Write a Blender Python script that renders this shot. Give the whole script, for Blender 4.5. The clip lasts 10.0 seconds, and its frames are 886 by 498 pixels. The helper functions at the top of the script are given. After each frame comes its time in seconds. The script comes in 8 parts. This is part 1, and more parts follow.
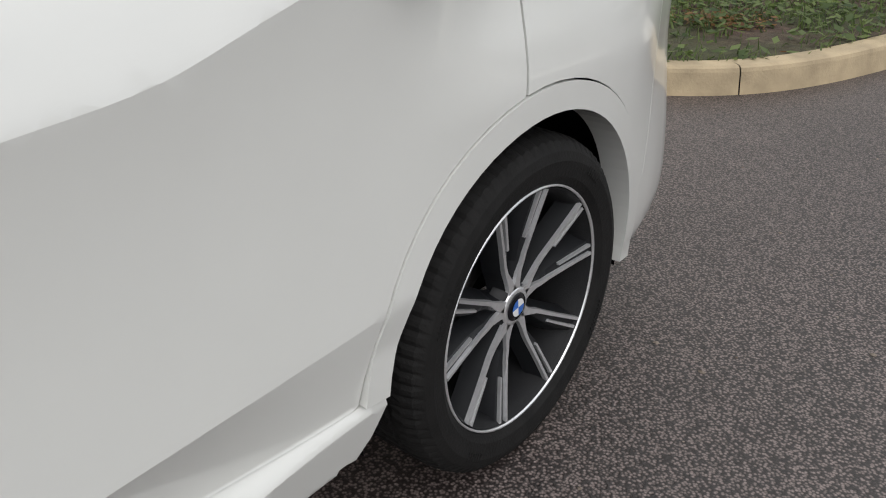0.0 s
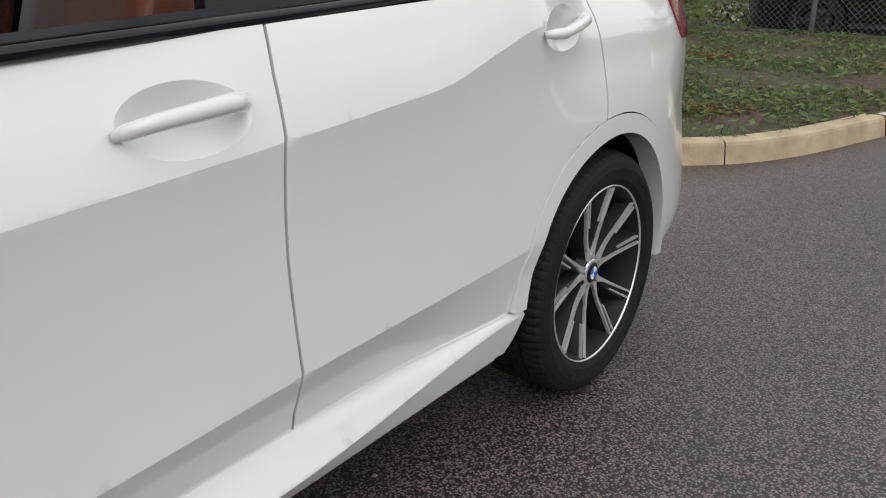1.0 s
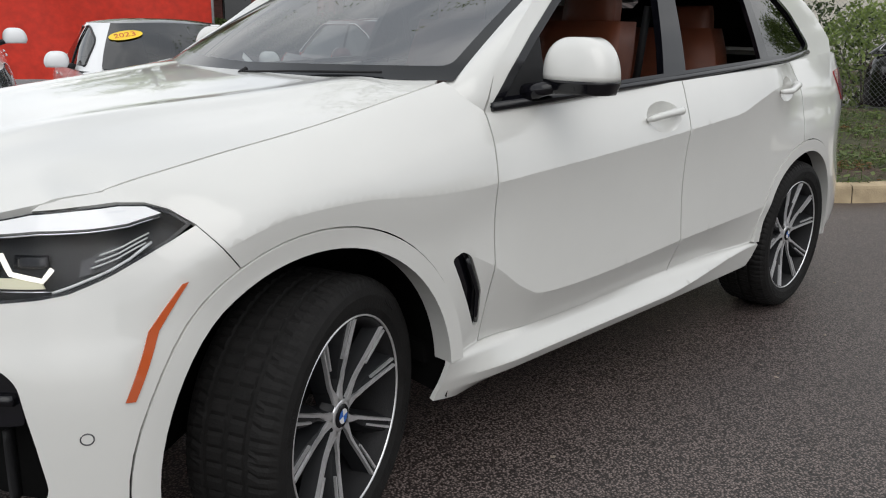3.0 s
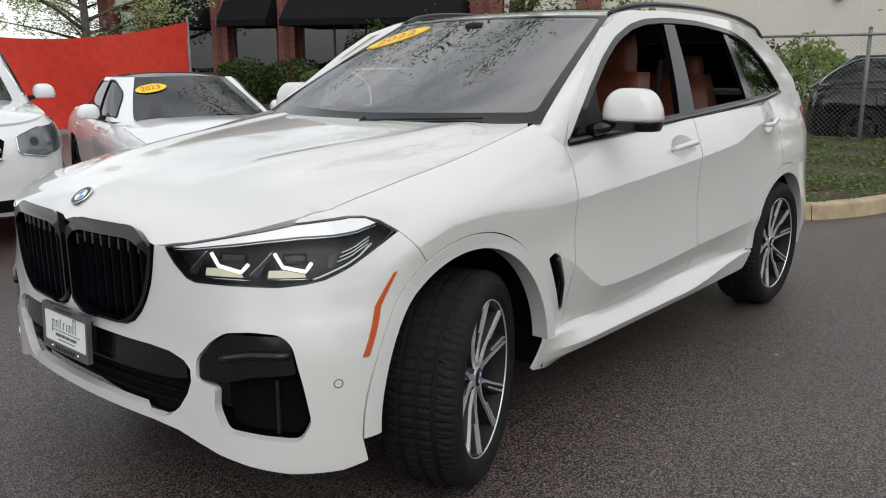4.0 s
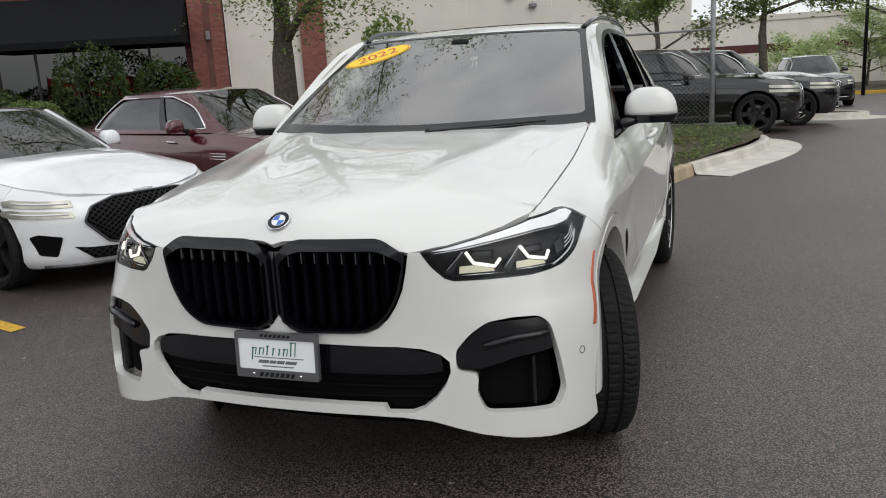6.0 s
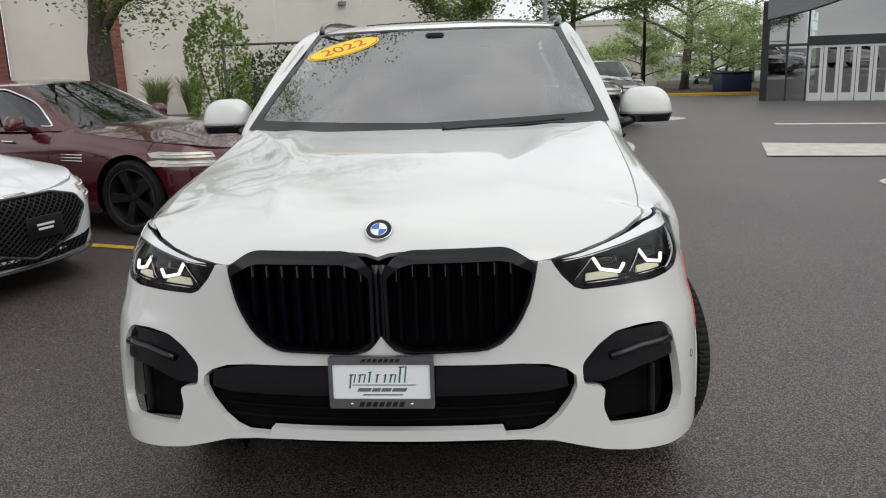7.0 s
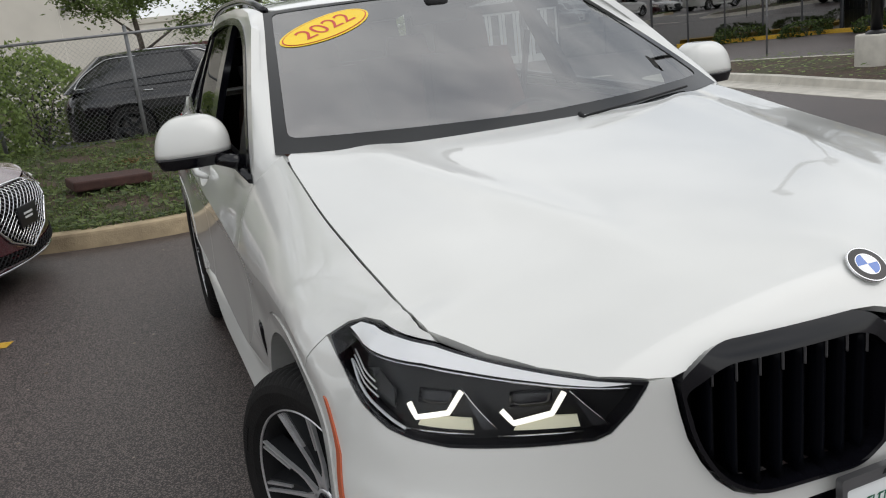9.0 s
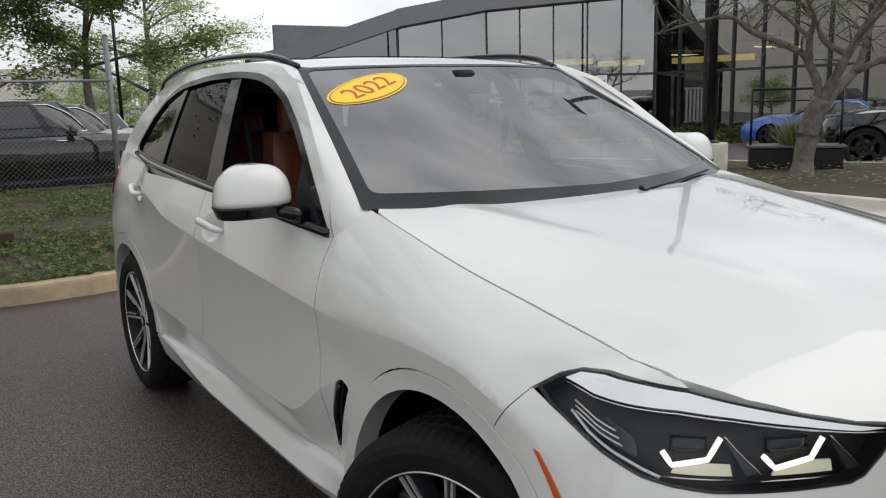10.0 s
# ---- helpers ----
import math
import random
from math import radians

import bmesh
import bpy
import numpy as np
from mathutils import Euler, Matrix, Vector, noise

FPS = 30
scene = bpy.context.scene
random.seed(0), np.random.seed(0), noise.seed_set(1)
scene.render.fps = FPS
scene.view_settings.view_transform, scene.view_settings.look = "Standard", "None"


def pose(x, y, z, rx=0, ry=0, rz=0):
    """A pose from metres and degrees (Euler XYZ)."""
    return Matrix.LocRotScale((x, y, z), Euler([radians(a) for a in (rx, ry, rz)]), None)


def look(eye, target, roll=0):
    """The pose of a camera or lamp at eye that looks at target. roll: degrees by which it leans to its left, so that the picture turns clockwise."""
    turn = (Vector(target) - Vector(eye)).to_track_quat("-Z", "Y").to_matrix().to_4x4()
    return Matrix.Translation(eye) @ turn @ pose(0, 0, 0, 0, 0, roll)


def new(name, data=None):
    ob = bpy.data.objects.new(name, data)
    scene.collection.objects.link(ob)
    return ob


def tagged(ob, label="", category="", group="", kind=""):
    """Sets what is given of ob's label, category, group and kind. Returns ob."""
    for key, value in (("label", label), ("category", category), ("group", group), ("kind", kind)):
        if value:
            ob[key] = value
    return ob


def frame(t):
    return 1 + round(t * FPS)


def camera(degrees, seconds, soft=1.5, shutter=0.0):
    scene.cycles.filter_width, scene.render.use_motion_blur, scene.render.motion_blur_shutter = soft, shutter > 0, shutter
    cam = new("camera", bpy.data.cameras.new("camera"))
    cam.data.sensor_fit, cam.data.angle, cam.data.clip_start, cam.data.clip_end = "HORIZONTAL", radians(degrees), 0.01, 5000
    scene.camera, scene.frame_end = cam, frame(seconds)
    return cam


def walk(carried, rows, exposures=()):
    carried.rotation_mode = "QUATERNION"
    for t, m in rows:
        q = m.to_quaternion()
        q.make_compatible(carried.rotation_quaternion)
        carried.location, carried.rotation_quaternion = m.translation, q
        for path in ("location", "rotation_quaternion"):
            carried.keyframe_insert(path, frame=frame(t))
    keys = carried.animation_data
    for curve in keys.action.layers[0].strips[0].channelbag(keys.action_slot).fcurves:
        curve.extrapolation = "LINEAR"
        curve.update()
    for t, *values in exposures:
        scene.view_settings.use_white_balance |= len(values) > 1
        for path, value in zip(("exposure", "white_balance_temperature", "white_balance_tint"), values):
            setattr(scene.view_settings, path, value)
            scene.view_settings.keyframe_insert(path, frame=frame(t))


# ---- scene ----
cam = camera(57.2, 10.0, soft=1.1)
PATH = [
    (0, (1.785, 0.229, 1.305), (0.667, 1.601, 0.375), 0.0),
    (0.5, (1.902, -0.161, 1.294), (0.841, 1.35, 0.525), 0.9),
    (1, (2.023, -0.638, 1.321), (0.877, 0.845, 0.624), 0.2),
    (1.5, (2.104, -1.125, 1.336), (0.885, 0.316, 0.675), 1.7),
    (2, (2.295, -1.653, 1.375), (0.998, -0.264, 0.749), 2.2),
    (2.5, (2.379, -2.194, 1.394), (1.042, -0.824, 0.813), 1.9),
    (3, (2.519, -2.697, 1.395), (1.182, -1.309, 0.862), 1.1),
    (4.5, (2.623, -3.959, 1.472), (1.432, -2.401, 1.079), -1.2),
    (5, (2.354, -4.265, 1.466), (1.31, -2.605, 1.075), -2.6),
    (6.5, (0.92, -4.76, 1.522), (0.482, -2.859, 1.079), -2.7),
    (7, (0.397, -4.688, 1.526), (0.224, -2.748, 1.072), -2.0),
    (7.5, (-0.079, -4.524, 1.515), (0.0, -2.593, 0.999), -3.0),
    (8, (-0.501, -4.202, 1.552), (-0.224, -2.316, 0.945), -4.8),
    (8.5, (-0.844, -3.785, 1.536), (-0.408, -1.937, 0.909), -6.6),
    (9, (-1.246, -3.445, 1.578), (-0.587, -1.636, 1.037), -6.7),
    (9.5, (-1.704, -3.24, 1.591), (-0.842, -1.496, 1.127), -5.2),
    (10, (-1.979, -3.078, 1.568), (-0.894, -1.44, 1.194), -1.6),
]
walk(cam, [(t, look(eye, target, roll)) for t, eye, target, roll in PATH],
     [(0, 0.20), (1.5, 0.16), (3.0, -0.04), (8.0, -0.05), (9.0, -0.14), (10.0, -0.12)])

# ---------------------------------------------------------------- light
world = bpy.data.worlds.new("overcast_sky")
scene.world = world
world.use_nodes = True


def sky_nodes():
    nt = world.node_tree
    nt.nodes.clear()
    out = nt.nodes.new("ShaderNodeOutputWorld")
    bg = nt.nodes.new("ShaderNodeBackground")
    sky = nt.nodes.new("ShaderNodeTexSky")
    sky.sky_type, sky.sun_disc = "NISHITA", False
    sky.sun_elevation, sky.sun_rotation = radians(46), radians(113)
    sky.air_density, sky.dust_density, sky.ozone_density = 1.0, 2.0, 1.0
    tc = nt.nodes.new("ShaderNodeTexCoord")
    mp = nt.nodes.new("ShaderNodeMapping")
    mp.inputs["Scale"].default_value = (1.0, 1.0, 2.6)
    nz = nt.nodes.new("ShaderNodeTexNoise")
    nz.inputs["Scale"].default_value, nz.inputs["Detail"].default_value = 2.4, 6.0
    ramp = nt.nodes.new("ShaderNodeValToRGB")
    ramp.color_ramp.elements[0].position, ramp.color_ramp.elements[0].color = 0.34, (5.4, 5.7, 6.1, 1)
    ramp.color_ramp.elements[1].position, ramp.color_ramp.elements[1].color = 0.66, (11.2, 11.2, 11.1, 1)
    mix = nt.nodes.new("ShaderNodeMixRGB")
    mix.inputs["Fac"].default_value = 0.86
    lk = nt.links.new
    lk(tc.outputs["Generated"], mp.inputs["Vector"])
    lk(mp.outputs["Vector"], nz.inputs["Vector"])
    lk(nz.outputs["Fac"], ramp.inputs["Fac"])
    lk(sky.outputs["Color"], mix.inputs["Color1"])
    lk(ramp.outputs["Color"], mix.inputs["Color2"])
    lk(mix.outputs["Color"], bg.inputs["Color"])
    bg.inputs["Strength"].default_value = 0.132
    lk(bg.outputs["Background"], out.inputs["Surface"])


sky_nodes()
sun = new("sun", bpy.data.lights.new("sun", "SUN"))
sun.data.energy, sun.data.angle, sun.data.color = 0.80, radians(55), (1.0, 0.985, 0.965)
sun.matrix_world = look((8, -5, 10), (0, 0, 0))


# ---------------------------------------------------------------- materials
def nodes_of(name):
    m = bpy.data.materials.new(name)
    m.use_nodes = True
    nt = m.node_tree
    return m, nt, nt.nodes["Principled BSDF"], nt.links.new


def noise_node(nt, scale, detail=4.0, rough=0.55, where="Object"):
    tc = nt.nodes.new("ShaderNodeTexCoord")
    n = nt.nodes.new("ShaderNodeTexNoise")
    n.inputs["Scale"].default_value, n.inputs["Detail"].default_value, n.inputs["Roughness"].default_value = scale, detail, rough
    nt.links.new(tc.outputs[where], n.inputs["Vector"])
    return n


def ramp_node(nt, source, stops):
    r = nt.nodes.new("ShaderNodeValToRGB")
    el = r.color_ramp.elements
    while len(el) < len(stops):
        el.new(0.5)
    for e, (p, c) in zip(el, stops):
        e.position, e.color = p, (*c, 1) if len(c) == 3 else c
    nt.links.new(source, r.inputs["Fac"])
    return r


def simple(name, color, rough=0.5, metal=0.0, coat=0.0, vary=0.12, scale=8.0, bump=0.0, bump_scale=60.0, spec=0.5):
    """A surface of one kind with a soft variation at two scales."""
    m, nt, b, lk = nodes_of(name)
    n1 = noise_node(nt, scale)
    lo = tuple(c * (1 - vary) for c in color)
    hi = tuple(min(1, c * (1 + vary)) for c in color)
    r = ramp_node(nt, n1.outputs["Fac"], [(0.3, lo), (0.7, hi)])
    lk(r.outputs["Color"], b.inputs["Base Color"])
    b.inputs["Roughness"].default_value, b.inputs["Metallic"].default_value = rough, metal
    b.inputs["Coat Weight"].default_value, b.inputs["Coat Roughness"].default_value = coat, 0.04
    b.inputs["Specular IOR Level"].default_value = spec
    if bump:
        n2 = noise_node(nt, bump_scale, 6.0)
        bp = nt.nodes.new("ShaderNodeBump")
        bp.inputs["Strength"].default_value, bp.inputs["Distance"].default_value = bump, 0.01
        lk(n2.outputs["Fac"], bp.inputs["Height"])
        lk(bp.outputs["Normal"], b.inputs["Normal"])
    return m


def paint(name, color, metal=0.0, rough=0.28, coat=1.0):
    """Car lacquer: pigment under clear coat, a little road film low on it."""
    m, nt, b, lk = nodes_of(name)
    n = noise_node(nt, 3.0, 5.0)
    r = ramp_node(nt, n.outputs["Fac"], [(0.3, tuple(c * 0.965 for c in color)), (0.7, color)])
    lk(r.outputs["Color"], b.inputs["Base Color"])
    b.inputs["Roughness"].default_value, b.inputs["Metallic"].default_value = rough, metal
    b.inputs["Coat Weight"].default_value, b.inputs["Coat Roughness"].default_value = coat, 0.03
    return m


def glass(name, tint, rough=0.0, ior=1.6):
    """Thin car or window glass: tinted see-through with a mirror coat by Fresnel."""
    m, nt, b, lk = nodes_of(name)
    out = nt.nodes["Material Output"]
    tr = nt.nodes.new("ShaderNodeBsdfTransparent")
    tr.inputs["Color"].default_value = (*tint, 1)
    gl = nt.nodes.new("ShaderNodeBsdfGlossy")
    gl.inputs["Roughness"].default_value = rough
    fr = nt.nodes.new("ShaderNodeFresnel")
    fr.inputs["IOR"].default_value = ior
    mx = nt.nodes.new("ShaderNodeMixShader")
    lk(fr.outputs["Fac"], mx.inputs["Fac"])
    lk(tr.outputs["BSDF"], mx.inputs[1])
    lk(gl.outputs["BSDF"], mx.inputs[2])
    lk(mx.outputs["Shader"], out.inputs["Surface"])
    return m


def glow(name, color, strength):
    m, nt, b, lk = nodes_of(name)
    b.inputs["Base Color"].default_value = (*color, 1)
    b.inputs["Emission Color"].default_value = (*color, 1)
    b.inputs["Emission Strength"].default_value = strength
    return m


def asphalt_mat():
    m, nt, b, lk = nodes_of("asphalt")
    fine = noise_node(nt, 170.0, 3.0, 0.7)
    agg = nt.nodes.new("ShaderNodeTexVoronoi")
    agg.inputs["Scale"].default_value = 125.0
    tc = nt.nodes.new("ShaderNodeTexCoord")
    lk(tc.outputs["Object"], agg.inputs["Vector"])
    big = noise_node(nt, 0.45, 5.0)
    r1 = ramp_node(nt, agg.outputs["Color"], [(0.0, (0.110, 0.089, 0.082)), (0.5, (0.190, 0.154, 0.144)), (0.97, (0.245, 0.200, 0.188)), (1.0, (0.36, 0.31, 0.29))])
    r2 = ramp_node(nt, big.outputs["Fac"], [(0.3, (0.78, 0.77, 0.77)), (0.7, (1.12, 1.09, 1.07))])
    mul = nt.nodes.new("ShaderNodeMixRGB")
    mul.blend_type, mul.inputs["Fac"].default_value = "MULTIPLY", 1.0
    lk(r1.outputs["Color"], mul.inputs["Color1"])
    lk(r2.outputs["Color"], mul.inputs["Color2"])
    # shade in the pits between the stones, multiplied into the colour
    pore_shade = ramp_node(nt, agg.outputs["Distance"], [(0.26, (1.10, 1.10, 1.10)), (0.58, (0.14, 0.135, 0.135))])
    mul2 = nt.nodes.new("ShaderNodeMixRGB")
    mul2.blend_type, mul2.inputs["Fac"].default_value = "MULTIPLY", 1.0
    lk(mul.outputs["Color"], mul2.inputs["Color1"])
    lk(pore_shade.outputs["Color"], mul2.inputs["Color2"])
    lk(mul2.outputs["Color"], b.inputs["Base Color"])
    b.inputs["Roughness"].default_value = 0.44
    add = nt.nodes.new("ShaderNodeMath")
    add.operation = "ADD"
    lk(agg.outputs["Distance"], add.inputs[0])
    lk(fine.outputs["Fac"], add.inputs[1])
    bp = nt.nodes.new("ShaderNodeBump")
    bp.inputs["Strength"].default_value, bp.inputs["Distance"].default_value = 0.42, 0.005
    lk(add.outputs["Value"], bp.inputs["Height"])
    lk(bp.outputs["Normal"], b.inputs["Normal"])
    return m


def soil_mat():
    m, nt, b, lk = nodes_of("mulch")
    n = noise_node(nt, 14.0, 8.0, 0.7)
    big = noise_node(nt, 1.3, 4.0)
    r = ramp_node(nt, n.outputs["Fac"], [(0.25, (0.022, 0.014, 0.010)), (0.5, (0.075, 0.045, 0.032)), (0.75, (0.16, 0.11, 0.08))])
    g = ramp_node(nt, n.outputs["Fac"], [(0.3, (0.030, 0.030, 0.014)), (0.7, (0.095, 0.095, 0.045))])
    f = ramp_node(nt, big.outputs["Fac"], [(0.42, (0, 0, 0)), (0.6, (1, 1, 1))])
    mx = nt.nodes.new("ShaderNodeMixRGB")
    lk(f.outputs["Color"], mx.inputs["Fac"])
    lk(r.outputs["Color"], mx.inputs["Color1"])
    lk(g.outputs["Color"], mx.inputs["Color2"])
    lk(mx.outputs["Color"], b.inputs["Base Color"])
    b.inputs["Roughness"].default_value = 0.95
    bp = nt.nodes.new("ShaderNodeBump")
    bp.inputs["Strength"].default_value, bp.inputs["Distance"].default_value = 0.9, 0.03
    lk(n.outputs["Fac"], bp.inputs["Height"])
    lk(bp.outputs["Normal"], b.inputs["Normal"])
    return m


def leaf_mat(name, dark, light):
    m, nt, b, lk = nodes_of(name)
    g = nt.nodes.new("ShaderNodeNewGeometry")
    r = ramp_node(nt, g.outputs["Random Per Island"], [(0.0, dark), (1.0, light)])
    lk(r.outputs["Color"], b.inputs["Base Color"])
    b.inputs["Roughness"].default_value = 0.55
    tr = nt.nodes.new("ShaderNodeBsdfTranslucent")
    lk(r.outputs["Color"], tr.inputs["Color"])
    mx = nt.nodes.new("ShaderNodeMixShader")
    mx.inputs["Fac"].default_value = 0.5
    lk(b.outputs["BSDF"], mx.inputs[1])
    lk(tr.outputs["BSDF"], mx.inputs[2])
    lk(mx.outputs["Shader"], nt.nodes["Material Output"].inputs["Surface"])
    return m


def piece_mat(name, dark, light, rough=0.85):
    """Bricks and the like: each object its own tone, with a fine grain."""
    m, nt, b, lk = nodes_of(name)
    o = nt.nodes.new("ShaderNodeObjectInfo")
    r = ramp_node(nt, o.outputs["Random"], [(0.0, dark), (1.0, light)])
    n = noise_node(nt, 40.0, 5.0)
    r2 = ramp_node(nt, n.outputs["Fac"], [(0.3, (0.8, 0.8, 0.8)), (0.7, (1.1, 1.1, 1.1))])
    mul = nt.nodes.new("ShaderNodeMixRGB")
    mul.blend_type, mul.inputs["Fac"].default_value = "MULTIPLY", 1.0
    lk(r.outputs["Color"], mul.inputs["Color1"])
    lk(r2.outputs["Color"], mul.inputs["Color2"])
    lk(mul.outputs["Color"], b.inputs["Base Color"])
    b.inputs["Roughness"].default_value = rough
    return m


WHITE = paint("white_lacquer", (0.690, 0.690, 0.662))
SILVERWHITE = paint("bright_white_lacquer", (0.80, 0.81, 0.82))
MAROON = paint("maroon_lacquer", (0.070, 0.005, 0.011), 0.2, 0.2)
BLACKPAINT = paint("black_lacquer", (0.0035, 0.0035, 0.0045), 0.0, 0.06, 0.8)
BLUEPAINT = paint("blue_lacquer", (0.01, 0.09, 0.42))
GREYPAINT = paint("grey_lacquer", (0.20, 0.21, 0.22), 0.3)
GLOSSBLACK = simple("gloss_black_plastic", (0.004, 0.004, 0.006), 0.10, vary=0.3, spec=0.45)
SATINBLACK = simple("satin_black_trim", (0.008, 0.008, 0.009), 0.38, vary=0.3, spec=0.35)
SLATBLACK = simple("blue_black_slats", (0.002, 0.0024, 0.004), 0.22, vary=0.2, spec=0.05)
MATTBLACK = simple("black_plastic", (0.008, 0.008, 0.009), 0.6, vary=0.3, bump=0.2, bump_scale=300, spec=0.3)
# near black for liners and floors; in openings the shade is in the colour
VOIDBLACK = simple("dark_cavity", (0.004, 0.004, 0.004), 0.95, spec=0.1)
RUBBER = simple("tyre_rubber", (0.0105, 0.0100, 0.0098), 0.75, spec=0.22, vary=0.25, scale=20, bump=0.25, bump_scale=160)
CHROME = simple("bright_chrome", (0.75, 0.75, 0.76), 0.08, 1.0, vary=0.02)
ALLOY = simple("machined_alloy", (0.78, 0.78, 0.79), 0.30, 0.75, vary=0.06, scale=60)
GUNMETAL = simple("dark_grey_alloy", (0.011, 0.0115, 0.013), 0.42, 0.0, coat=0.0, spec=0.25, vary=0.1)
STEEL = simple("brake_steel", (0.10, 0.095, 0.09), 0.5, 1.0, vary=0.2, scale=30)
GALV = simple("galvanised_steel", (0.22, 0.225, 0.23), 0.55, 0.4, vary=0.2, scale=12)
COGNAC = simple("cognac_leather", (0.14, 0.040, 0.019), 0.5, vary=0.15, scale=10, bump=0.25, bump_scale=220)
DASHBLACK = simple("dark_dashboard", (0.02, 0.02, 0.022), 0.6, vary=0.2, bump=0.2, bump_scale=300)
AMBER = simple("amber_reflector", (0.52, 0.095, 0.025), 0.2, coat=1.0, vary=0.1)
REDLENS = simple("red_lens", (0.30, 0.008, 0.012), 0.1, coat=1.0)
LENSWHITE = simple("reflector_bowl", (0.42, 0.41, 0.35), 0.25, 0.7, vary=0.2)
LAMPBLACK = simple("lamp_housing", (0.006, 0.006, 0.007), 0.3, vary=0.4, spec=0.3)
FRIT = simple("printed_glass_border", (0.012, 0.013, 0.014), 0.12, vary=0.1, spec=0.35)
# whiter than the lacquer: the lit look of the reflector is in the colour
BROW = simple("bright_lamp_strip", (0.84, 0.85, 0.86), 0.15, coat=1.0, vary=0.03)
GLASS_CLEAR = glass("windscreen_glass", (0.42, 0.46, 0.45), ior=3.8)
GLASS_LENS = glass("lamp_lens", (0.96, 0.97, 0.98), ior=1.28)
GLASS_TINT = glass("tinted_glass", (0.13, 0.14, 0.14), ior=2.0)
# see-through tint for the cabin's shade, no real window glass
CABIN_SHADE = glass("smoked_side_glass", (0.055, 0.06, 0.06), ior=1.15)
GLASS_DARK = glass("privacy_glass", (0.05, 0.055, 0.055), ior=1.9)
GLASS_SHOW = glass("showroom_glass", (0.40, 0.52, 0.54), ior=4.2)
# emission stands in for strip light caught by the reflector bowls
LAMPGLOW = glow("lit_reflector", (0.55, 0.53, 0.40), 0.42)
DRL = glow("daytime_light", (1.0, 0.96, 0.86), 1.1)
YELLOW = simple("sticker_yellow", (0.90, 0.62, 0.015), 0.4, vary=0.04)
STICKRED = simple("sticker_red", (0.55, 0.035, 0.02), 0.4, vary=0.05)
PLATEWHITE = simple("plate_white", (0.80, 0.82, 0.82), 0.3, vary=0.03)
PLATEGREEN = simple("plate_green", (0.015, 0.13, 0.075), 0.35, vary=0.05)
PLATEGREY = simple("plate_frame_grey", (0.16, 0.16, 0.165), 0.3, 0.6, vary=0.1)
EMBLUE = simple("enamel_blue", (0.02, 0.13, 0.50), 0.2, coat=1.0, vary=0.03)
EMWHITE = simple("enamel_white", (0.80, 0.80, 0.80), 0.2, coat=1.0, vary=0.03)
ASPHALT = asphalt_mat()
MULCH = soil_mat()
KERB = simple("sandy_concrete", (0.42, 0.33, 0.21), 0.85, vary=0.22, scale=5, bump=0.5, bump_scale=70)
CONCRETE = simple("pale_concrete", (0.55, 0.52, 0.46), 0.85, vary=0.15, scale=4, bump=0.4, bump_scale=80)
ROADYELLOW = simple("yellow_road_paint", (0.55, 0.33, 0.03), 0.8, vary=0.3, scale=25, bump=0.3)
CREAM = simple("cream_wall_paint", (0.78, 0.745, 0.67), 0.85, vary=0.06, scale=0.7, bump=0.15, bump_scale=30)
CREAMDARK = simple("beige_wall_paint", (0.67, 0.635, 0.56), 0.85, vary=0.06, scale=0.7, bump=0.15, bump_scale=30)
BRICKPIER_COLOURS = ((0.19, 0.062, 0.052, 1), (0.27, 0.10, 0.082, 1), (0.17, 0.075, 0.065, 1))
MORTAR = simple("brick_mortar", (0.13, 0.055, 0.045), 0.9, vary=0.2, scale=3)
AWNING = simple("black_awning_cloth", (0.006, 0.0065, 0.008), 0.9, vary=0.2, bump=0.2, spec=0.2)
BARK = simple("bark", (0.105, 0.085, 0.068), 0.95, vary=0.45, scale=14, bump=1.0, bump_scale=24)
BARKGREY = simple("grey_bark", (0.125, 0.108, 0.09), 0.95, vary=0.4, scale=10, bump=1.0, bump_scale=20)
LEAF = leaf_mat("locust_leaves", (0.10, 0.145, 0.042), (0.29, 0.38, 0.12))
# far foliage: haze and backlight are put into the leaf colour
LEAFHAZE = leaf_mat("far_leaves", (0.28, 0.36, 0.15), (0.58, 0.68, 0.34))
LEAFDARK = leaf_mat("hedge_leaves", (0.028, 0.05, 0.014), (0.10, 0.15, 0.04))
LEAFLIGHT = leaf_mat("fresh_leaves", (0.17, 0.24, 0.06), (0.40, 0.50, 0.16))
GRASSMAT = leaf_mat("lawn_blades", (0.05, 0.085, 0.025), (0.21, 0.27, 0.09))
DRYWEED = leaf_mat("dry_weeds", (0.16, 0.07, 0.03), (0.34, 0.20, 0.09))
MESHWIRE = simple("weathered_wire", (0.26, 0.265, 0.27), 0.6, 0.3, vary=0.2)
REEDMAT = leaf_mat("ornamental_grass", (0.12, 0.15, 0.05), (0.30, 0.32, 0.14))
REDMESH = simple("orange_safety_mesh", (0.60, 0.030, 0.012), 0.7, vary=0.15, scale=6)
RUST = simple("rusty_plate", (0.055, 0.024, 0.019), 0.85, vary=0.35, scale=9, bump=0.4)
FASCIA = simple("grey_metal_fascia", (0.22, 0.225, 0.235), 0.45, 0.3, vary=0.05)
MULLION = simple("dark_mullion", (0.05, 0.052, 0.056), 0.4, 0.4, vary=0.1)
WHITEFRAME = simple("white_door_frame", (0.74, 0.74, 0.73), 0.5, vary=0.04)
# the rooms' low light is put into this dark wall colour
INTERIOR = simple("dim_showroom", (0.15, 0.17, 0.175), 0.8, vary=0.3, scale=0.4)
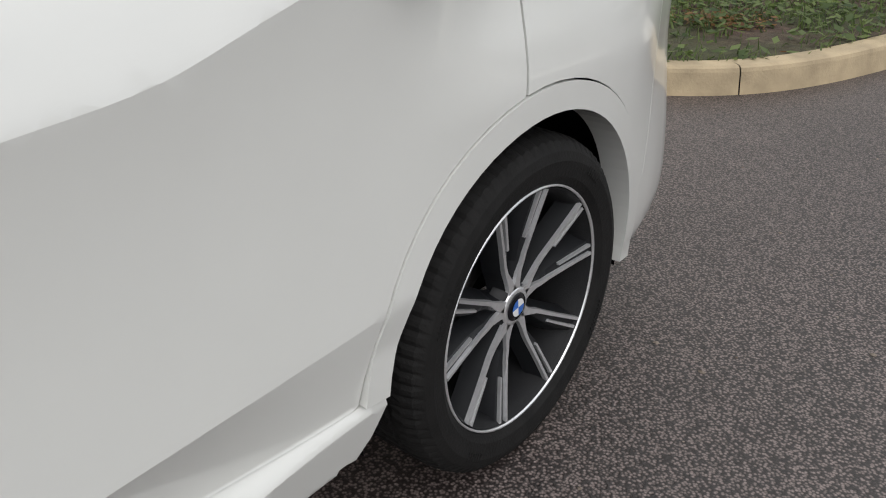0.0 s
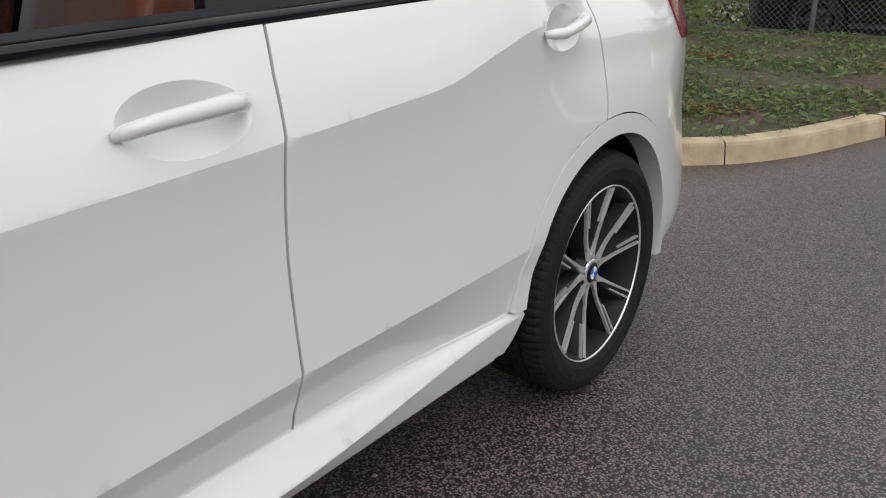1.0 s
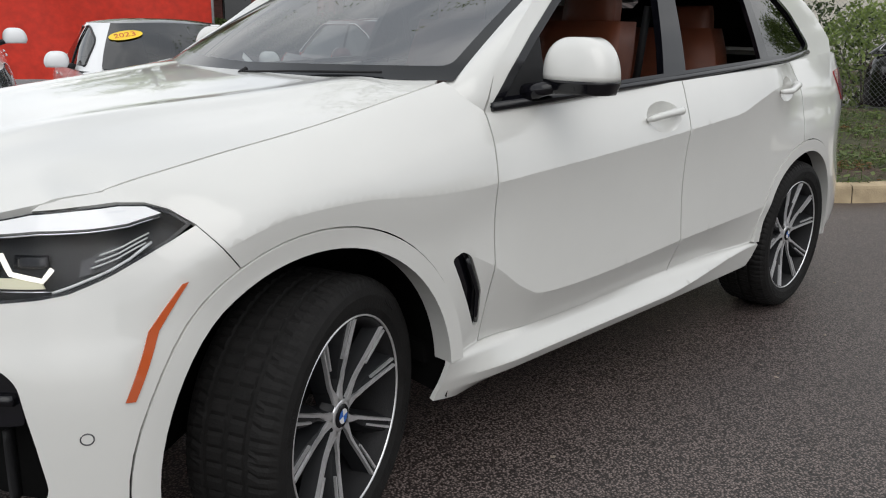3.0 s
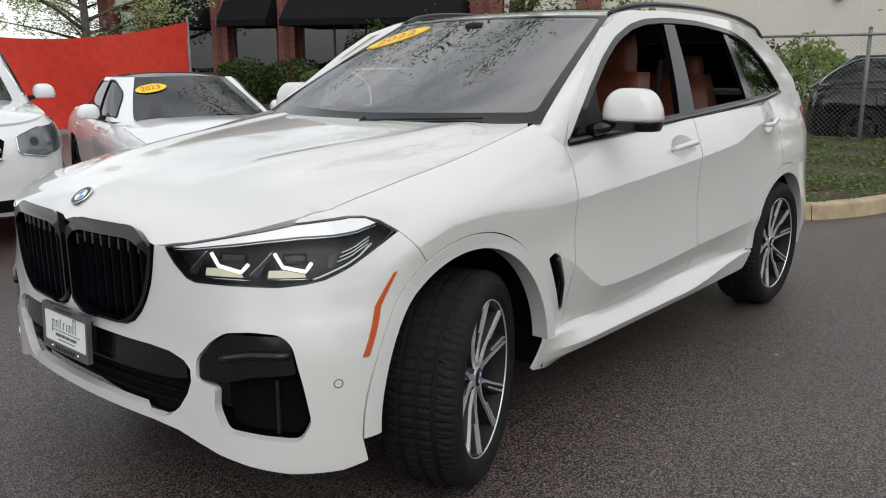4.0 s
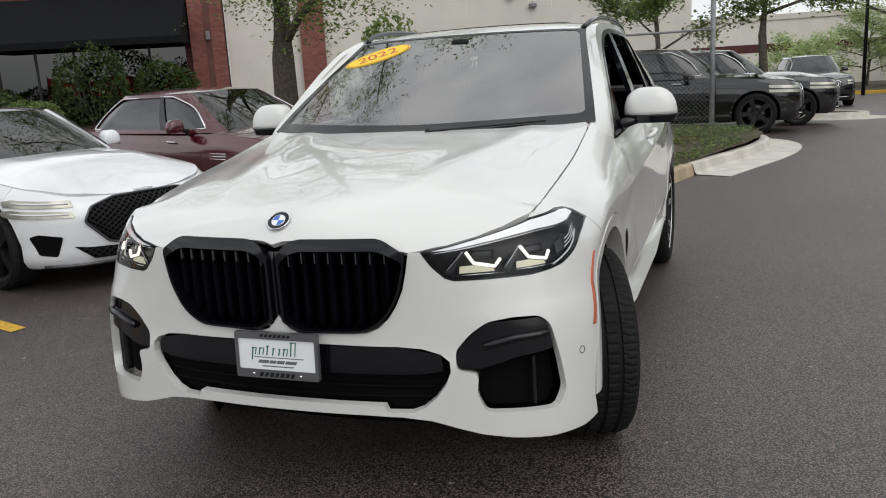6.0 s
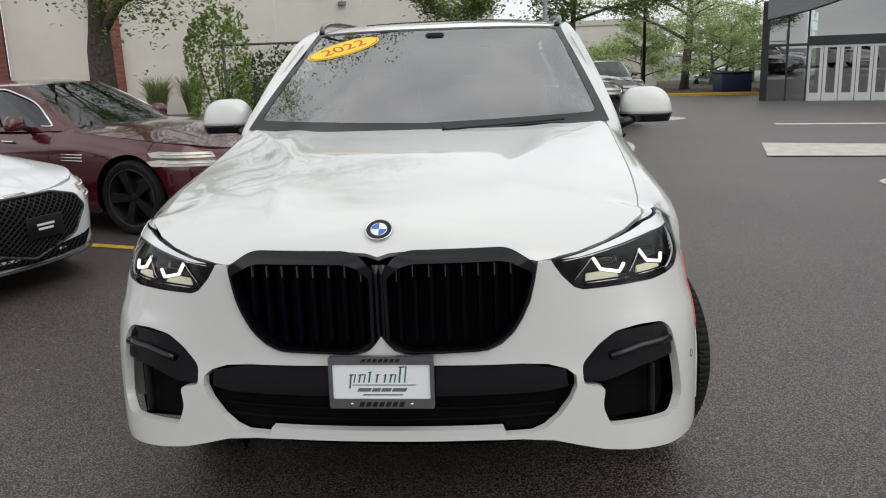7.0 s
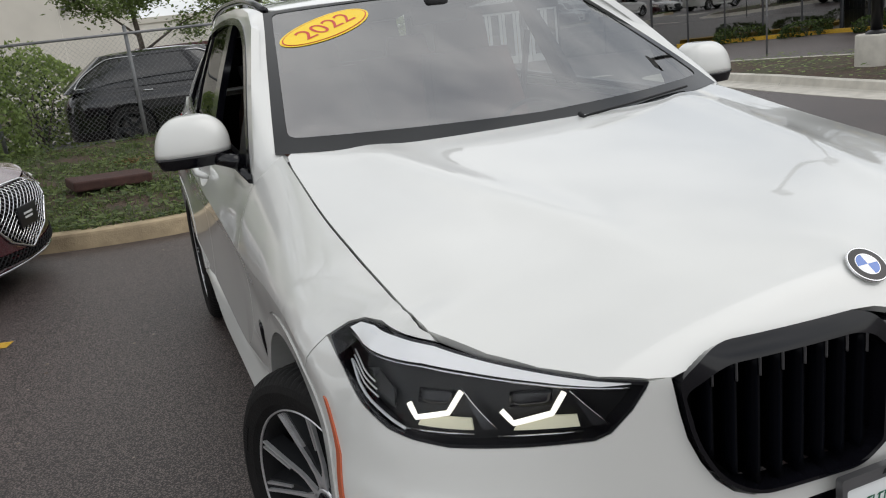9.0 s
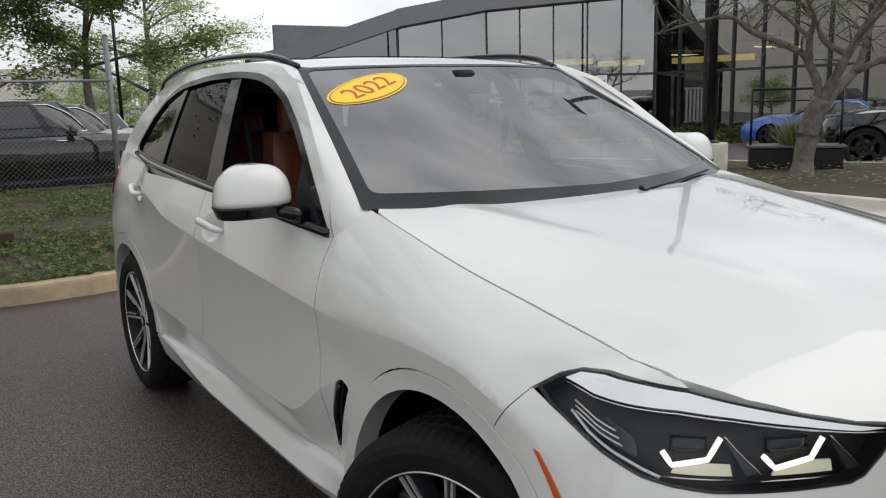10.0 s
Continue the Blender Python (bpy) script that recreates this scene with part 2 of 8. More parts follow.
WOODSTEP = simple("weathered_timber", (0.20, 0.17, 0.13), 0.9, vary=0.25, scale=6, bump=0.4)
ROOFGREY = simple("grey_roofing", (0.25, 0.24, 0.23), 0.9, vary=0.15)


# ---------------------------------------------------------------- building blocks
def thing(name, label, category, at=None, group="", kind=""):
    ob = new(name)
    if at is not None:
        ob.matrix_world = at
    return tagged(ob, label, category, group, kind)


def mesh_data(name, verts, faces, material, smooth=True, normals=None):
    me = bpy.data.meshes.new(name)
    me.from_pydata([tuple(v) for v in verts], [], faces)
    me.materials.append(material)
    me.polygons.foreach_set("use_smooth", [smooth] * len(me.polygons))
    me.update()
    if normals is not None:
        me.normals_split_custom_set(normals)
    return me


def part(name, geo, material, parent=None, label="", smooth=True):
    """Links geometry (verts, faces) as one mesh object under a thing or a part."""
    ob = new(name, mesh_data(name, geo[0], geo[1], material, smooth, geo[2] if len(geo) > 2 else None))
    if parent is not None:
        ob.parent = parent
    return tagged(ob, label)


def solid(name, geo, material, label, category, group="", kind="", smooth=False, at=None):
    ob = new(name, mesh_data(name, geo[0], geo[1], material, smooth))
    if at is not None:
        ob.matrix_world = at
    return tagged(ob, label, category, group, kind)


def join(*geos):
    verts, faces = [], []
    for v, f in geos:
        k = len(verts)
        verts += list(v)
        faces += [tuple(i + k for i in q) for q in f]
    return verts, faces


def moved(geo, m):
    flip = m.to_3x3().determinant() < 0
    return [m @ Vector(v) for v in geo[0]], [tuple(reversed(f)) for f in geo[1]] if flip else geo[1]


def mirrored(geo):
    verts, faces = [(-v[0], v[1], v[2]) for v in geo[0]], [tuple(reversed(f)) for f in geo[1]]
    if len(geo) < 3:
        return verts, faces
    normals, k = [], 0
    for f in geo[1]:
        normals += [(-n[0], n[1], n[2]) for n in reversed(geo[2][k:k + len(f)])]
        k += len(f)
    return verts, faces, normals


def box(x0, y0, z0, x1, y1, z1, b=0.0):
    """A box, its edges chamfered by b."""
    bm = bmesh.new()
    bmesh.ops.create_cube(bm, size=1)
    for v in bm.verts:
        v.co = (x0 + (v.co.x + 0.5) * (x1 - x0), y0 + (v.co.y + 0.5) * (y1 - y0), z0 + (v.co.z + 0.5) * (z1 - z0))
    if b:
        bmesh.ops.bevel(bm, geom=list(bm.edges), offset=b, segments=2, affect="EDGES", profile=0.5)
    return from_bm(bm)


def from_bm(bm):
    bm.verts.index_update()
    geo = [v.co.copy() for v in bm.verts], [tuple(v.index for v in f.verts) for f in bm.faces]
    bm.free()
    return geo


def lathe(profile, n=48, axis="x", caps=False):
    """Turns (along, radius) round an axis."""
    verts, faces = [], []
    for a, r in profile:
        for i in range(n):
            c, s = math.cos(2 * math.pi * i / n) * r, math.sin(2 * math.pi * i / n) * r
            verts.append((a, c, s) if axis == "x" else (c, s, a))
    for k in range(len(profile) - 1):
        for i in range(n):
            j = (i + 1) % n
            faces.append((k * n + i, k * n + j, (k + 1) * n + j, (k + 1) * n + i))
    if caps:
        faces.append(tuple(range(n - 1, -1, -1)))
        faces.append(tuple(range((len(profile) - 1) * n, len(profile) * n)))
    return verts, faces


def tube(points, r, n=8, ends=True):
    """A round bar through points; r a number or one per point."""
    pts = [Vector(p) for p in points]
    rs = r if isinstance(r, (list, tuple)) else [r] * len(pts)
    verts, faces = [], []
    up = Vector((0.123, 0.31, 0.94))
    for i, p in enumerate(pts):
        d = (pts[min(i + 1, len(pts) - 1)] - pts[max(i - 1, 0)]).normalized()
        a = d.cross(up if abs(d.dot(up)) < 0.95 else Vector((1, 0, 0))).normalized()
        b = d.cross(a)
        for k in range(n):
            t = 2 * math.pi * k / n
            verts.append(p + (a * math.cos(t) + b * math.sin(t)) * rs[i])
    for i in range(len(pts) - 1):
        for k in range(n):
            j = (k + 1) % n
            faces.append((i * n + k, i * n + j, (i + 1) * n + j, (i + 1) * n + k))
    if ends:
        faces.append(tuple(range(n - 1, -1, -1)))
        faces.append(tuple(range((len(pts) - 1) * n, len(pts) * n)))
    return verts, faces


def spline(keys, x):
    """A smooth curve through (x, y) keys, with no overshoot past its ends."""
    xs, ys = np.array([k[0] for k in keys], float), np.array([k[1] for k in keys], float)
    d = np.gradient(ys, xs)
    i = int(np.clip(np.searchsorted(xs, x) - 1, 0, len(xs) - 2))
    h = xs[i + 1] - xs[i]
    t = min(max((x - xs[i]) / h, 0.0), 1.0)
    return float(ys[i] * (2 * t**3 - 3 * t**2 + 1) + d[i] * h * (t**3 - 2 * t**2 + t) + ys[i + 1] * (3 * t**2 - 2 * t**3) + d[i + 1] * h * (t**3 - t**2))


class Curve:
    """The same smooth curve, kept ready for many calls."""

    def __init__(self, keys, even=True):
        self.x, self.y = [float(k[0]) for k in keys], [float(k[1]) for k in keys]
        m = [(self.y[i + 1] - self.y[i]) / (self.x[i + 1] - self.x[i]) for i in range(len(keys) - 1)]
        w = [self.x[i + 1] - self.x[i] for i in range(len(keys) - 1)]
        self.d = [m[0]] + [0.0 if even and m[i - 1] * m[i] <= 0 else (m[i - 1] * w[i] + m[i] * w[i - 1]) / (w[i] + w[i - 1]) for i in range(1, len(m))] + [m[-1]]
        if even:
            for i in range(1, len(m)):
                cap = 3 * min(abs(m[i - 1]), abs(m[i]))
                self.d[i] = max(-cap, min(cap, self.d[i]))

    def __call__(self, x):
        xs, ys, d = self.x, self.y, self.d
        i = 0
        while i < len(xs) - 2 and x > xs[i + 1]:
            i += 1
        h = xs[i + 1] - xs[i]
        t = min(max((x - xs[i]) / h, 0.0), 1.0)
        return ys[i] * (2 * t**3 - 3 * t**2 + 1) + d[i] * h * (t**3 - 2 * t**2 + t) + ys[i + 1] * (3 * t**2 - 2 * t**3) + d[i + 1] * h * (t**3 - t**2)


def lin(keys, x):
    return float(np.interp(x, [k[0] for k in keys], [k[1] for k in keys]))


def step01(a, b, x):
    t = min(max((x - a) / (b - a), 0.0), 1.0)
    return t * t * (3 - 2 * t)


def rounded(poly, r, n=4):
    """The polygon with its corners rounded by r (a number, or one for each corner)."""
    out, m = [], len(poly)
    for i in range(m):
        p, a, b = Vector(poly[i]), Vector(poly[i - 1]), Vector(poly[(i + 1) % m])
        q = r[i] if isinstance(r, (list, tuple)) else r
        da, db = a - p, b - p
        k = min(q, da.length * 0.45, db.length * 0.45)
        if k < 1e-4:
            out.append(tuple(p))
            continue
        s, e = p + da.normalized() * k, p + db.normalized() * k
        for j in range(n + 1):
            t = j / n
            out.append(tuple(s * (1 - t) ** 2 + p * 2 * t * (1 - t) + e * t * t))
    return out


def inside(poly, x, y):
    """Even-odd test of arrays x, y against a polygon."""
    x, y = np.asarray(x, float), np.asarray(y, float)
    hit = np.zeros(x.shape, bool)
    for i in range(len(poly)):
        (x0, y0), (x1, y1) = poly[i - 1], poly[i]
        if y0 != y1:
            hit ^= ((y0 > y) != (y1 > y)) & (x < (x1 - x0) * (y - y0) / (y1 - y0) + x0)
    return hit


def resampled(poly, step):
    out = []
    for i in range(len(poly)):
        a, b = Vector(poly[i]), Vector(poly[(i + 1) % len(poly)])
        n = max(1, int(math.ceil((b - a).length / step)))
        out += [tuple(a.lerp(b, k / n)) for k in range(n)]
    return out


def panel(poly, surf, step=0.03, holes=(), depth=0.014, lift=0.0, vstep=None, lines=(), exact=False):
    """A sheet over the surface surf(u, v), cut to a polygon with holes, its edges folded in by depth; exact takes the shading from the surface, with sharp creases along the lines."""
    from mathutils.geometry import delaunay_2d_cdt
    vstep = vstep or step
    loops = [resampled(poly, step)] + [resampled(h, step) for h in holes]
    us = [p[0] for p in loops[0]]
    vs = [p[1] for p in loops[0]]
    gu, gv = np.meshgrid(np.arange(min(us) + step * 0.5, max(us), step), np.arange(min(vs) + vstep * 0.5, max(vs), vstep))
    gu, gv = gu.ravel(), gv.ravel()
    ok = inside(loops[0], gu, gv)
    for h in loops[1:]:
        ok &= ~inside(h, gu, gv)
    gu, gv = gu[ok], gv[ok]
    edge = np.array([p for l in loops for p in l])
    kept = []
    for l in lines:
        ok = inside(loops[0], [p[0] for p in l], [p[1] for p in l])
        far = [np.hypot(edge[:, 0] - p[0], edge[:, 1] - p[1]).min() > 0.004 for p in l]
        kept.append([p for p, a, c in zip(l, ok, far) if a and c])
    if any(kept):
        edge = np.concatenate([edge, np.array([p for l in kept for p in l])])
    if len(gu):
        keep = np.ones(len(gu), bool)
        for k in range(0, len(gu), 400):
            d = np.hypot((gu[k:k + 400, None] - edge[None, :, 0]), (gv[k:k + 400, None] - edge[None, :, 1]) * step / vstep)
            keep[k:k + 400] = d.min(1) > step * 0.45
        gu, gv = gu[keep], gv[keep]
    pts, edges = [], []
    for l in loops:
        k = len(pts)
        pts += [Vector(p) for p in l]
        edges += [(k + i, k + (i + 1) % len(l)) for i in range(len(l))]
    first = len(pts)
    for l in kept:
        k = len(pts)
        pts += [Vector(p) for p in l]
        edges += [(k + i, k + i + 1) for i in range(len(l) - 1)]
    last = len(pts)
    pts += [Vector((a, b)) for a, b in zip(gu, gv)]
    v2, e2, f2, ov, oe, of = delaunay_2d_cdt(pts, edges, [], 0, 1e-6)
    cx = np.array([sum(v2[i].x for i in f) / len(f) for f in f2])
    cy = np.array([sum(v2[i].y for i in f) / len(f) for f in f2])
    ok = inside(loops[0], cx, cy)
    for h in loops[1:]:
        ok &= ~inside(h, cx, cy)
    faces = [tuple(f) for f, k in zip(f2, ok) if k]
    co = [Vector(surf(v.x, v.y)) for v in v2]
    eps = 1e-3
    def normal(u, v):
        du = Vector(surf(u + eps, v)) - Vector(surf(u - eps, v))
        dv = Vector(surf(u, v + eps)) - Vector(surf(u, v - eps))
        return du.cross(dv).normalized()
    if lift:
        co = [c + normal(v.x, v.y) * lift for c, v in zip(co, v2)]
    if depth:
        count = {}
        for f in faces:
            for i in range(len(f)):
                e = (f[i], f[(i + 1) % len(f)])
                count[tuple(sorted(e))] = None if tuple(sorted(e)) in count else e
        rim, extra = {}, []
        for e in [e for e in count.values() if e]:
            for i in e:
                if i not in rim:
                    n = normal(v2[i].x, v2[i].y)
                    rim[i] = len(co)
                    co += [co[i].copy(), co[i] - n * depth]
            a, b = rim[e[0]], rim[e[1]]
            extra.append((b, a, a + 1, b + 1))
        flat = len(faces)
        faces += extra
    else:
        flat = len(faces)
    if not exact:
        return co, faces
    eps = 4e-3
    crease = {i for i, o in enumerate(ov) if any(first <= j < last for j in o)}
    own = {}
    normals = []
    for f in faces[:flat]:
        mu, mv = sum(v2[i].x for i in f) / len(f), sum(v2[i].y for i in f) / len(f)
        for i in f:
            if i in crease:
                normals.append(normal(v2[i].x + (mu - v2[i].x) * 0.6, v2[i].y + (mv - v2[i].y) * 0.6))
            else:
                if i not in own:
                    own[i] = normal(v2[i].x, v2[i].y)
                normals.append(own[i])
    for f in faces[flat:]:
        n = (co[f[1]] - co[f[0]]).cross(co[f[2]] - co[f[1]])
        n = n.normalized() if n.length > 1e-12 else Vector((0, 0, 1))
        normals += [n] * len(f)
    return co, faces, [tuple(n) for n in normals]


def ring(poly, surf, width, step=0.02, depth=0.01, lift=0.004):
    """A band of that width inside the edge of a polygon."""
    return panel(poly, surf, step, [shrunk(poly, width)], depth, lift)


def shrunk(poly, d):
    """The polygon moved inwards by d (either winding)."""
    area = sum(poly[i - 1][0] * poly[i][1] - poly[i][0] * poly[i - 1][1] for i in range(len(poly)))
    s = 1 if area > 0 else -1
    out, n = [], len(poly)
    for i in range(n):
        a, p, b = Vector(poly[i - 1]), Vector(poly[i]), Vector(poly[(i + 1) % n])
        e1, e2 = (p - a).normalized(), (b - p).normalized()
        n1, n2 = Vector((-e1.y, e1.x)) * s, Vector((-e2.y, e2.x)) * s
        m = n1 + n2
        k = m.length_squared
        out.append(tuple(p + m * (2 * d / max(k, 0.8)) if k > 0.05 else p + n1 * d))
    return out


def writing(name, text, size, material, parent, m, extrude=0.0006, align="CENTER", shear=0.0, width=None):
    """Raised letters in the built-in font, turned into a mesh, at the pose m."""
    cu = bpy.data.curves.new(name, "FONT")
    cu.body, cu.size, cu.extrude, cu.align_x, cu.align_y, cu.shear = text, size, extrude, align, "CENTER", shear
    ob = bpy.data.objects.new(name, cu)
    scene.collection.objects.link(ob)
    me = bpy.data.meshes.new_from_object(ob.evaluated_get(bpy.context.evaluated_depsgraph_get()))
    bpy.data.objects.remove(ob)
    me.materials.clear()
    me.materials.append(material)
    if width:
        xs = [v.co.x for v in me.vertices]
        k = width / (max(xs) - min(xs))
        for v in me.vertices:
            v.co.x *= k
    out = new(name, me)
    out.parent = parent
    out.matrix_local = m
    return out


# ---------------------------------------------------------------- the white sport utility vehicle: its surfaces
def smooth_line(pts, n=24):
    """A Catmull-Rom curve through plan points."""
    p = [Vector(q) for q in pts]
    p = [p[0] * 2 - p[1]] + p + [p[-1] * 2 - p[-2]]
    out = []
    for i in range(1, len(p) - 2):
        for k in range(n):
            t = k / n
            out.append(0.5 * (2 * p[i] + (p[i + 1] - p[i - 1]) * t + (2 * p[i - 1] - 5 * p[i] + 4 * p[i + 1] - p[i + 2]) * t * t + (3 * p[i] - p[i - 1] - 3 * p[i + 1] + p[i + 2]) * t**3))
    return out + [p[-2]]


class Plan:
    """The outline of a car from above, front centre to rear centre along its left side; u is the way along it."""

    def __init__(self, pts):
        # the start is mirrored so that the nose is smooth at its middle
        full = smooth_line([(-pts[1][0], pts[1][1])] + list(pts) + [(-pts[-2][0], pts[-2][1])])
        n = 24
        line = full[n:-n]
        self.x, self.y = np.array([p.x for p in line]), np.array([p.y for p in line])
        self.u = np.concatenate([[0], np.cumsum(np.hypot(np.diff(self.x), np.diff(self.y)))])
        dx, dy = np.gradient(self.x, self.u), np.gradient(self.y, self.u)
        h = np.hypot(dx, dy)
        self.nx, self.ny = dy / h, -dx / h
        self.side = (self.u > np.interp(0.86, self.x[: len(self.x) // 3], self.u[: len(self.u) // 3])) & (self.y < self.y[-1] - 0.25)
        self.ys, self.us = self.y[self.side], self.u[self.side]

    def at(self, u):
        s = -1.0 if u < 0 else 1.0
        a = abs(u)
        return s * np.interp(a, self.u, self.x), np.interp(a, self.u, self.y), s * np.interp(a, self.u, self.nx), np.interp(a, self.u, self.ny)

    def u_of_y(self, y):
        """The way along the outline at which the left side passes y."""
        return float(np.interp(y, self.ys, self.us))

    def u_of_x(self, x):
        """The same for the front, by x."""
        k = len(self.u) // 3
        return math.copysign(float(np.interp(abs(x), self.x[:k], self.u[:k])), x)


SUV = Plan([(0, -2.425), (0.30, -2.412), (0.52, -2.372), (0.72, -2.300), (0.872, -2.198), (0.958, -2.065), (0.988, -1.90), (0.998, -1.5), (0.998, -1.06), (1.0, -0.5),
            (1.006, 0.25), (1.010, 0.9), (1.014, 1.5), (1.0, 1.85), (0.955, 2.15), (0.86, 2.36), (0.62, 2.47), (0.3, 2.50), (0, 2.51)])
AXLE, HUB_Z = 1.4875, 0.372
U_HOOD = 0.805


CREASE_CURVE = Curve([(-1.2, 0.93), (-0.873, 0.948), (-0.431, 0.972), (0.25, 1.016), (0.52, 1.038), (0.70, 1.056), (0.87, 1.104), (1.06, 1.15), (1.4, 1.16)])


def crease(y):
    """Height of the shoulder crease; it kinks up to the rear handle."""
    return CREASE_CURVE(min(max(y, -1.2), 1.4))


LOW_CREASE_CURVE = Curve([(-1.0, 0.75), (-0.873, 0.683), (-0.744, 0.592), (-0.66, 0.556), (-0.42, 0.545), (0.264, 0.573), (1.02, 0.598), (1.3, 0.61)])


def low_crease(y):
    return LOW_CREASE_CURVE(min(max(y, -1.0), 1.3))


HOOD_MID = Curve([(-2.45, 0.93), (-2.40, 0.985), (-2.36, 1.030), (-2.28, 1.068), (-2.1, 1.112), (-1.8, 1.162), (-1.4, 1.208), (-1.0, 1.245), (-0.8, 1.26)])
HOOD_EDGE = Curve([(-2.45, 0.74), (-2.40, 0.82), (-2.346, 0.888), (-2.25, 0.961), (-2.115, 1.022), (-1.8, 1.085), (-1.4, 1.150), (-1.0, 1.225), (-0.8, 1.262)])


def hood_top(x, y):
    mid, edge = HOOD_MID(y), HOOD_EDGE(y)
    k = min(abs(x) / U_HOOD, 1.4)
    z = mid + (edge - mid) * k ** (1.5 + 1.1 * step01(-2.3, -1.8, y))
    ridge = 0.34 + 0.24 * step01(-2.35, -1.0, y)
    z += 0.011 * step01(-2.3, -1.9, y) * step01(-0.9, -1.2, y) * math.exp(-(((abs(x) - ridge) / 0.07) ** 2))
    return z


HOOD_X = Curve([(-2.2, 0.792), (-2.118, 0.798), (-1.9, 0.808), (-1.5, 0.816), (-1.2, 0.816), (-0.945, 0.812), (-0.6, 0.80)])


def fender_top(y):
    y = min(max(y, -2.2), -0.9)
    return hood_top(HOOD_X(y), y)


FRONT_IN = Curve([(0.14, 0.16), (0.20, 0.075), (0.235, 0.018), (0.27, 0.0), (0.33, 0.004), (0.56, 0.0), (0.60, 0.006), (0.70, 0.010), (0.93, 0.010), (0.96, 0.014), (0.99, 0.03), (1.03, 0.07), (1.2, 0.3)])
CORNER_IN = Curve([(0.14, 0.10), (0.22, 0.01), (0.27, -0.032), (0.33, -0.040), (0.58, -0.034), (0.66, -0.026), (0.725, -0.012), (0.76, 0.0), (0.84, 0.022), (0.90, 0.040), (0.94, 0.058), (0.98, 0.082), (1.02, 0.110), (1.06, 0.145), (1.25, 0.42)])
HAUNCH_IN = Curve([(0.24, 0.12), (0.30, 0.02), (0.42, 0.006), (0.6, 0.0), (0.86, 0.0), (0.95, 0.012), (1.03, 0.032), (1.10, 0.045), (1.2, 0.088), (1.3, 0.14)])
REAR_IN = Curve([(0.2, 0.16), (0.3, 0.04), (0.45, 0.0), (0.62, 0.01), (0.8, 0.03), (1.0, 0.035), (1.15, 0.07), (1.3, 0.12)])
BLEND = [0.50, 0.95] + [SUV.u_of_y(v) for v in (-2.05, -1.72, -1.12, -0.72, 1.0, 1.42, 1.85, 2.2)]


FENDER_CREASE_CURVE = Curve([(-2.1, 0.70), (-1.95, 0.82), (-1.80, 0.905), (-1.60, 0.958), (-1.40, 0.965), (-1.20, 0.948), (-1.0, 0.943), (-0.873, 0.948)])


def fender_crease(y):
    """The soft edge over the front wheel arch, running on into the doors' crease."""
    return FENDER_CREASE_CURVE(min(max(y, -2.1), -0.873))


def fender_in(y, z):
    zt, zf = fender_top(y), fender_crease(y)
    if z < zf:
        return 0.015 * step01(-0.02, 0.16, zf - z) + (0.06 * (0.42 - z) / 0.2 if z < 0.42 else 0)
    k = min((z - zf) / max(zt - zf, 0.05), 0.9995)
    return (0.994 - HOOD_X(min(max(y, -2.2), -0.9))) * (1 - (1 - k**1.6) ** 0.87)


def sill_break(y):
    """The edge along the sill; it climbs to the top towards the rear wheel."""
    return 0.350 + 0.064 * step01(0.15, 0.98, y)


def sill_in(y, z):
    """A bright upper facet, an edge, an upright lower facet and a turned-in foot."""
    r = step01(0.15, 0.98, y)
    return lin([(0.25, 0.13), (0.272, 0.085), (0.312, 0.022 + 0.010 * r), (sill_break(y), 0.0 + 0.010 * r), (0.4262, 0.050 - 0.036 * r)], z)


def door_in(y, z):
    zc, zl = crease(y), low_crease(y)
    if z >= zc:
        d = z - zc
        return 0.30 * d + 0.75 * d * d
    if z >= zl:
        t = (z - zl) / (zc - zl)
        return 0.055 * t * (1 - t) * (0.7 + 0.4 * t)
    if z > 0.425:
        d = zl - z
        return (0.43 * d - 0.25 * d * d) * (1 - 0.6 * step01(0.5, 1.0, y))
    return sill_in(y, z)


def inset(u, z):
    """How far the body lies inside its plan outline at height z."""
    a = abs(u)
    y = SUV.at(a)[1]
    w = [step01(BLEND[k], BLEND[k + 1], a) for k in (0, 2, 4, 6, 8)]
    if 0 < w[1] < 1 or -2.25 < y < -2.0:
        s = step01(1.0, 1.04, z)
        w[1] = step01(BLEND[2] - 0.16 * s, BLEND[3] - 0.26 * s, a)
    if 0 < w[2] < 1:
        w[2] = step01(BLEND[4] + 0.20 * step01(0.95, 1.08, z), BLEND[5], a)
    last = max((k + 1 for k in range(5) if w[k] >= 1), default=0)
    v = None
    for k in range(last, 6):
        if k > last and w[k - 1] <= 0:
            break
        one = FRONT_IN(z) if k == 0 else CORNER_IN(z) if k == 1 else fender_in(y, z) if k == 2 else door_in(y, z) if k == 3 else HAUNCH_IN(z) if k == 4 else REAR_IN(z)
        v = one if v is None else v + (one - v) * w[k - 1]
    return v


def body(u, z):
    x, y, nx, ny = SUV.at(u)
    o = inset(u, z)
    return x - nx * o, y - ny * o, z


def trim_face(u, z):
    """Where the wheel arch trims lie: proud of the panels that tuck in below."""
    x, y, nx, ny = SUV.at(u)
    o = min(inset(u, z), 0.012)
    return x - nx * o, y - ny * o, z


def flank(y, z):
    """The body's side by y and z (left side)."""
    return body(SUV.u_of_y(y), z)


def cabin_side(y, z):
    """The glasshouse's side: it leans in towards the roof and narrows to the rear."""
    k = (z - 1.17) / 0.52
    x = 0.918 - 0.03 * k - 0.172 * max(k, 0) ** 1.25 - (0.035 + 0.085 * max(k, 0)) * step01(0.9, 2.3, y) - 0.012 * step01(-0.3, -0.95, y)
    return x, y, z


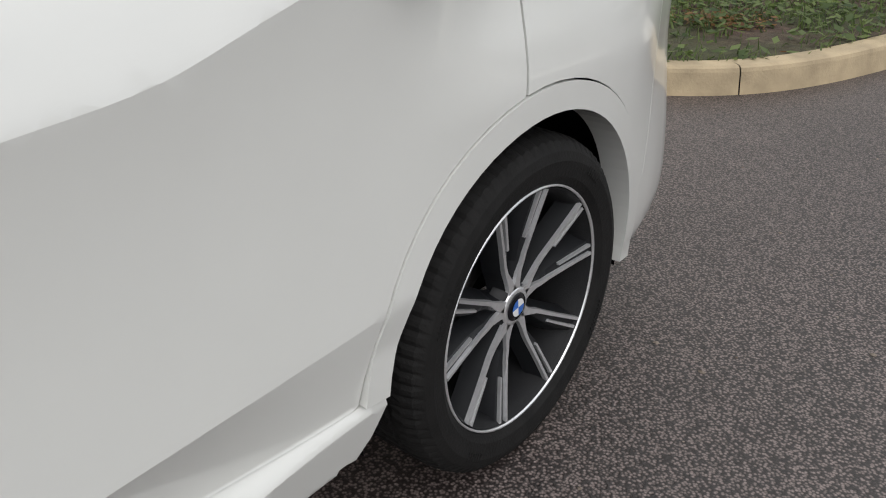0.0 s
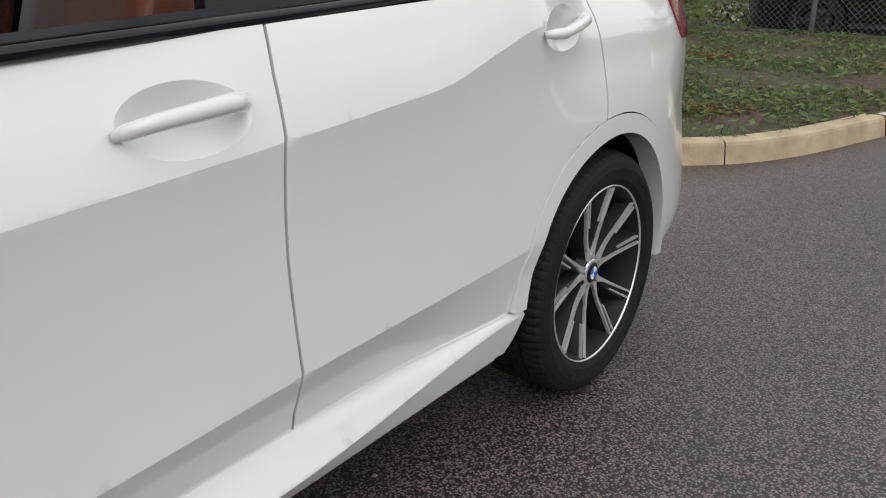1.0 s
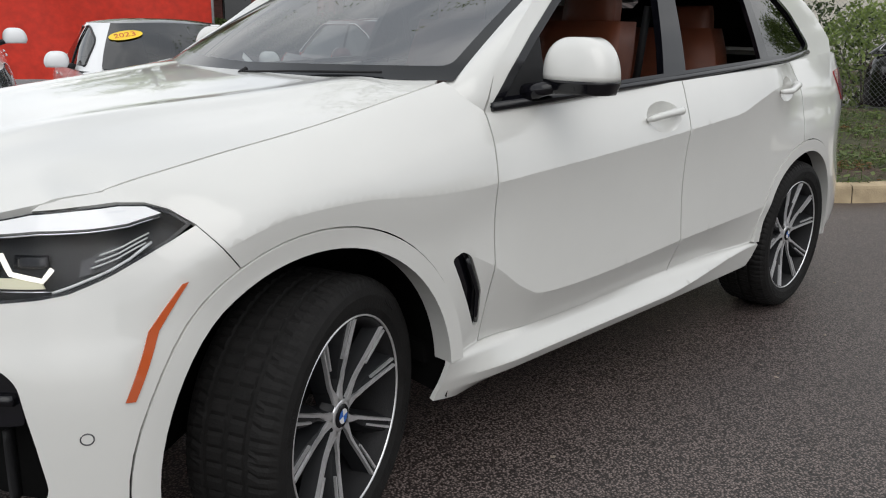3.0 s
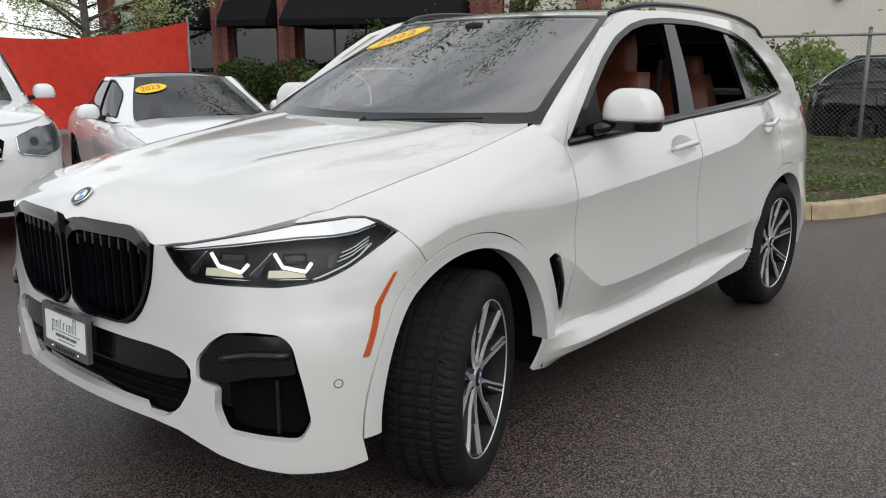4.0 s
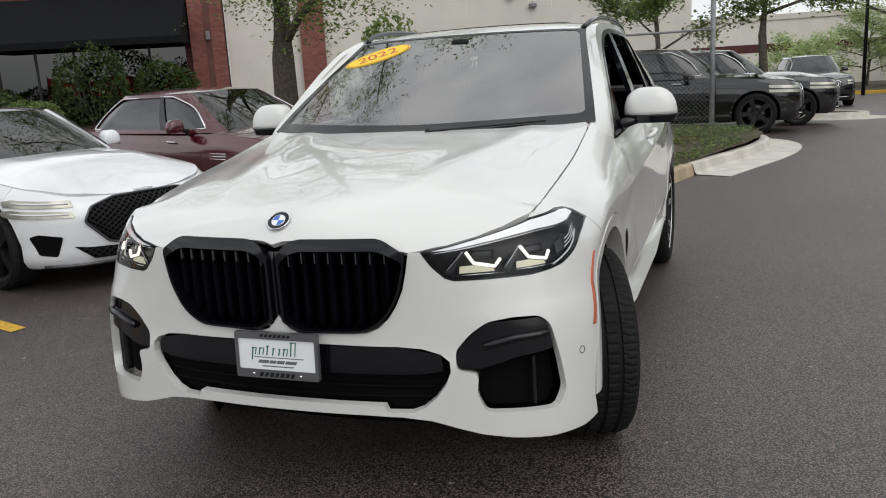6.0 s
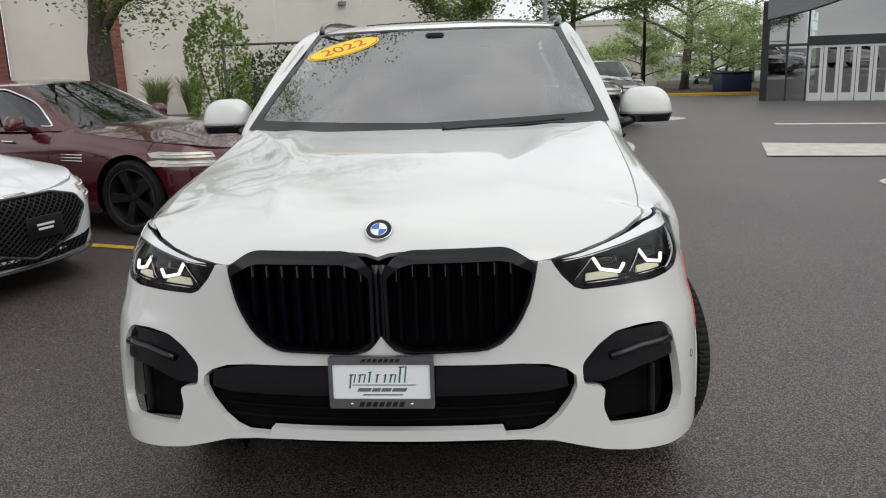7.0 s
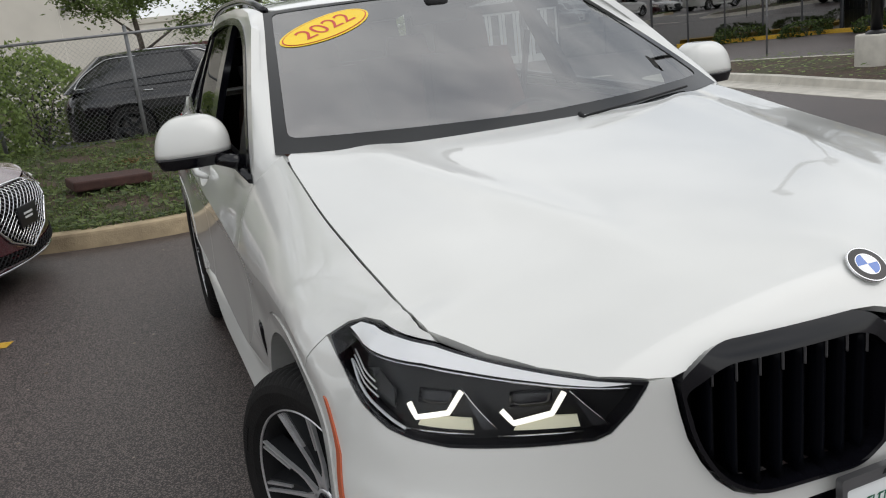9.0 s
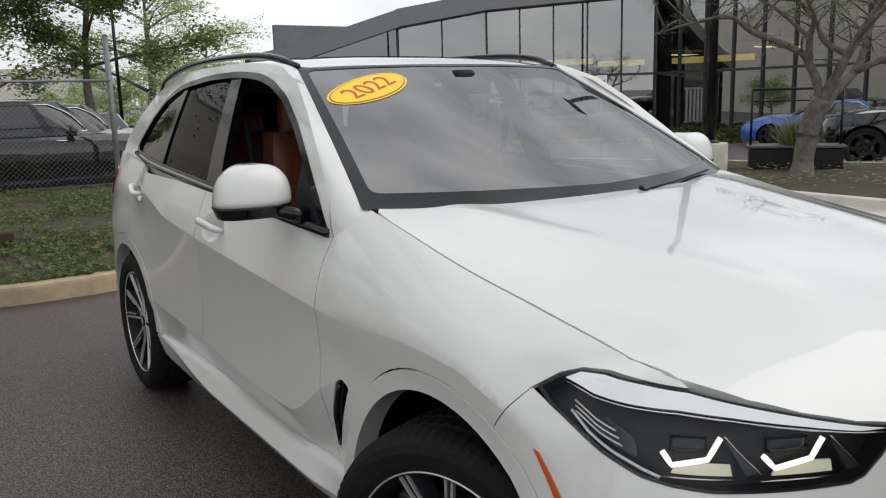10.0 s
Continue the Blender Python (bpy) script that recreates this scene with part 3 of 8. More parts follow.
def windscreen(a, b):
    """a from -1 (right) to 1, b from 0 (cowl) to 1 (roof)."""
    y0, y1 = -1.135 + 0.235 * abs(a) ** 2.2, -0.20 + 0.085 * a * a
    x = a * (0.824 + (0.660 - 0.824) * b)
    y = y0 + (y1 - y0) * b
    z = 1.235 + 0.01 * abs(a) + (1.688 - 0.022 * a * a - 1.235) * (b ** 0.93 if b > 0 else b)
    return x, y, z


def roof_top(x, y):
    mid = spline([(-0.25, 1.680), (-0.1, 1.708), (0.3, 1.746), (0.8, 1.752), (1.4, 1.732), (1.9, 1.680), (2.2, 1.61)], y)
    return x, y, mid - 0.030 * (abs(x) / 0.70) ** 2.6


def arc(r, a0, a1, yc, n=18, zc=HUB_Z):
    return [(yc + r * math.cos(radians(a0 + (a1 - a0) * i / n)), zc + r * math.sin(radians(a0 + (a1 - a0) * i / n))) for i in range(n + 1)]


def to_u(poly):
    return [(SUV.u_of_y(y), z) for y, z in poly]


def arch(y0, r, a0, a1, n=18):
    """An arc of a wheel arch, round the wheel at y0."""
    return arc(r, a0, a1, y0, n)


F_Y, R_Y = -1.5275, 1.4875
F_OUT, F_IN, R_OUT, R_IN = 0.522, 0.466, 0.507, 0.446
F_Z = 0.392
# panels of the left side in (y, z); the right side mirrors them


SHUT_OUT = Curve([(-2.2, 0.003), (-2.1, 0.004), (-1.97, 0.0085), (-1.88, 0.0115), (-1.78, 0.0138), (-1.65, 0.0145), (-0.9, 0.004)])


def hood_line(u):
    """The height at which the body at u reaches the hood's shut line."""
    lo, hi = 0.98, 1.26
    for _ in range(18):
        m = (lo + hi) / 2
        p = body(u, m)
        if p[0] > HOOD_X(p[1]) + SHUT_OUT(p[1]) and m < hood_top(p[0], p[1]) - 0.0015:
            lo = m
        else:
            hi = m
    return lo


SHUT_U = np.linspace(0.945, SUV.u_of_y(-0.945), 60)
SHUT_Z = np.array([hood_line(u) for u in SHUT_U])
for _ in range(3):
    SHUT_Z[1:-1] = (SHUT_Z[:-2] + 2 * SHUT_Z[1:-1] + SHUT_Z[2:]) / 4


def shut_line(u):
    """The hood's shut line as one even curve."""
    return float(np.interp(u, SHUT_U, SHUT_Z))


SHUT_LINE = [body(u, z) for u, z in zip(SHUT_U, SHUT_Z)]
HOOD_DROP = [hood_top(q[0], q[1]) - q[2] for q in SHUT_LINE]


def bonnet(x, y):
    """The hood's skin; its edge comes down to lie flush with the wing."""
    edge = float(np.interp(y, [q[1] for q in SHUT_LINE], [q[0] for q in SHUT_LINE]))
    drop = float(np.interp(y, [q[1] for q in SHUT_LINE], HOOD_DROP))
    return x, y, hood_top(x, y) - drop * step01(0.78, 1.0, abs(x) / edge)


LAMP_TOP = [(0.60, 0.958), (0.70, 0.976), (0.925, 1.010), (1.05, 1.016), (1.16, 1.017), (1.225, 1.012), (1.27, 0.996)]
FENDER = [(SUV.u_of_y(y), z) for y, z in arc(F_OUT, 4, 116, F_Y, 18, F_Z)] + [(1.312, 0.966)] + [(u, z + 0.003) for u, z in reversed(LAMP_TOP[2:])] + [(u, shut_line(u) - 0.001) for u in np.linspace(0.945, SUV.u_of_y(-0.945), 22)] \
    + [(SUV.u_of_y(y), z) for y, z in [(-0.90, 1.18), (-0.862, 1.148), (-0.890, 0.95), (-0.884, 0.70), (-0.890, 0.4275), (-0.985, 0.4275)]]
VENT = rounded([(-1.062, 0.742), (-1.02, 0.760), (-0.985, 0.741), (-0.922, 0.62), (-0.905, 0.505), (-0.914, 0.486), (-0.932, 0.498)], 0.014)
DOOR_F = [(-0.856, 1.144), (-0.884, 0.95), (-0.878, 0.70), (-0.884, 0.43), (-0.3, 0.427), (0.266, 0.427), (0.258, 0.47), (0.253, 0.58), (0.246, 0.80), (0.247, 1.0), (0.264, 1.12), (0.284, 1.199), (-0.3, 1.174)]
DOOR_R = [(0.291, 1.199), (0.271, 1.12), (0.254, 1.0), (0.253, 0.80), (0.260, 0.58), (0.265, 0.47), (0.273, 0.427), (0.97, 0.4275)] + arc(R_OUT, 173.2, 99, R_Y, 12) + [(1.416, 0.92), (1.424, 1.027), (1.408, 1.149), (1.372, 1.248)]
QUARTER = arc(R_OUT, 98, 14, R_Y, 14) + [(2.0, 0.53), (2.03, 0.70), (2.06, 0.85), (2.10, 1.0), (2.12, 1.29), (1.8, 1.275), (1.380, 1.249), (1.415, 1.149), (1.431, 1.027), (1.423, 0.92)]
SILL = [(-1.095, 0.297), (-1.078, 0.345), (-1.058, 0.4262), (0.26, 0.4262), (0.97, 0.4262), (1.046, 0.4262), (1.010, 0.350), (0.966, 0.304), (0.80, 0.286), (-0.3, 0.272), (-0.98, 0.272)]
SILL_LINES = [[(y, sill_break(y)) for y in np.linspace(-0.93, 1.0, 64)], [(y, 0.312) for y in np.linspace(-0.95, 0.93, 60)]]
CREASE_LINES = [[(y, crease(y)) for y in np.linspace(-0.87, 1.05, 56)], [(y, low_crease(y)) for y in np.linspace(-0.87, 1.0, 54)]]
FENDER_LINES = [[(SUV.u_of_y(y), fender_crease(y)) for y in np.linspace(-1.78, -0.895, 30)], [(SUV.u_of_y(y), low_crease(y)) for y in np.linspace(-0.965, -0.895, 4)]]


# ---------------------------------------------------------------- the white sport utility vehicle: its parts
suv = thing("sport_utility_vehicle", "white five-door sport utility vehicle with black kidney-shaped grille and lowered windows", "car")


def both(name, geo, material, label="", parent=suv):
    """A part on the left side and its mirror image on the right."""
    return part(name, geo, material, parent, label), part(name, mirrored(geo), material, parent, label)


def side_panel(poly, holes=(), step=0.028, depth=0.016, lift=0.0, lines=(), exact=False):
    return panel(to_u(poly), body, step, [to_u(h) for h in holes], depth, lift, None, [to_u(l) for l in lines], exact)


def flip(poly):
    return [(-u, z) for u, z in reversed(poly)]


UY = SUV.u_of_y
# front openings in (u, z), left half
KIDNEY_OUT = [(0.39, 0.990), (0.442, 0.968), (0.470, 0.942), (0.462, 0.88), (0.448, 0.822), (0.424, 0.77), (0.396, 0.728), (0.360, 0.695), (0.318, 0.677)]
KIDNEY_IN = [(0.074, 0.670), (0.040, 0.682), (0.020, 0.702), (0.0, 0.728)]
KIDNEY_TOP = [(0.0, 0.940), (0.030, 0.955), (0.050, 0.975), (0.085, 0.988)]
LAMP_LOW = [(1.303, 0.968), (1.250, 0.938), (1.19, 0.915), (1.09, 0.880), (1.02, 0.858), (0.96, 0.849), (0.88, 0.842), (0.74, 0.843), (0.615, 0.845), (0.585, 0.856), (0.545, 0.895), (0.520, 0.930), (0.513, 0.943)]
LAMP = LAMP_LOW + LAMP_TOP
INTAKE_HALF = [(0.16, 0.636), (0.42, 0.632), (0.50, 0.624), (0.56, 0.604), (0.588, 0.580), (0.590, 0.545), (0.572, 0.502), (0.535, 0.452), (0.495, 0.420), (0.455, 0.405), (0.372, 0.405), (0.362, 0.428)]
INTAKE = INTAKE_HALF + flip(INTAKE_HALF)
SIDE_INTAKE = rounded([(0.608, 0.615), (0.660, 0.672), (0.715, 0.708), (0.80, 0.718), (0.885, 0.714), (0.918, 0.685), (0.945, 0.56), (0.962, 0.455), (0.930, 0.398), (0.70, 0.404), (0.672, 0.47), (0.680, 0.536), (0.610, 0.549)], 0.02, 3)
BUMPER_HALF = [(0.0, 0.392), (0.30, 0.392), (0.42, 0.388), (0.52, 0.374), (0.60, 0.350), (0.68, 0.328), (0.78, 0.312), (0.90, 0.300), (1.04, 0.297), (UY(-2.035), 0.310), (UY(-2.05), 0.392)] \
    + to_u(arc(F_OUT, 179, 116.4, F_Y, 10, F_Z)) + [(1.3105, 0.964)] + LAMP_LOW[1:] + [(0.474, 0.946)] + KIDNEY_OUT[3:] + KIDNEY_IN
BUMPER = BUMPER_HALF + flip(BUMPER_HALF)[1:-1]
TAIL = [(UY(1.985), 0.295), (UY(2.1), 0.30), (float(SUV.u[-1]) * 0.999, 0.36), (float(SUV.u[-1]) * 0.999, 1.28), (UY(2.13), 1.28), (UY(2.105), 1.0), (UY(2.065), 0.85), (UY(2.035), 0.70), (UY(2.005), 0.535), (UY(1.98), 0.50), (UY(1.997), 0.40)]
CABIN = [(-0.858, 1.135), (0.288, 1.180), (1.376, 1.215), (2.08, 1.240), (2.16, 1.36), (2.09, 1.49), (1.93, 1.605), (1.70, 1.668), (1.35, 1.706), (0.8, 1.722), (0.35, 1.722), (0.1, 1.710), (-0.10, 1.686), (-0.29, 1.628), (-0.465, 1.520), (-0.63, 1.398), (-0.79, 1.262)]
DLO = rounded([(-0.838, 1.156), (0.29, 1.206), (1.38, 1.256), (1.70, 1.280), (1.785, 1.325), (1.66, 1.490), (1.48, 1.590), (1.20, 1.650), (0.72, 1.686), (0.35, 1.688), (0.10, 1.670), (-0.06, 1.640), (-0.24, 1.580), (-0.41, 1.490), (-0.58, 1.370), (-0.725, 1.256)], [0.01, 0, 0, 0.04, 0.04, 0.05, 0.05, 0.1, 0.1, 0.1, 0.06, 0.05, 0.05, 0.05, 0, 0])
B_PILLAR = [(0.185, 1.195), (0.365, 1.202), (0.452, 1.684), (0.335, 1.684)]
C_BAR = [(1.10, 1.24), (1.20, 1.244), (1.13, 1.655), (1.06, 1.66)]
ROOF_HALF = [(0.3, -0.185), (0.62, -0.118), (0.685, 0.0), (0.708, 0.15), (0.712, 0.4), (0.706, 0.8), (0.694, 1.35), (0.662, 1.75), (0.61, 2.03), (0.3, 2.12)]
ROOF_HALF = [(x * 0.985, y) for x, y in ROOF_HALF]
ROOF = ROOF_HALF + [(-x, y) for x, y in reversed(ROOF_HALF)]


def recessed(surf, d):
    """The surface pushed in by d along the way inwards."""
    def f(u, v):
        e = 1e-3
        p = Vector(surf(u, v))
        n = (Vector(surf(u + e, v)) - Vector(surf(u - e, v))).cross(Vector(surf(u, v + e)) - Vector(surf(u, v - e))).normalized()
        return p - n * d
    return f


def surf_box(surf, u0, v0, u1, v1, out, deep, nu=1, nv=8):
    """A bar lying on a surface from (u0, v0) to (u1, v1) corners, from out above it to deep below."""
    top, bot = recessed(surf, -out), recessed(surf, deep)
    verts, faces = [], []
    for f in (top, bot):
        for j in range(nv + 1):
            for i in range(nu + 1):
                verts.append(f(u0 + (u1 - u0) * i / nu, v0 + (v1 - v0) * j / nv))
    w, n = nu + 1, (nu + 1) * (nv + 1)
    for j in range(nv):
        for i in range(nu):
            a = j * w + i
            faces.append((a, a + 1, a + w + 1, a + w))
            faces.append((n + a + w, n + a + w + 1, n + a + 1, n + a))
        faces.append((j * w, (j + 1) * w, n + (j + 1) * w, n + j * w))
        faces.append((j * w + nu, n + j * w + nu, n + (j + 1) * w + nu, (j + 1) * w + nu))
    for i in range(nu):
        faces.append((i, n + i, n + i + 1, i + 1))
        k = nv * w + i
        faces.append((k, k + 1, n + k + 1, n + k))
    return verts, faces


def surf_tube(surf, pts, r, lift, n=8, fine=3):
    out = []
    f = recessed(surf, -lift)
    for a, b in zip(pts, pts[1:]):
        out += [f(a[0] + (b[0] - a[0]) * k / fine, a[1] + (b[1] - a[1]) * k / fine) for k in range(fine)]
    out.append(f(*pts[-1]))
    return tube(out, r, n)


def suv_panels():
    both("fender", panel(FENDER, body, 0.026, [to_u(VENT)], 0.016, lines=FENDER_LINES, exact=True), WHITE)
    both("side_sill", side_panel(SILL, step=0.02, lines=SILL_LINES, exact=True), WHITE)
    both("quarter_panel", side_panel(QUARTER, exact=True), WHITE)
    both("vent_insert", side_panel(VENT, lift=-0.018, depth=0), GLOSSBLACK)
    both("vent_blade", surf_tube(body, to_u([(-1.0, 0.735), (-0.935, 0.615), (-0.918, 0.51)]), 0.008, -0.004), GLOSSBLACK)
    doors = []
    for sx in (1, -1):
        for nm, poly in (("front_door", DOOR_F), ("rear_door", DOOR_R)):
            y0, y1, z0 = (-0.042, 0.192, 1.070) if nm == "front_door" else (1.062, 1.300, 1.128)
            ym, zm = (y0 + y1) / 2 + 0.01, z0 + 0.006
            cup = [(UY(ym + 0.118 * math.cos(a)), zm + 0.056 * math.sin(a)) for a in np.linspace(0, 2 * math.pi, 28, endpoint=False)]
            geo = panel(to_u(poly), body, 0.028, [cup], 0.016, lines=[to_u(l) for l in CREASE_LINES], exact=True)
            d = part(nm, geo if sx > 0 else mirrored(geo), WHITE, suv)
            bowl = lambda u, z, ym=ym, zm=zm: recessed(body, 0.030 * max(0, 1 - ((u - UY(ym)) / 0.118) ** 2 - ((z - zm) / 0.056) ** 2))(u, z)
            g = panel(cup, bowl, 0.014, (), 0.0)
            part("handle_cup", g if sx > 0 else mirrored(g), WHITE, d)
            pts, rs = [], []
            for k in range(15):
                t = k / 14
                y = y0 + (y1 - y0) * t
                out = 0.004 + 0.034 * min(1, math.sin(math.pi * min(max(t, 0.0), 1.0)) * 1.9)
                pts.append(recessed(body, -out)(UY(y), z0 + 0.016 * t))
                rs.append(0.0125 + 0.005 * t if 0 < k < 14 else 0.008)
            g = tube(pts, rs, 10)
            part("handle", g if sx > 0 else mirrored(g), WHITE, d)
            doors.append(d)
    for yc, zc, ro, ri in ((F_Y, F_Z, F_OUT, F_IN), (R_Y, HUB_Z, R_OUT, R_IN)):
        a0, a1 = (4, 181) if yc < 0 else (-8, 173.2)
        poly = [(y, max(z, 0.412) if y < R_Y and (yc > 0 or y > F_Y) else z) for y, z in arc(ro - 0.0042, a0, a1, yc, 36, zc) + list(reversed(arc(ri, a0, a1, yc, 36, zc)))]
        both("wheel_arch_trim", panel(to_u(poly), trim_face, 0.025, (), 0.07, 0.003, exact=True), WHITE)
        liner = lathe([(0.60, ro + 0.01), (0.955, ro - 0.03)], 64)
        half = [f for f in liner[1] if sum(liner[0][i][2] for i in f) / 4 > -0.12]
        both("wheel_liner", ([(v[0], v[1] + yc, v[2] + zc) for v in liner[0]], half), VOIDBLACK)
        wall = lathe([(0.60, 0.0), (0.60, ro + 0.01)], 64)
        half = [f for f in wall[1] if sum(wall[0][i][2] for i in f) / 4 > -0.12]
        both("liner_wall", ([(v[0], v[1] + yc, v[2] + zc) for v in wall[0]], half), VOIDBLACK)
    side = [body(u, shut_line(u)) for u in np.linspace(0.955, UY(-1.07), 20)]
    front = [(p[0] - 0.0035, p[1]) for p in reversed(side)] + [(0.790, -2.120), (0.735, -2.204), (0.667, -2.270), (0.585, -2.328), (0.507, -2.362), (0.466, -2.374), (0.39, -2.376), (0.25, -2.389), (0.085, -2.396), (0.035, -2.402), (0.0, -2.412)]
    back = [(0.814, -1.005), (0.809, -0.968), (0.794, -0.945), (0.75, -0.955), (0.70, -0.982), (0.45, -1.075), (0.0, -1.14)]
    right = [(-x, y) for x, y in front[:-1]]
    part("hood", panel(right + front[::-1] + back + [(-x, y) for x, y in reversed(back[:-1])], bonnet, 0.03, (), 0.022, exact=True), WHITE, suv)
    part("front_bumper", panel(BUMPER, body, 0.022, [INTAKE, SIDE_INTAKE, flip(SIDE_INTAKE)], 0.03, exact=True), WHITE, suv)
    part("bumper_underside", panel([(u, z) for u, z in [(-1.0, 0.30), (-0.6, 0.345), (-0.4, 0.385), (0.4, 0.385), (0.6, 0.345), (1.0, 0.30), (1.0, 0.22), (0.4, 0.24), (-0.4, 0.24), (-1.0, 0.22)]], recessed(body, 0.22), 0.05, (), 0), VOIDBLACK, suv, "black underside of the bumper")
    def hatch(a, b):
        x0, y0, z0 = body(math.copysign(float(SUV.u[-1]) - 0.84 * abs(a), a) if a else float(SUV.u[-1]), 1.272)
        x1, y1, z1 = roof_top(0.60 * a, 2.115 - 0.085 * a * a)
        return x0 + (x1 - x0) * b, y0 + (y1 - y0) * b + 0.03 * math.sin(math.pi * b), z0 + (z1 - z0) * b
    n = 14
    grid = [hatch(-1 + 2 * i / n, j / 6) for j in range(7) for i in range(n + 1)]
    part("tailgate_glass", (grid, [(j * (n + 1) + i + 1, j * (n + 1) + i, (j + 1) * (n + 1) + i, (j + 1) * (n + 1) + i + 1) for j in range(6) for i in range(n)]), GLASS_DARK, suv, "dark tailgate window")
    part("rear_bumper", panel(TAIL, body, 0.05, (), 0.02), WHITE, suv)
    part("rear_bumper", mirrored(panel(TAIL, body, 0.05, (), 0.02)), WHITE, suv)
    # cabin
    both("cabin_frame", panel(CABIN, cabin_side, 0.03, [DLO], 0.03, exact=True), WHITE)
    roof = part("roof", panel(ROOF, roof_top, 0.06, (), 0.02), WHITE, suv)
    part("sunroof", panel([(-0.46, 0.30), (0.46, 0.30), (0.46, 1.4), (-0.46, 1.4)], roof_top, 0.08, (), 0.004, 0.004), GLASS_DARK, roof, "dark panoramic roof glass")
    part("headliner", panel([(x * 0.97, y * 0.96 + 0.03) for x, y in ROOF], recessed(roof_top, 0.03), 0.1, (), 0), DASHBLACK, suv, "dark cloth headliner")
    part("windscreen", panel([(-1, 0), (1, 0), (1, 1), (-1, 1)], windscreen, 0.05, (), 0.0), GLASS_CLEAR, suv, "large curved windscreen")
    part("windscreen_band", panel([(-1.01, -0.03), (1.01, -0.03), (1.012, 1.0), (-1.012, 1.0)], windscreen, 0.05, [rounded([(-0.962, 0.05), (0, 0.036), (0.962, 0.05), (0.958, 0.98), (-0.958, 0.98)], 0.045)], 0.0, 0.0025), FRIT, suv, "black printed border of the windscreen")
    part("cowl_panel", panel([(-0.83, -1.08), (-0.45, -1.11), (0.0, -1.17), (0.45, -1.11), (0.83, -1.08), (0.84, -0.88), (-0.84, -0.88)], lambda x, y: (x, y, hood_top(x, min(y, -0.95)) - 0.022), 0.06, (), 0), SATINBLACK, suv, "black plastic cowl below the windscreen")
    both("windscreen_pillar", pillar_strip(), WHITE)
    for nm, poly, mt, lift, dep in (("pillar_cover", B_PILLAR, GLOSSBLACK, -0.006, 0.03), ("window_divider", C_BAR, GLOSSBLACK, -0.006, 0.02)):
        both(nm, panel(poly, cabin_side, 0.04, (), dep, lift), mt)
    both("window_surround", ring(DLO, cabin_side, 0.026, 0.03, 0.012, 0.003), GLOSSBLACK, "black window frame")
    both("belt_moulding", surf_tube(cabin_side, [(-0.83, 1.158), (0.29, 1.206), (1.38, 1.256), (1.72, 1.288)], 0.0145, 0.004), GLOSSBLACK)
    both("quarter_glass", panel(rounded([(1.19, 1.258), (1.68, 1.288), (1.762, 1.328), (1.64, 1.482), (1.46, 1.578), (1.2, 1.636), (1.12, 1.645)], 0.02), cabin_side, 0.05, (), 0, -0.01), GLASS_DARK, "dark tinted quarter glass")
    # added pane: darkens the open rear window like an unlit cabin
    part("rear_glass", mirrored(panel([(0.40, 1.222), (1.11, 1.254), (1.07, 1.648), (0.46, 1.672)], cabin_side, 0.08, (), 0, -0.014)), CABIN_SHADE, suv, "raised dark rear side window")
    both("sail_panel", panel([(-0.82, 1.165), (-0.56, 1.176), (-0.545, 1.30), (-0.53, 1.395), (-0.70, 1.27)], cabin_side, 0.03, (), 0.02, -0.003), MATTBLACK)
    both("rear_glass_edge", panel([(0.37, 1.215), (1.14, 1.25), (1.14, 1.262), (0.37, 1.228)], cabin_side, 0.05, (), 0, -0.012), GLASS_TINT)
    rail = [(0.648, -0.08, 1.688), (0.668, 0.06, 1.726), (0.674, 0.35, 1.752), (0.670, 0.9, 1.758), (0.654, 1.4, 1.738), (0.630, 1.8, 1.690), (0.606, 2.02, 1.630)]
    both("roof_rail", tube(smooth_pts(rail), 0.015, 10), GLOSSBLACK)


def pillar_strip():
    """The rounded pillar between the windscreen's edge and the side of the cabin."""
    edge = [(-0.862, 1.150), (-0.79, 1.262), (-0.63, 1.398), (-0.465, 1.520), (-0.29, 1.628), (-0.10, 1.686), (0.1, 1.710)]
    zs, ys = [p[1] for p in edge], [p[0] for p in edge]
    verts, faces, n, m = [], [], 26, 7
    for i in range(n):
        b = (i - 1) / (n - 2)
        p0 = Vector(windscreen(1.0, max(b, 0)))
        z1 = 1.150 + (1.708 - 1.150) * max(b, 0) ** 0.85
        p1 = Vector(cabin_side(float(np.interp(z1, zs, ys)), z1))
        if i == 0:
            p0, p1 = Vector((0.770, -0.985, 1.190)), Vector(body(SUV.u_of_y(-0.90), 1.130)) - Vector((0.035, 0, 0))
        mid = Vector((p1.x * 0.82 + p0.x * 0.18, p0.y * 0.78 + p1.y * 0.22, max(p0.z, p1.z) + 0.004))
        for k in range(m):
            t = k / (m - 1)
            verts.append(p0 * (1 - t) ** 2 + mid * 2 * t * (1 - t) + p1 * t * t)
    for i in range(n - 1):
        for k in range(m - 1):
            faces.append((i * m + k, i * m + k + 1, (i + 1) * m + k + 1, (i + 1) * m + k))
    return verts, faces


def smooth_pts(pts, n=6):
    p = [Vector(q) for q in pts]
    p = [p[0] * 2 - p[1]] + p + [p[-1] * 2 - p[-2]]
    out = []
    for i in range(1, len(p) - 2):
        for k in range(n):
            t = k / n
            out.append(0.5 * (2 * p[i] + (p[i + 1] - p[i - 1]) * t + (2 * p[i - 1] - 5 * p[i] + 4 * p[i + 1] - p[i + 2]) * t * t + (3 * p[i] - p[i - 1] - 3 * p[i + 1] + p[i + 2]) * t**3))
    return out + [p[-2]]


suv_panels()


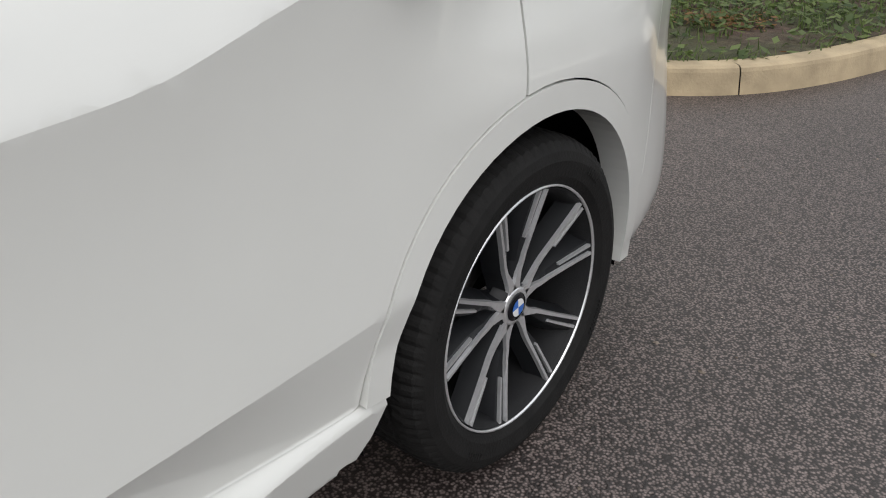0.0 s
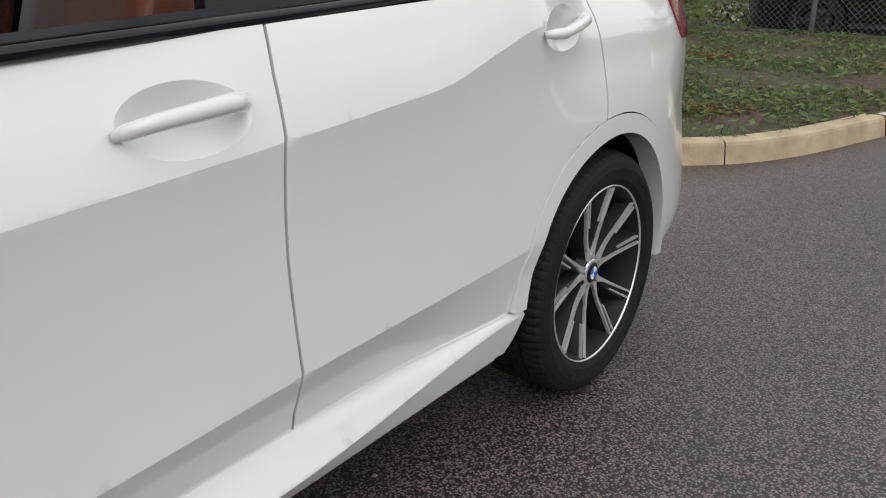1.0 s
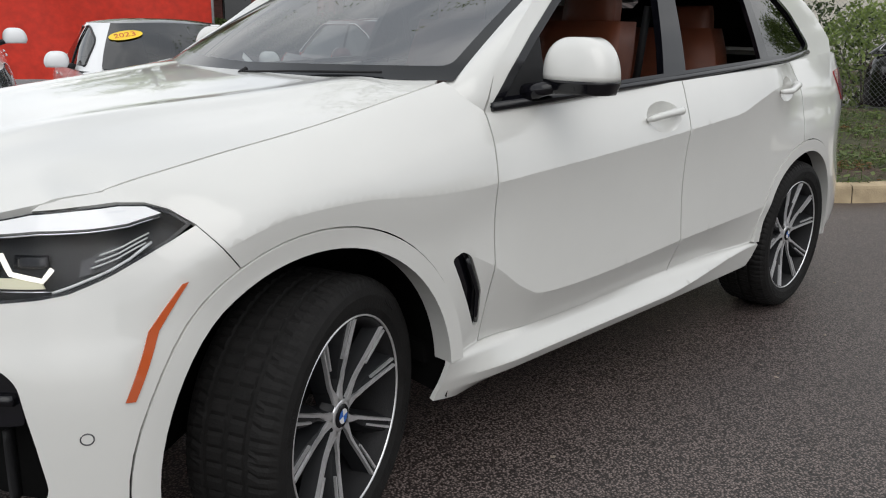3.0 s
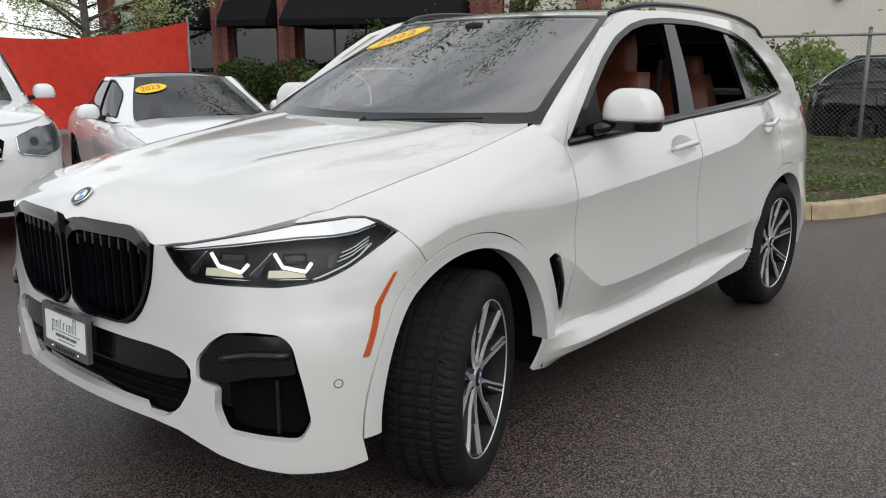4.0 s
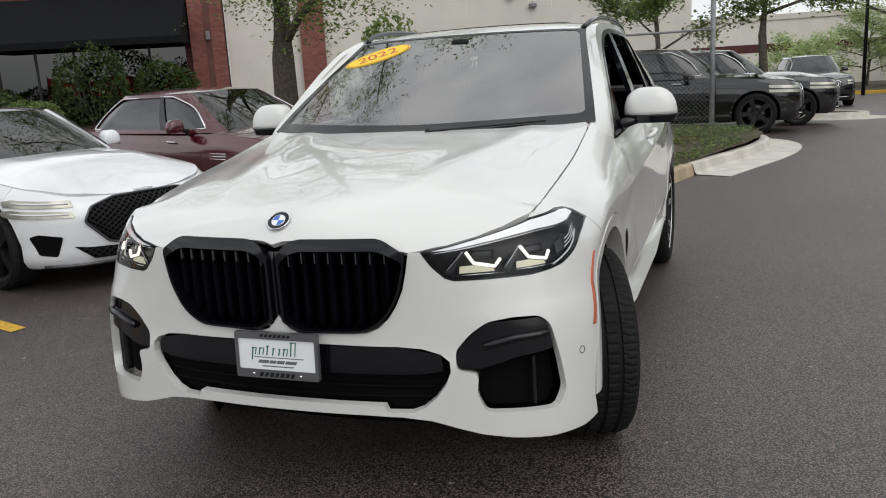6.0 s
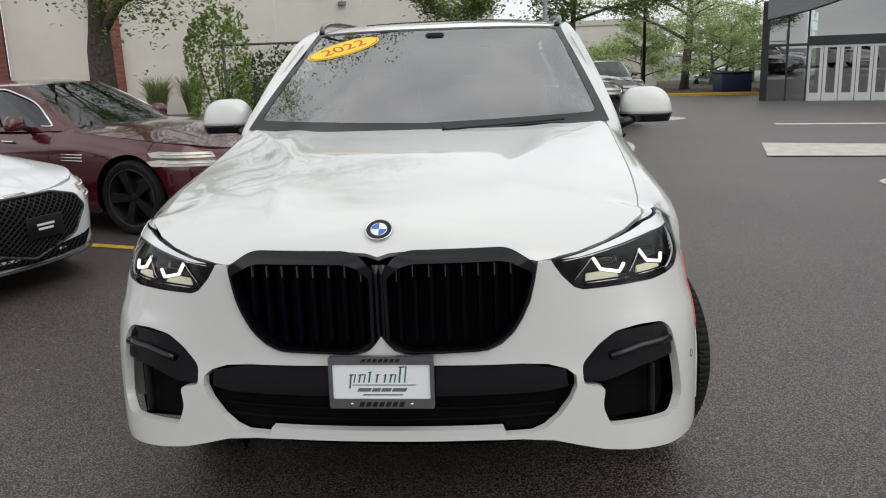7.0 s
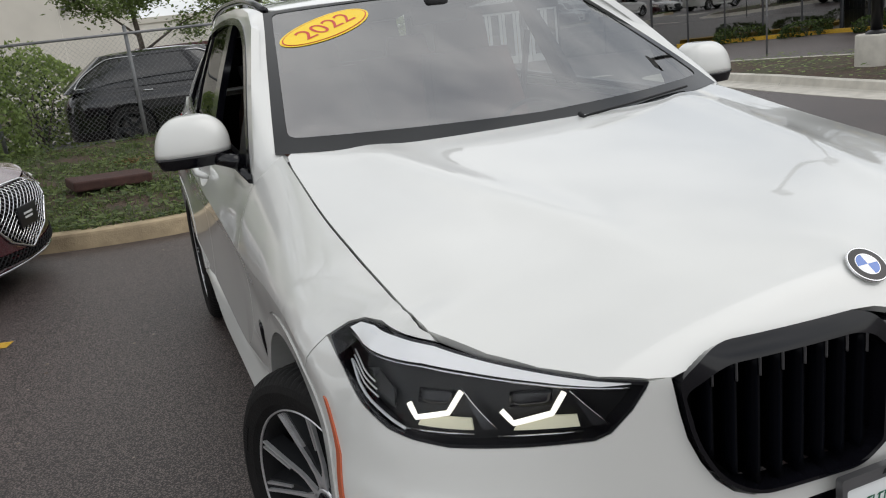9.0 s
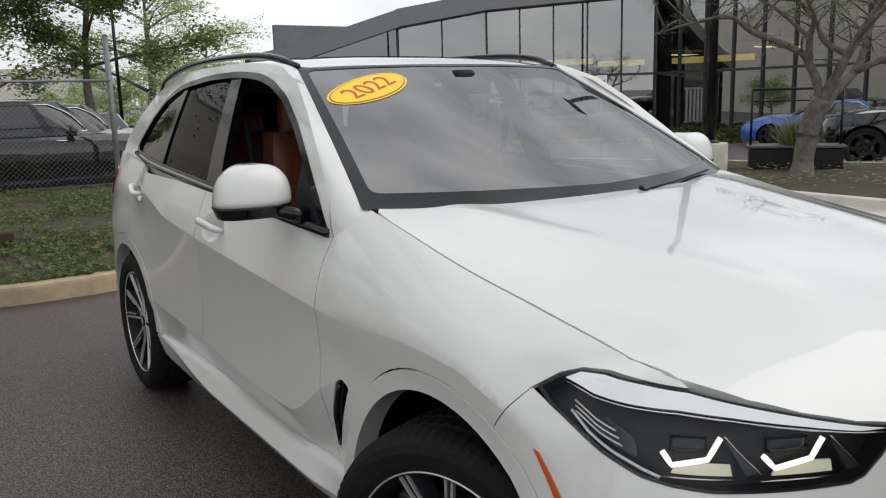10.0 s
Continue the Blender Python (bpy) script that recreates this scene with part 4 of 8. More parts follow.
def suv_front():
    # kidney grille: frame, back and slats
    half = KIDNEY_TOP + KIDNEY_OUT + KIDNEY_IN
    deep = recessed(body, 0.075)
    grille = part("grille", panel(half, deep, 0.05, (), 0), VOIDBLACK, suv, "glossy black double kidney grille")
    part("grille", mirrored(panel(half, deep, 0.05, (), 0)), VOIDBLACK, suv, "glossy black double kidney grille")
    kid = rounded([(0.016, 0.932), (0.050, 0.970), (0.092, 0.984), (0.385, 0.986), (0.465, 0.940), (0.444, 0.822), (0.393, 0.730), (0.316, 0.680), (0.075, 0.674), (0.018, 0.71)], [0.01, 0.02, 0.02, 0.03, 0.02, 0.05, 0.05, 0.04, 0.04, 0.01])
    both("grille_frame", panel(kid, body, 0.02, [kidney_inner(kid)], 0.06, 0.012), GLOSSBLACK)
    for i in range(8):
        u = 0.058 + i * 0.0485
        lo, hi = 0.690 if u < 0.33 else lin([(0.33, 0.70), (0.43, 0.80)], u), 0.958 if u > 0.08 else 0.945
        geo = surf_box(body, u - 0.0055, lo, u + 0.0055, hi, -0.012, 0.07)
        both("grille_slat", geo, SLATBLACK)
        # highlight near each slat's top, put in as a lighter grey strip
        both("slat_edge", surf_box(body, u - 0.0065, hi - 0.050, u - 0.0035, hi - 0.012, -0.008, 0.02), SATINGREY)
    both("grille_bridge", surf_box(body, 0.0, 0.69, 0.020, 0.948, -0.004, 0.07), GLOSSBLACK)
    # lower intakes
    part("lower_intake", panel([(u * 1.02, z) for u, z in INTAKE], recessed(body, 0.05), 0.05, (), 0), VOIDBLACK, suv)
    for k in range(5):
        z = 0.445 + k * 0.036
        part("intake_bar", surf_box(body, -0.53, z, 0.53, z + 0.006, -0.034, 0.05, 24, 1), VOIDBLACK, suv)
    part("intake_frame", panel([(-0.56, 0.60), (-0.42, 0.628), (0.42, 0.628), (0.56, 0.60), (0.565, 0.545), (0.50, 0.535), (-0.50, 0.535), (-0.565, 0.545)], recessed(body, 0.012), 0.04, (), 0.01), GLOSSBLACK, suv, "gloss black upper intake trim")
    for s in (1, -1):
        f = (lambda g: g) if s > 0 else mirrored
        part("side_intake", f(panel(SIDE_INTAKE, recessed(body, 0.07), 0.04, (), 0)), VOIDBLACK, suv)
        blade = rounded([(0.612, 0.612), (0.665, 0.668), (0.72, 0.704), (0.885, 0.708), (0.912, 0.683), (0.926, 0.600), (0.80, 0.585), (0.69, 0.552), (0.616, 0.553)], 0.012, 3)
        part("intake_blade", f(panel(blade, recessed(body, 0.010), 0.03, (), 0.03)), GLOSSBLACK, suv)
        part("blade_fin", f(surf_tube(body, [(0.70, 0.628), (0.80, 0.650), (0.91, 0.655)], 0.013, -0.004)), GLOSSBLACK, suv)
        part("intake_fin", f(surf_box(body, 0.86, 0.41, 0.868, 0.575, -0.03, 0.06)), MATTBLACK, suv)
        # side marker and parking sensor
        part("side_marker", f(panel([(1.254, 0.850), (1.268, 0.853), (1.19, 0.762), (1.126, 0.630), (1.108, 0.632), (1.168, 0.765)], body, 0.02, (), 0.004, 0.004)), AMBER, suv, "orange side reflector")
        ring_pts = [(1.035 + 0.012 * math.cos(a), 0.566 + 0.012 * math.sin(a)) for a in np.linspace(0, 2 * math.pi, 18)]
        part("parking_sensor", f(surf_tube(body, ring_pts, 0.0016, 0.0, 6, 1)), SATINGREY, suv)
        headlamp(f)
    # emblem on the hood nose
    p = Vector(bonnet(0, -2.350))
    n = Vector((0, bonnet(0, -2.33)[2] - bonnet(0, -2.37)[2], -0.04)).normalized() * -1
    q = Vector((0, 0, 1)).rotation_difference(n)
    roundel("emblem", suv, Matrix.Translation(p + n * 0.002) @ q.to_matrix().to_4x4(), 0.041)


def kidney_inner(kid):
    """The frame is broad above and thin below."""
    cx, cz = 0.24, 0.815
    return [(cx + (u - cx) * 0.955, cz + (z - cz) * (0.80 if z > 0.9 else 0.945)) for u, z in kid]


def roundel(name, parent, m, r):
    """A round badge: dark ring in chrome, a field of blue and white quarters."""
    e = new(name)
    e.parent = parent
    e.matrix_local = m
    tagged(e, "round blue and white badge in a black ring")
    part("badge_rim", lathe([(0.0, r), (0.004, r), (0.005, r * 0.95), (0.004, r * 0.92)], 40, "z"), CHROME, e)
    part("badge_ring", lathe([(0.004, r * 0.93), (0.0045, r * 0.60)], 40, "z"), GLOSSBLACK, e)
    part("badge_line", lathe([(0.0045, r * 0.61), (0.0055, r * 0.59), (0.0045, r * 0.56)], 40, "z"), CHROME, e)
    for k in range(4):
        a0 = k * math.pi / 2
        v = [(0, 0, 0.0048)] + [(r * 0.57 * math.cos(a0 + i * math.pi / 16), r * 0.57 * math.sin(a0 + i * math.pi / 16), 0.0048) for i in range(9)]
        part("badge_field", (v, [(0, i, i + 1) for i in range(1, 9)]), EMBLUE if k % 2 else EMWHITE, e)
    return e


def headlamp(f):
    lamp = part("headlight", f(panel(LAMP, recessed(body, 0.045), 0.03, (), 0)), LAMPBLACK, suv, "swept headlight with two lit bent light strips")
    part("lamp_rim", f(panel(LAMP, body, 0.02, [shrunk(LAMP, 0.006)], 0.05, -0.002)), GLOSSBLACK, lamp)
    part("lens", f(panel(LAMP, body, 0.025, (), 0.0, 0.001)), GLASS_LENS, lamp, "clear lens").visible_shadow = False
    brow = [(0.545, 0.945), (0.60, 0.954), (0.70, 0.971), (0.925, 1.005), (1.05, 1.011), (1.16, 1.012), (1.222, 1.007), (1.250, 0.992), (1.17, 0.980), (1.07, 0.977), (0.95, 0.977), (0.84, 0.970), (0.70, 0.957), (0.60, 0.945)]
    part("brow_strip", f(panel(brow, recessed(body, -0.002), 0.02, (), 0.012)), BROW, lamp, "pale turn-signal strip")
    part("brow_line", f(surf_tube(body, [(1.245, 0.986), (1.17, 0.975), (1.07, 0.972), (0.95, 0.972), (0.84, 0.965), (0.70, 0.952), (0.60, 0.941), (0.548, 0.937)], 0.0022, -0.002, 6)), CHROME, lamp)
    for pts in ([(0.984, 0.910), (0.962, 0.886), (0.888, 0.900), (0.860, 0.938)], [(0.780, 0.906), (0.758, 0.882), (0.686, 0.897), (0.662, 0.934)]):
        (u0, z0), (u1, z1), (u2, z2) = pts[0], pts[1], pts[2]
        part("light_strip", f(surf_tube(body, pts, 0.0054, -0.018)), DRL, lamp, "lit white strip")
        part("lamp_bowl", f(panel([(u1 + 0.002, z1 - 0.016), (u2 - 0.050, z1 - 0.018), (u2 - 0.046, z1 + 0.004), (u2 + 0.004, z2 - 0.008), (u1 - 0.004, z1 - 0.006)], recessed(body, 0.026), 0.012, (), 0.006)), LAMPGLOW, lamp, "lit reflector below the strip")
        part("lamp_shelf", f(surf_tube(body, [(u1 + 0.03, z1 - 0.022), (u2 - 0.055, z1 - 0.022)], 0.0018, -0.014, 6)), CHROME, lamp)
        part("projector", f(surf_box(body, u2 - 0.002, z2 + 0.012, u1 + 0.008, z2 + 0.040, -0.03, 0.045, 4, 3)), GLOSSBLACK, lamp)
        part("lamp_blade", f(panel([(u2 - 0.034, z2 + 0.040), (u2 - 0.052, z2 + 0.020), (u2 - 0.098, z1 - 0.012), (u2 - 0.072, z1 - 0.014)], recessed(body, 0.014), 0.012, (), 0.008)), LAMPBLADE, lamp, "dark bright-edged blade between the lamps")
        part("blade_edge", f(surf_tube(body, [(u2 - 0.034, z2 + 0.042), (u2 - 0.056, z2 + 0.018), (u2 - 0.100, z1 - 0.012)], 0.0013, -0.010, 6)), CHROME, lamp)
    part("corner_reflector", f(panel([(1.04, 0.890), (1.12, 0.908), (1.185, 0.940), (1.13, 0.952), (1.05, 0.925)], recessed(body, 0.034), 0.02, (), 0.006)), LAMPBLADE, lamp)
    part("corner_crescent", f(surf_tube(body, [(1.215, 0.944), (1.16, 0.916), (1.09, 0.892), (1.02, 0.871), (0.985, 0.862)], 0.0034, -0.014, 6)), BROW, lamp, "bright curved reflector edge")
    for k in range(3):
        part("reflector_line", f(surf_tube(body, [(1.215 - 0.006 * k, 0.962 - 0.009 * k), (1.15 - 0.010 * k, 0.942 - 0.011 * k), (1.09 - 0.010 * k, 0.930 - 0.012 * k)], 0.0020, -0.012, 6)), EMWHITE, lamp)


LAMPBLADE = simple("dark_bright_lamp_plastic", (0.045, 0.046, 0.05), 0.18, 0.4, vary=0.3)
SATINGREY = simple("satin_grey_trim", (0.10, 0.10, 0.105), 0.3, 0.5, vary=0.1)
suv_front()


def suv_mirrors():
    for s in (1, -1):
        f = (lambda g: g) if s > 0 else mirrored
        mir = part("side_mirror", f(mirror_shell(1.238, 1.366, 0.0)), WHITE, suv, "white mirror cap over a black base")
        part("mirror_base", f(mirror_shell(1.198, 1.2385, 0.003)), GLOSSBLACK, mir)
        part("mirror_arm", f(tube([(0.885, -0.66, 1.185), (0.95, -0.65, 1.205), (1.0, -0.62, 1.22)], [0.034, 0.024, 0.022], 10)), GLOSSBLACK, mir)
        part("mirror_glass", f(box(0.975, -0.526, 1.235, 1.120, -0.518, 1.325, 0.002)), CHROME, mir)


def mirror_shell(z0, z1, grow):
    """Part of the mirror's rounded housing between two heights."""
    verts, faces, n = [], [], 28
    rows = z0 + (z1 - z0) * np.sin(np.linspace(0, math.pi / 2, 14)) if z1 > 1.3 else np.linspace(z0, z1, 5)
    for z in rows:
        t = (z - 1.198) / (1.366 - 1.198)
        k = (max(1 - max(0.0, (t - 0.2) / 0.8) ** 2.7, 0.0)) ** 0.5 * (0.80 + 0.20 * min(1, t / 0.25))
        xc, w = 1.055 - 0.010 * t, 0.126 * (0.22 + 0.78 * k) + grow
        d = 0.075 * (0.25 + 0.75 * k)
        for i in range(n):
            a = 2 * math.pi * i / n
            c, sn = math.cos(a), math.sin(a)
            ex = math.copysign(abs(c) ** 0.76, c)
            ey = math.copysign(abs(sn) ** (0.9 if sn < 0 else 0.45), sn)
            verts.append((xc + w * ex, -0.585 + (d * ey if sn < 0 else 0.07 * ey), z))
    for j in range(len(rows) - 1):
        for i in range(n):
            k = (i + 1) % n
            faces.append((j * n + i, j * n + k, (j + 1) * n + k, (j + 1) * n + i))
    faces.append(tuple(range(n - 1, -1, -1)))
    faces.append(tuple(range((len(rows) - 1) * n, len(rows) * n)))
    return verts, faces


suv_mirrors()


def tyre_mesh(R, W, rim, blocks=84):
    """A tyre with three round grooves and shoulder blocks."""
    h = W / 2
    prof = [(-h + 0.03, rim - 0.012, 0), (-h + 0.006, rim + 0.02, 0), (-h, rim + 0.055, 0), (-h + 0.006, R - 0.030, 0), (-h + 0.022, R - 0.010, 2), (-h + 0.045, R - 0.002, 2)]
    g = (-0.058, 0.0, 0.058)
    for c in g:
        prof += [(c - 0.009, R, 1), (c - 0.006, R - 0.008, 0), (c + 0.006, R - 0.008, 0), (c + 0.009, R, 1)]
    prof += [(h - 0.045, R - 0.002, 2), (h - 0.022, R - 0.010, 2), (h - 0.006, R - 0.030, 0), (h, rim + 0.055, 0), (h - 0.006, rim + 0.02, 0), (h - 0.016, rim + 0.006, 0), (h - 0.03, rim - 0.012, 0)]
    n, m = blocks * 3, len(prof)
    verts, faces = [], []
    for i in range(n):
        a = 2 * math.pi * i / n
        for x, r, kind in prof:
            sh = 0.35 * abs(x)
            rr = r - (0.0045 if kind == 2 and i % 3 == 0 else 0.005 if kind == 1 and i % 4 == 0 else 0)
            verts.append((x, rr * math.cos(a + sh * 0.2), rr * math.sin(a + sh * 0.2)))
    for i in range(n):
        j = (i + 1) % n
        for k in range(m - 1):
            faces.append((i * m + k, i * m + k + 1, j * m + k + 1, j * m + k))
    return verts, faces


TYRES = {}


def strip_along(path, half, deep, h, over=0.0):
    """A bar along (radius, angle) points with a flat face: its half width at each, and how deep it reaches."""
    v, f = [], []
    for (r, a, x), w in zip(path, half):
        c, sn = math.cos(a), math.sin(a)
        for off, dx in ((-w - 0.0015, -deep), (-w, 0.0), (w, 0.0), (w + 0.0015, -deep)):
            v.append((h + x + over + dx, r * c - off * sn, r * sn + off * c))
    for q in range(len(path) - 1):
        for e in range(3):
            f.append((q * 4 + e, q * 4 + e + 1, q * 4 + 5 + e, q * 4 + 4 + e))
    n = len(path) * 4
    return v, f + [(3, 2, 1, 0), (n - 4, n - 3, n - 2, n - 1)]


def split_spoke(rim, h, base, sg):
    """One arm of a forked pair: a dark body with a bright main ridge and a second ridge beside it near the rim."""
    rel = np.array([0.12, 0.20, 0.30, 0.38, 0.46, 0.60, 0.74, 0.88, 0.985])
    swing = np.interp(rel, [0.12, 0.22, 0.38, 0.46, 1.0], [8.0, 10.5, 16.4, 16.6, 17.8])
    lift = np.interp(rel, [0.12, 0.3, 0.46, 1.0], [-0.050, -0.050, -0.046, -0.020])
    main = [(rim * r, base + sg * radians(a), x) for r, a, x in zip(rel, swing, lift)]
    half = np.interp(rel, [0.12, 0.22, 0.36, 0.7, 1.0], [0.0150, 0.0090, 0.0050, 0.0036, 0.0036])
    face = strip_along(main, half, 0.010, h, 0.0015)
    k = rel >= 0.5
    off = np.interp(rel, [0.6, 1.0], [0.0175, 0.0215]) / (rim * rel)
    second = [(r, a - sg * o, x - 0.001) for (r, a, x), o, q in zip(main, off, k) if q]
    face2 = strip_along(second, [0.0024 + 0.0004 * i for i in range(len(second))], 0.010, h)
    v, f = [], []
    for (r, a, x), w, q in zip(main, half, rel):
        c, sn = math.cos(a), math.sin(a)
        inner = w + float(np.interp(q, [0.12, 0.34, 0.5, 0.66, 1.0], [0.002, 0.006, 0.016, 0.025, 0.030]))
        for o, dx in ((w + 0.013, -0.050), (w, -0.004), (-w, -0.006), (-inner, -0.009), (-inner - 0.016, -0.046)):
            off2 = o * sg
            v.append((h + x + dx, r * c - off2 * sn, r * sn + off2 * c))
    for q in range(len(main) - 1):
        for e in range(4):
            one = (q * 5 + e, q * 5 + e + 1, q * 5 + 6 + e, q * 5 + 5 + e)
            f.append(one if sg < 0 else one[::-1])
    return (v, f), join(face, face2)


def wheel_parts(R, W, rim, style, low):
    """The meshes of a wheel, by the name of the part."""
    h = W / 2
    tyre = tyre_mesh(R, W, rim, 24 if low else 84)
    geos = {"tyre": [(tyre, RUBBER)], "barrel": [(lathe([(h - 0.020, rim - 0.006), (h - 0.045, rim - 0.020), (h - 0.12, rim - 0.032), (-h + 0.03, rim - 0.03)], 72), MATTBLACK)],
            "disc": [(lathe([(h - 0.15, 0.05), (h - 0.13, 0.06), (h - 0.13, 0.185), (h - 0.16, 0.187)], 48), STEEL)]}
    arms, edge = [], []
    if style == "double":
        geos["rim"] = [(lathe([(h - 0.021, rim + 0.002), (h - 0.016, rim + 0.0005), (h - 0.017, rim - 0.0028), (h - 0.022, rim - 0.004)], 72), ALLOY)]
        for k in range(5):
            for sg in (1, -1):
                arm, face = split_spoke(rim - 0.004, h, 2 * math.pi * k / 5 + math.pi / 2, sg)
                arms.append(arm)
                edge.append(face)
        geos["hub_face"] = [(lathe([(h - 0.056, 0.046), (h - 0.048, 0.043), (h - 0.0465, 0.036), (h - 0.0465, 0.030)], 40), ALLOY)]
        geos["caliper"] = [(moved(box(h - 0.175, 0.125, -0.085, h - 0.095, 0.235, 0.085, 0.012), Matrix.Rotation(radians(150), 4, "X")), STEEL)]
        words = []
        for a0, count in ((0.9, 9), (4.0, 9), (2.3, 6), (5.4, 6)):
            for i in range(count):
                words.append(moved(box(h - 0.006, -0.0028, -0.009, h + 0.0004, 0.0028, 0.009), Matrix.Rotation(a0 + i * 0.032, 4, "X") @ Matrix.Translation((0, 0, rim + 0.050))))
        geos["sidewall_mark"] = [(join(*words), RUBBER)]
    else:
        geos["rim"] = [(lathe([(h - 0.020, rim + 0.004), (h - 0.016, rim + 0.001), (h - 0.020, rim - 0.004)], 48), SATINGREY)]
        for k in range(5):
            a = 2 * math.pi * k / 5 + math.pi / 2
            path = [(0.042 + (rim - 0.046) * t, a, -0.050 + 0.006 * math.sin(t * math.pi) + 0.022 * t) for t in np.linspace(0, 1, 7)]
            arms.append(strip_along(path, [0.030 + 0.022 * t for t in np.linspace(0, 1, 7)], 0.034, h))
    geos["spoke"] = [(a, GUNMETAL) for a in arms]
    geos["spoke_face"] = [(e, ALLOY) for e in edge]
    geos["hub"] = [(lathe([(h - 0.085, 0.062), (h - 0.054, 0.050), (h - 0.049, 0.038), (h - 0.049, 0.0)], 36), GUNMETAL)]
    flat = ("spoke", "spoke_face", "tyre", "sidewall_mark")
    return {n: [mesh_data(n, g[0], g[1], mt, n not in flat) for g, mt in v] for n, v in geos.items()}


def wheel(parent, m, R=0.382, W=0.275, rim=0.278, style="double", label="two-tone forked-spoke alloy wheel with black tyre", badge=True, low=False):
    w = new("wheel")
    w.parent = parent
    w.matrix_local = m
    tagged(w, label)
    h = W / 2
    key = (R, W, rim, style)
    if key not in TYRES:
        TYRES[key] = wheel_parts(R, W, rim, style, low)
    for n, meshes in TYRES[key].items():
        for one in meshes:
            ob = new(n, one)
            ob.parent = w
            if n == "sidewall_mark":
                tagged(ob, "raised bars of lettering on the sidewall", kind="stuff")
    if badge:
        part("centre_cap", lathe([(h - 0.0455, 0.033), (h - 0.043, 0.031), (h - 0.042, 0.0)], 32), GLOSSBLACK, w)
        for k in range(4):
            a0 = k * math.pi / 2
            v = [(h - 0.0405, 0, 0)] + [(h - 0.0405, 0.021 * math.cos(a0 + i * math.pi / 16), 0.021 * math.sin(a0 + i * math.pi / 16)) for i in range(9)]
            part("cap_field", (v, [(0, i, i + 1) for i in range(1, 9)]), EMBLUE if k % 2 else EMWHITE, w)
    return w


STEER = 21
for sx, yc, turn in ((1, -AXLE, STEER), (1, AXLE, 0), (-1, -AXLE, STEER), (-1, AXLE, 0)):
    wheel(suv, Matrix.Translation((sx * 0.872, yc, 0.379)) @ pose(0, 0, 0, 0, 0, turn + (180 if sx < 0 else 0)) @ pose(0, 0, 0, 6 if yc > 0 else 10))


def seat_shell(w, h, d, lean, bulge=0.04):
    """A padded upright cushion: w wide, h high, d deep, leaning back."""
    bm = bmesh.new()
    bmesh.ops.create_cube(bm, size=1)
    bmesh.ops.subdivide_edges(bm, edges=list(bm.edges), cuts=5, use_grid_fill=True)
    for v in bm.verts:
        x, y, z = v.co
        taper = 1 - 0.18 * (z + 0.5) ** 3
        r = max(0, 1 - (2 * x) ** 4) * max(0, 1 - (2 * z) ** 4)
        yy = y * d * (0.55 + 0.45 * r) - (bulge * (abs(2 * x) ** 3) if y < 0 else 0)
        v.co = (x * w * taper, yy + (z + 0.5) * lean, (z + 0.5) * h)
    return from_bm(bm)


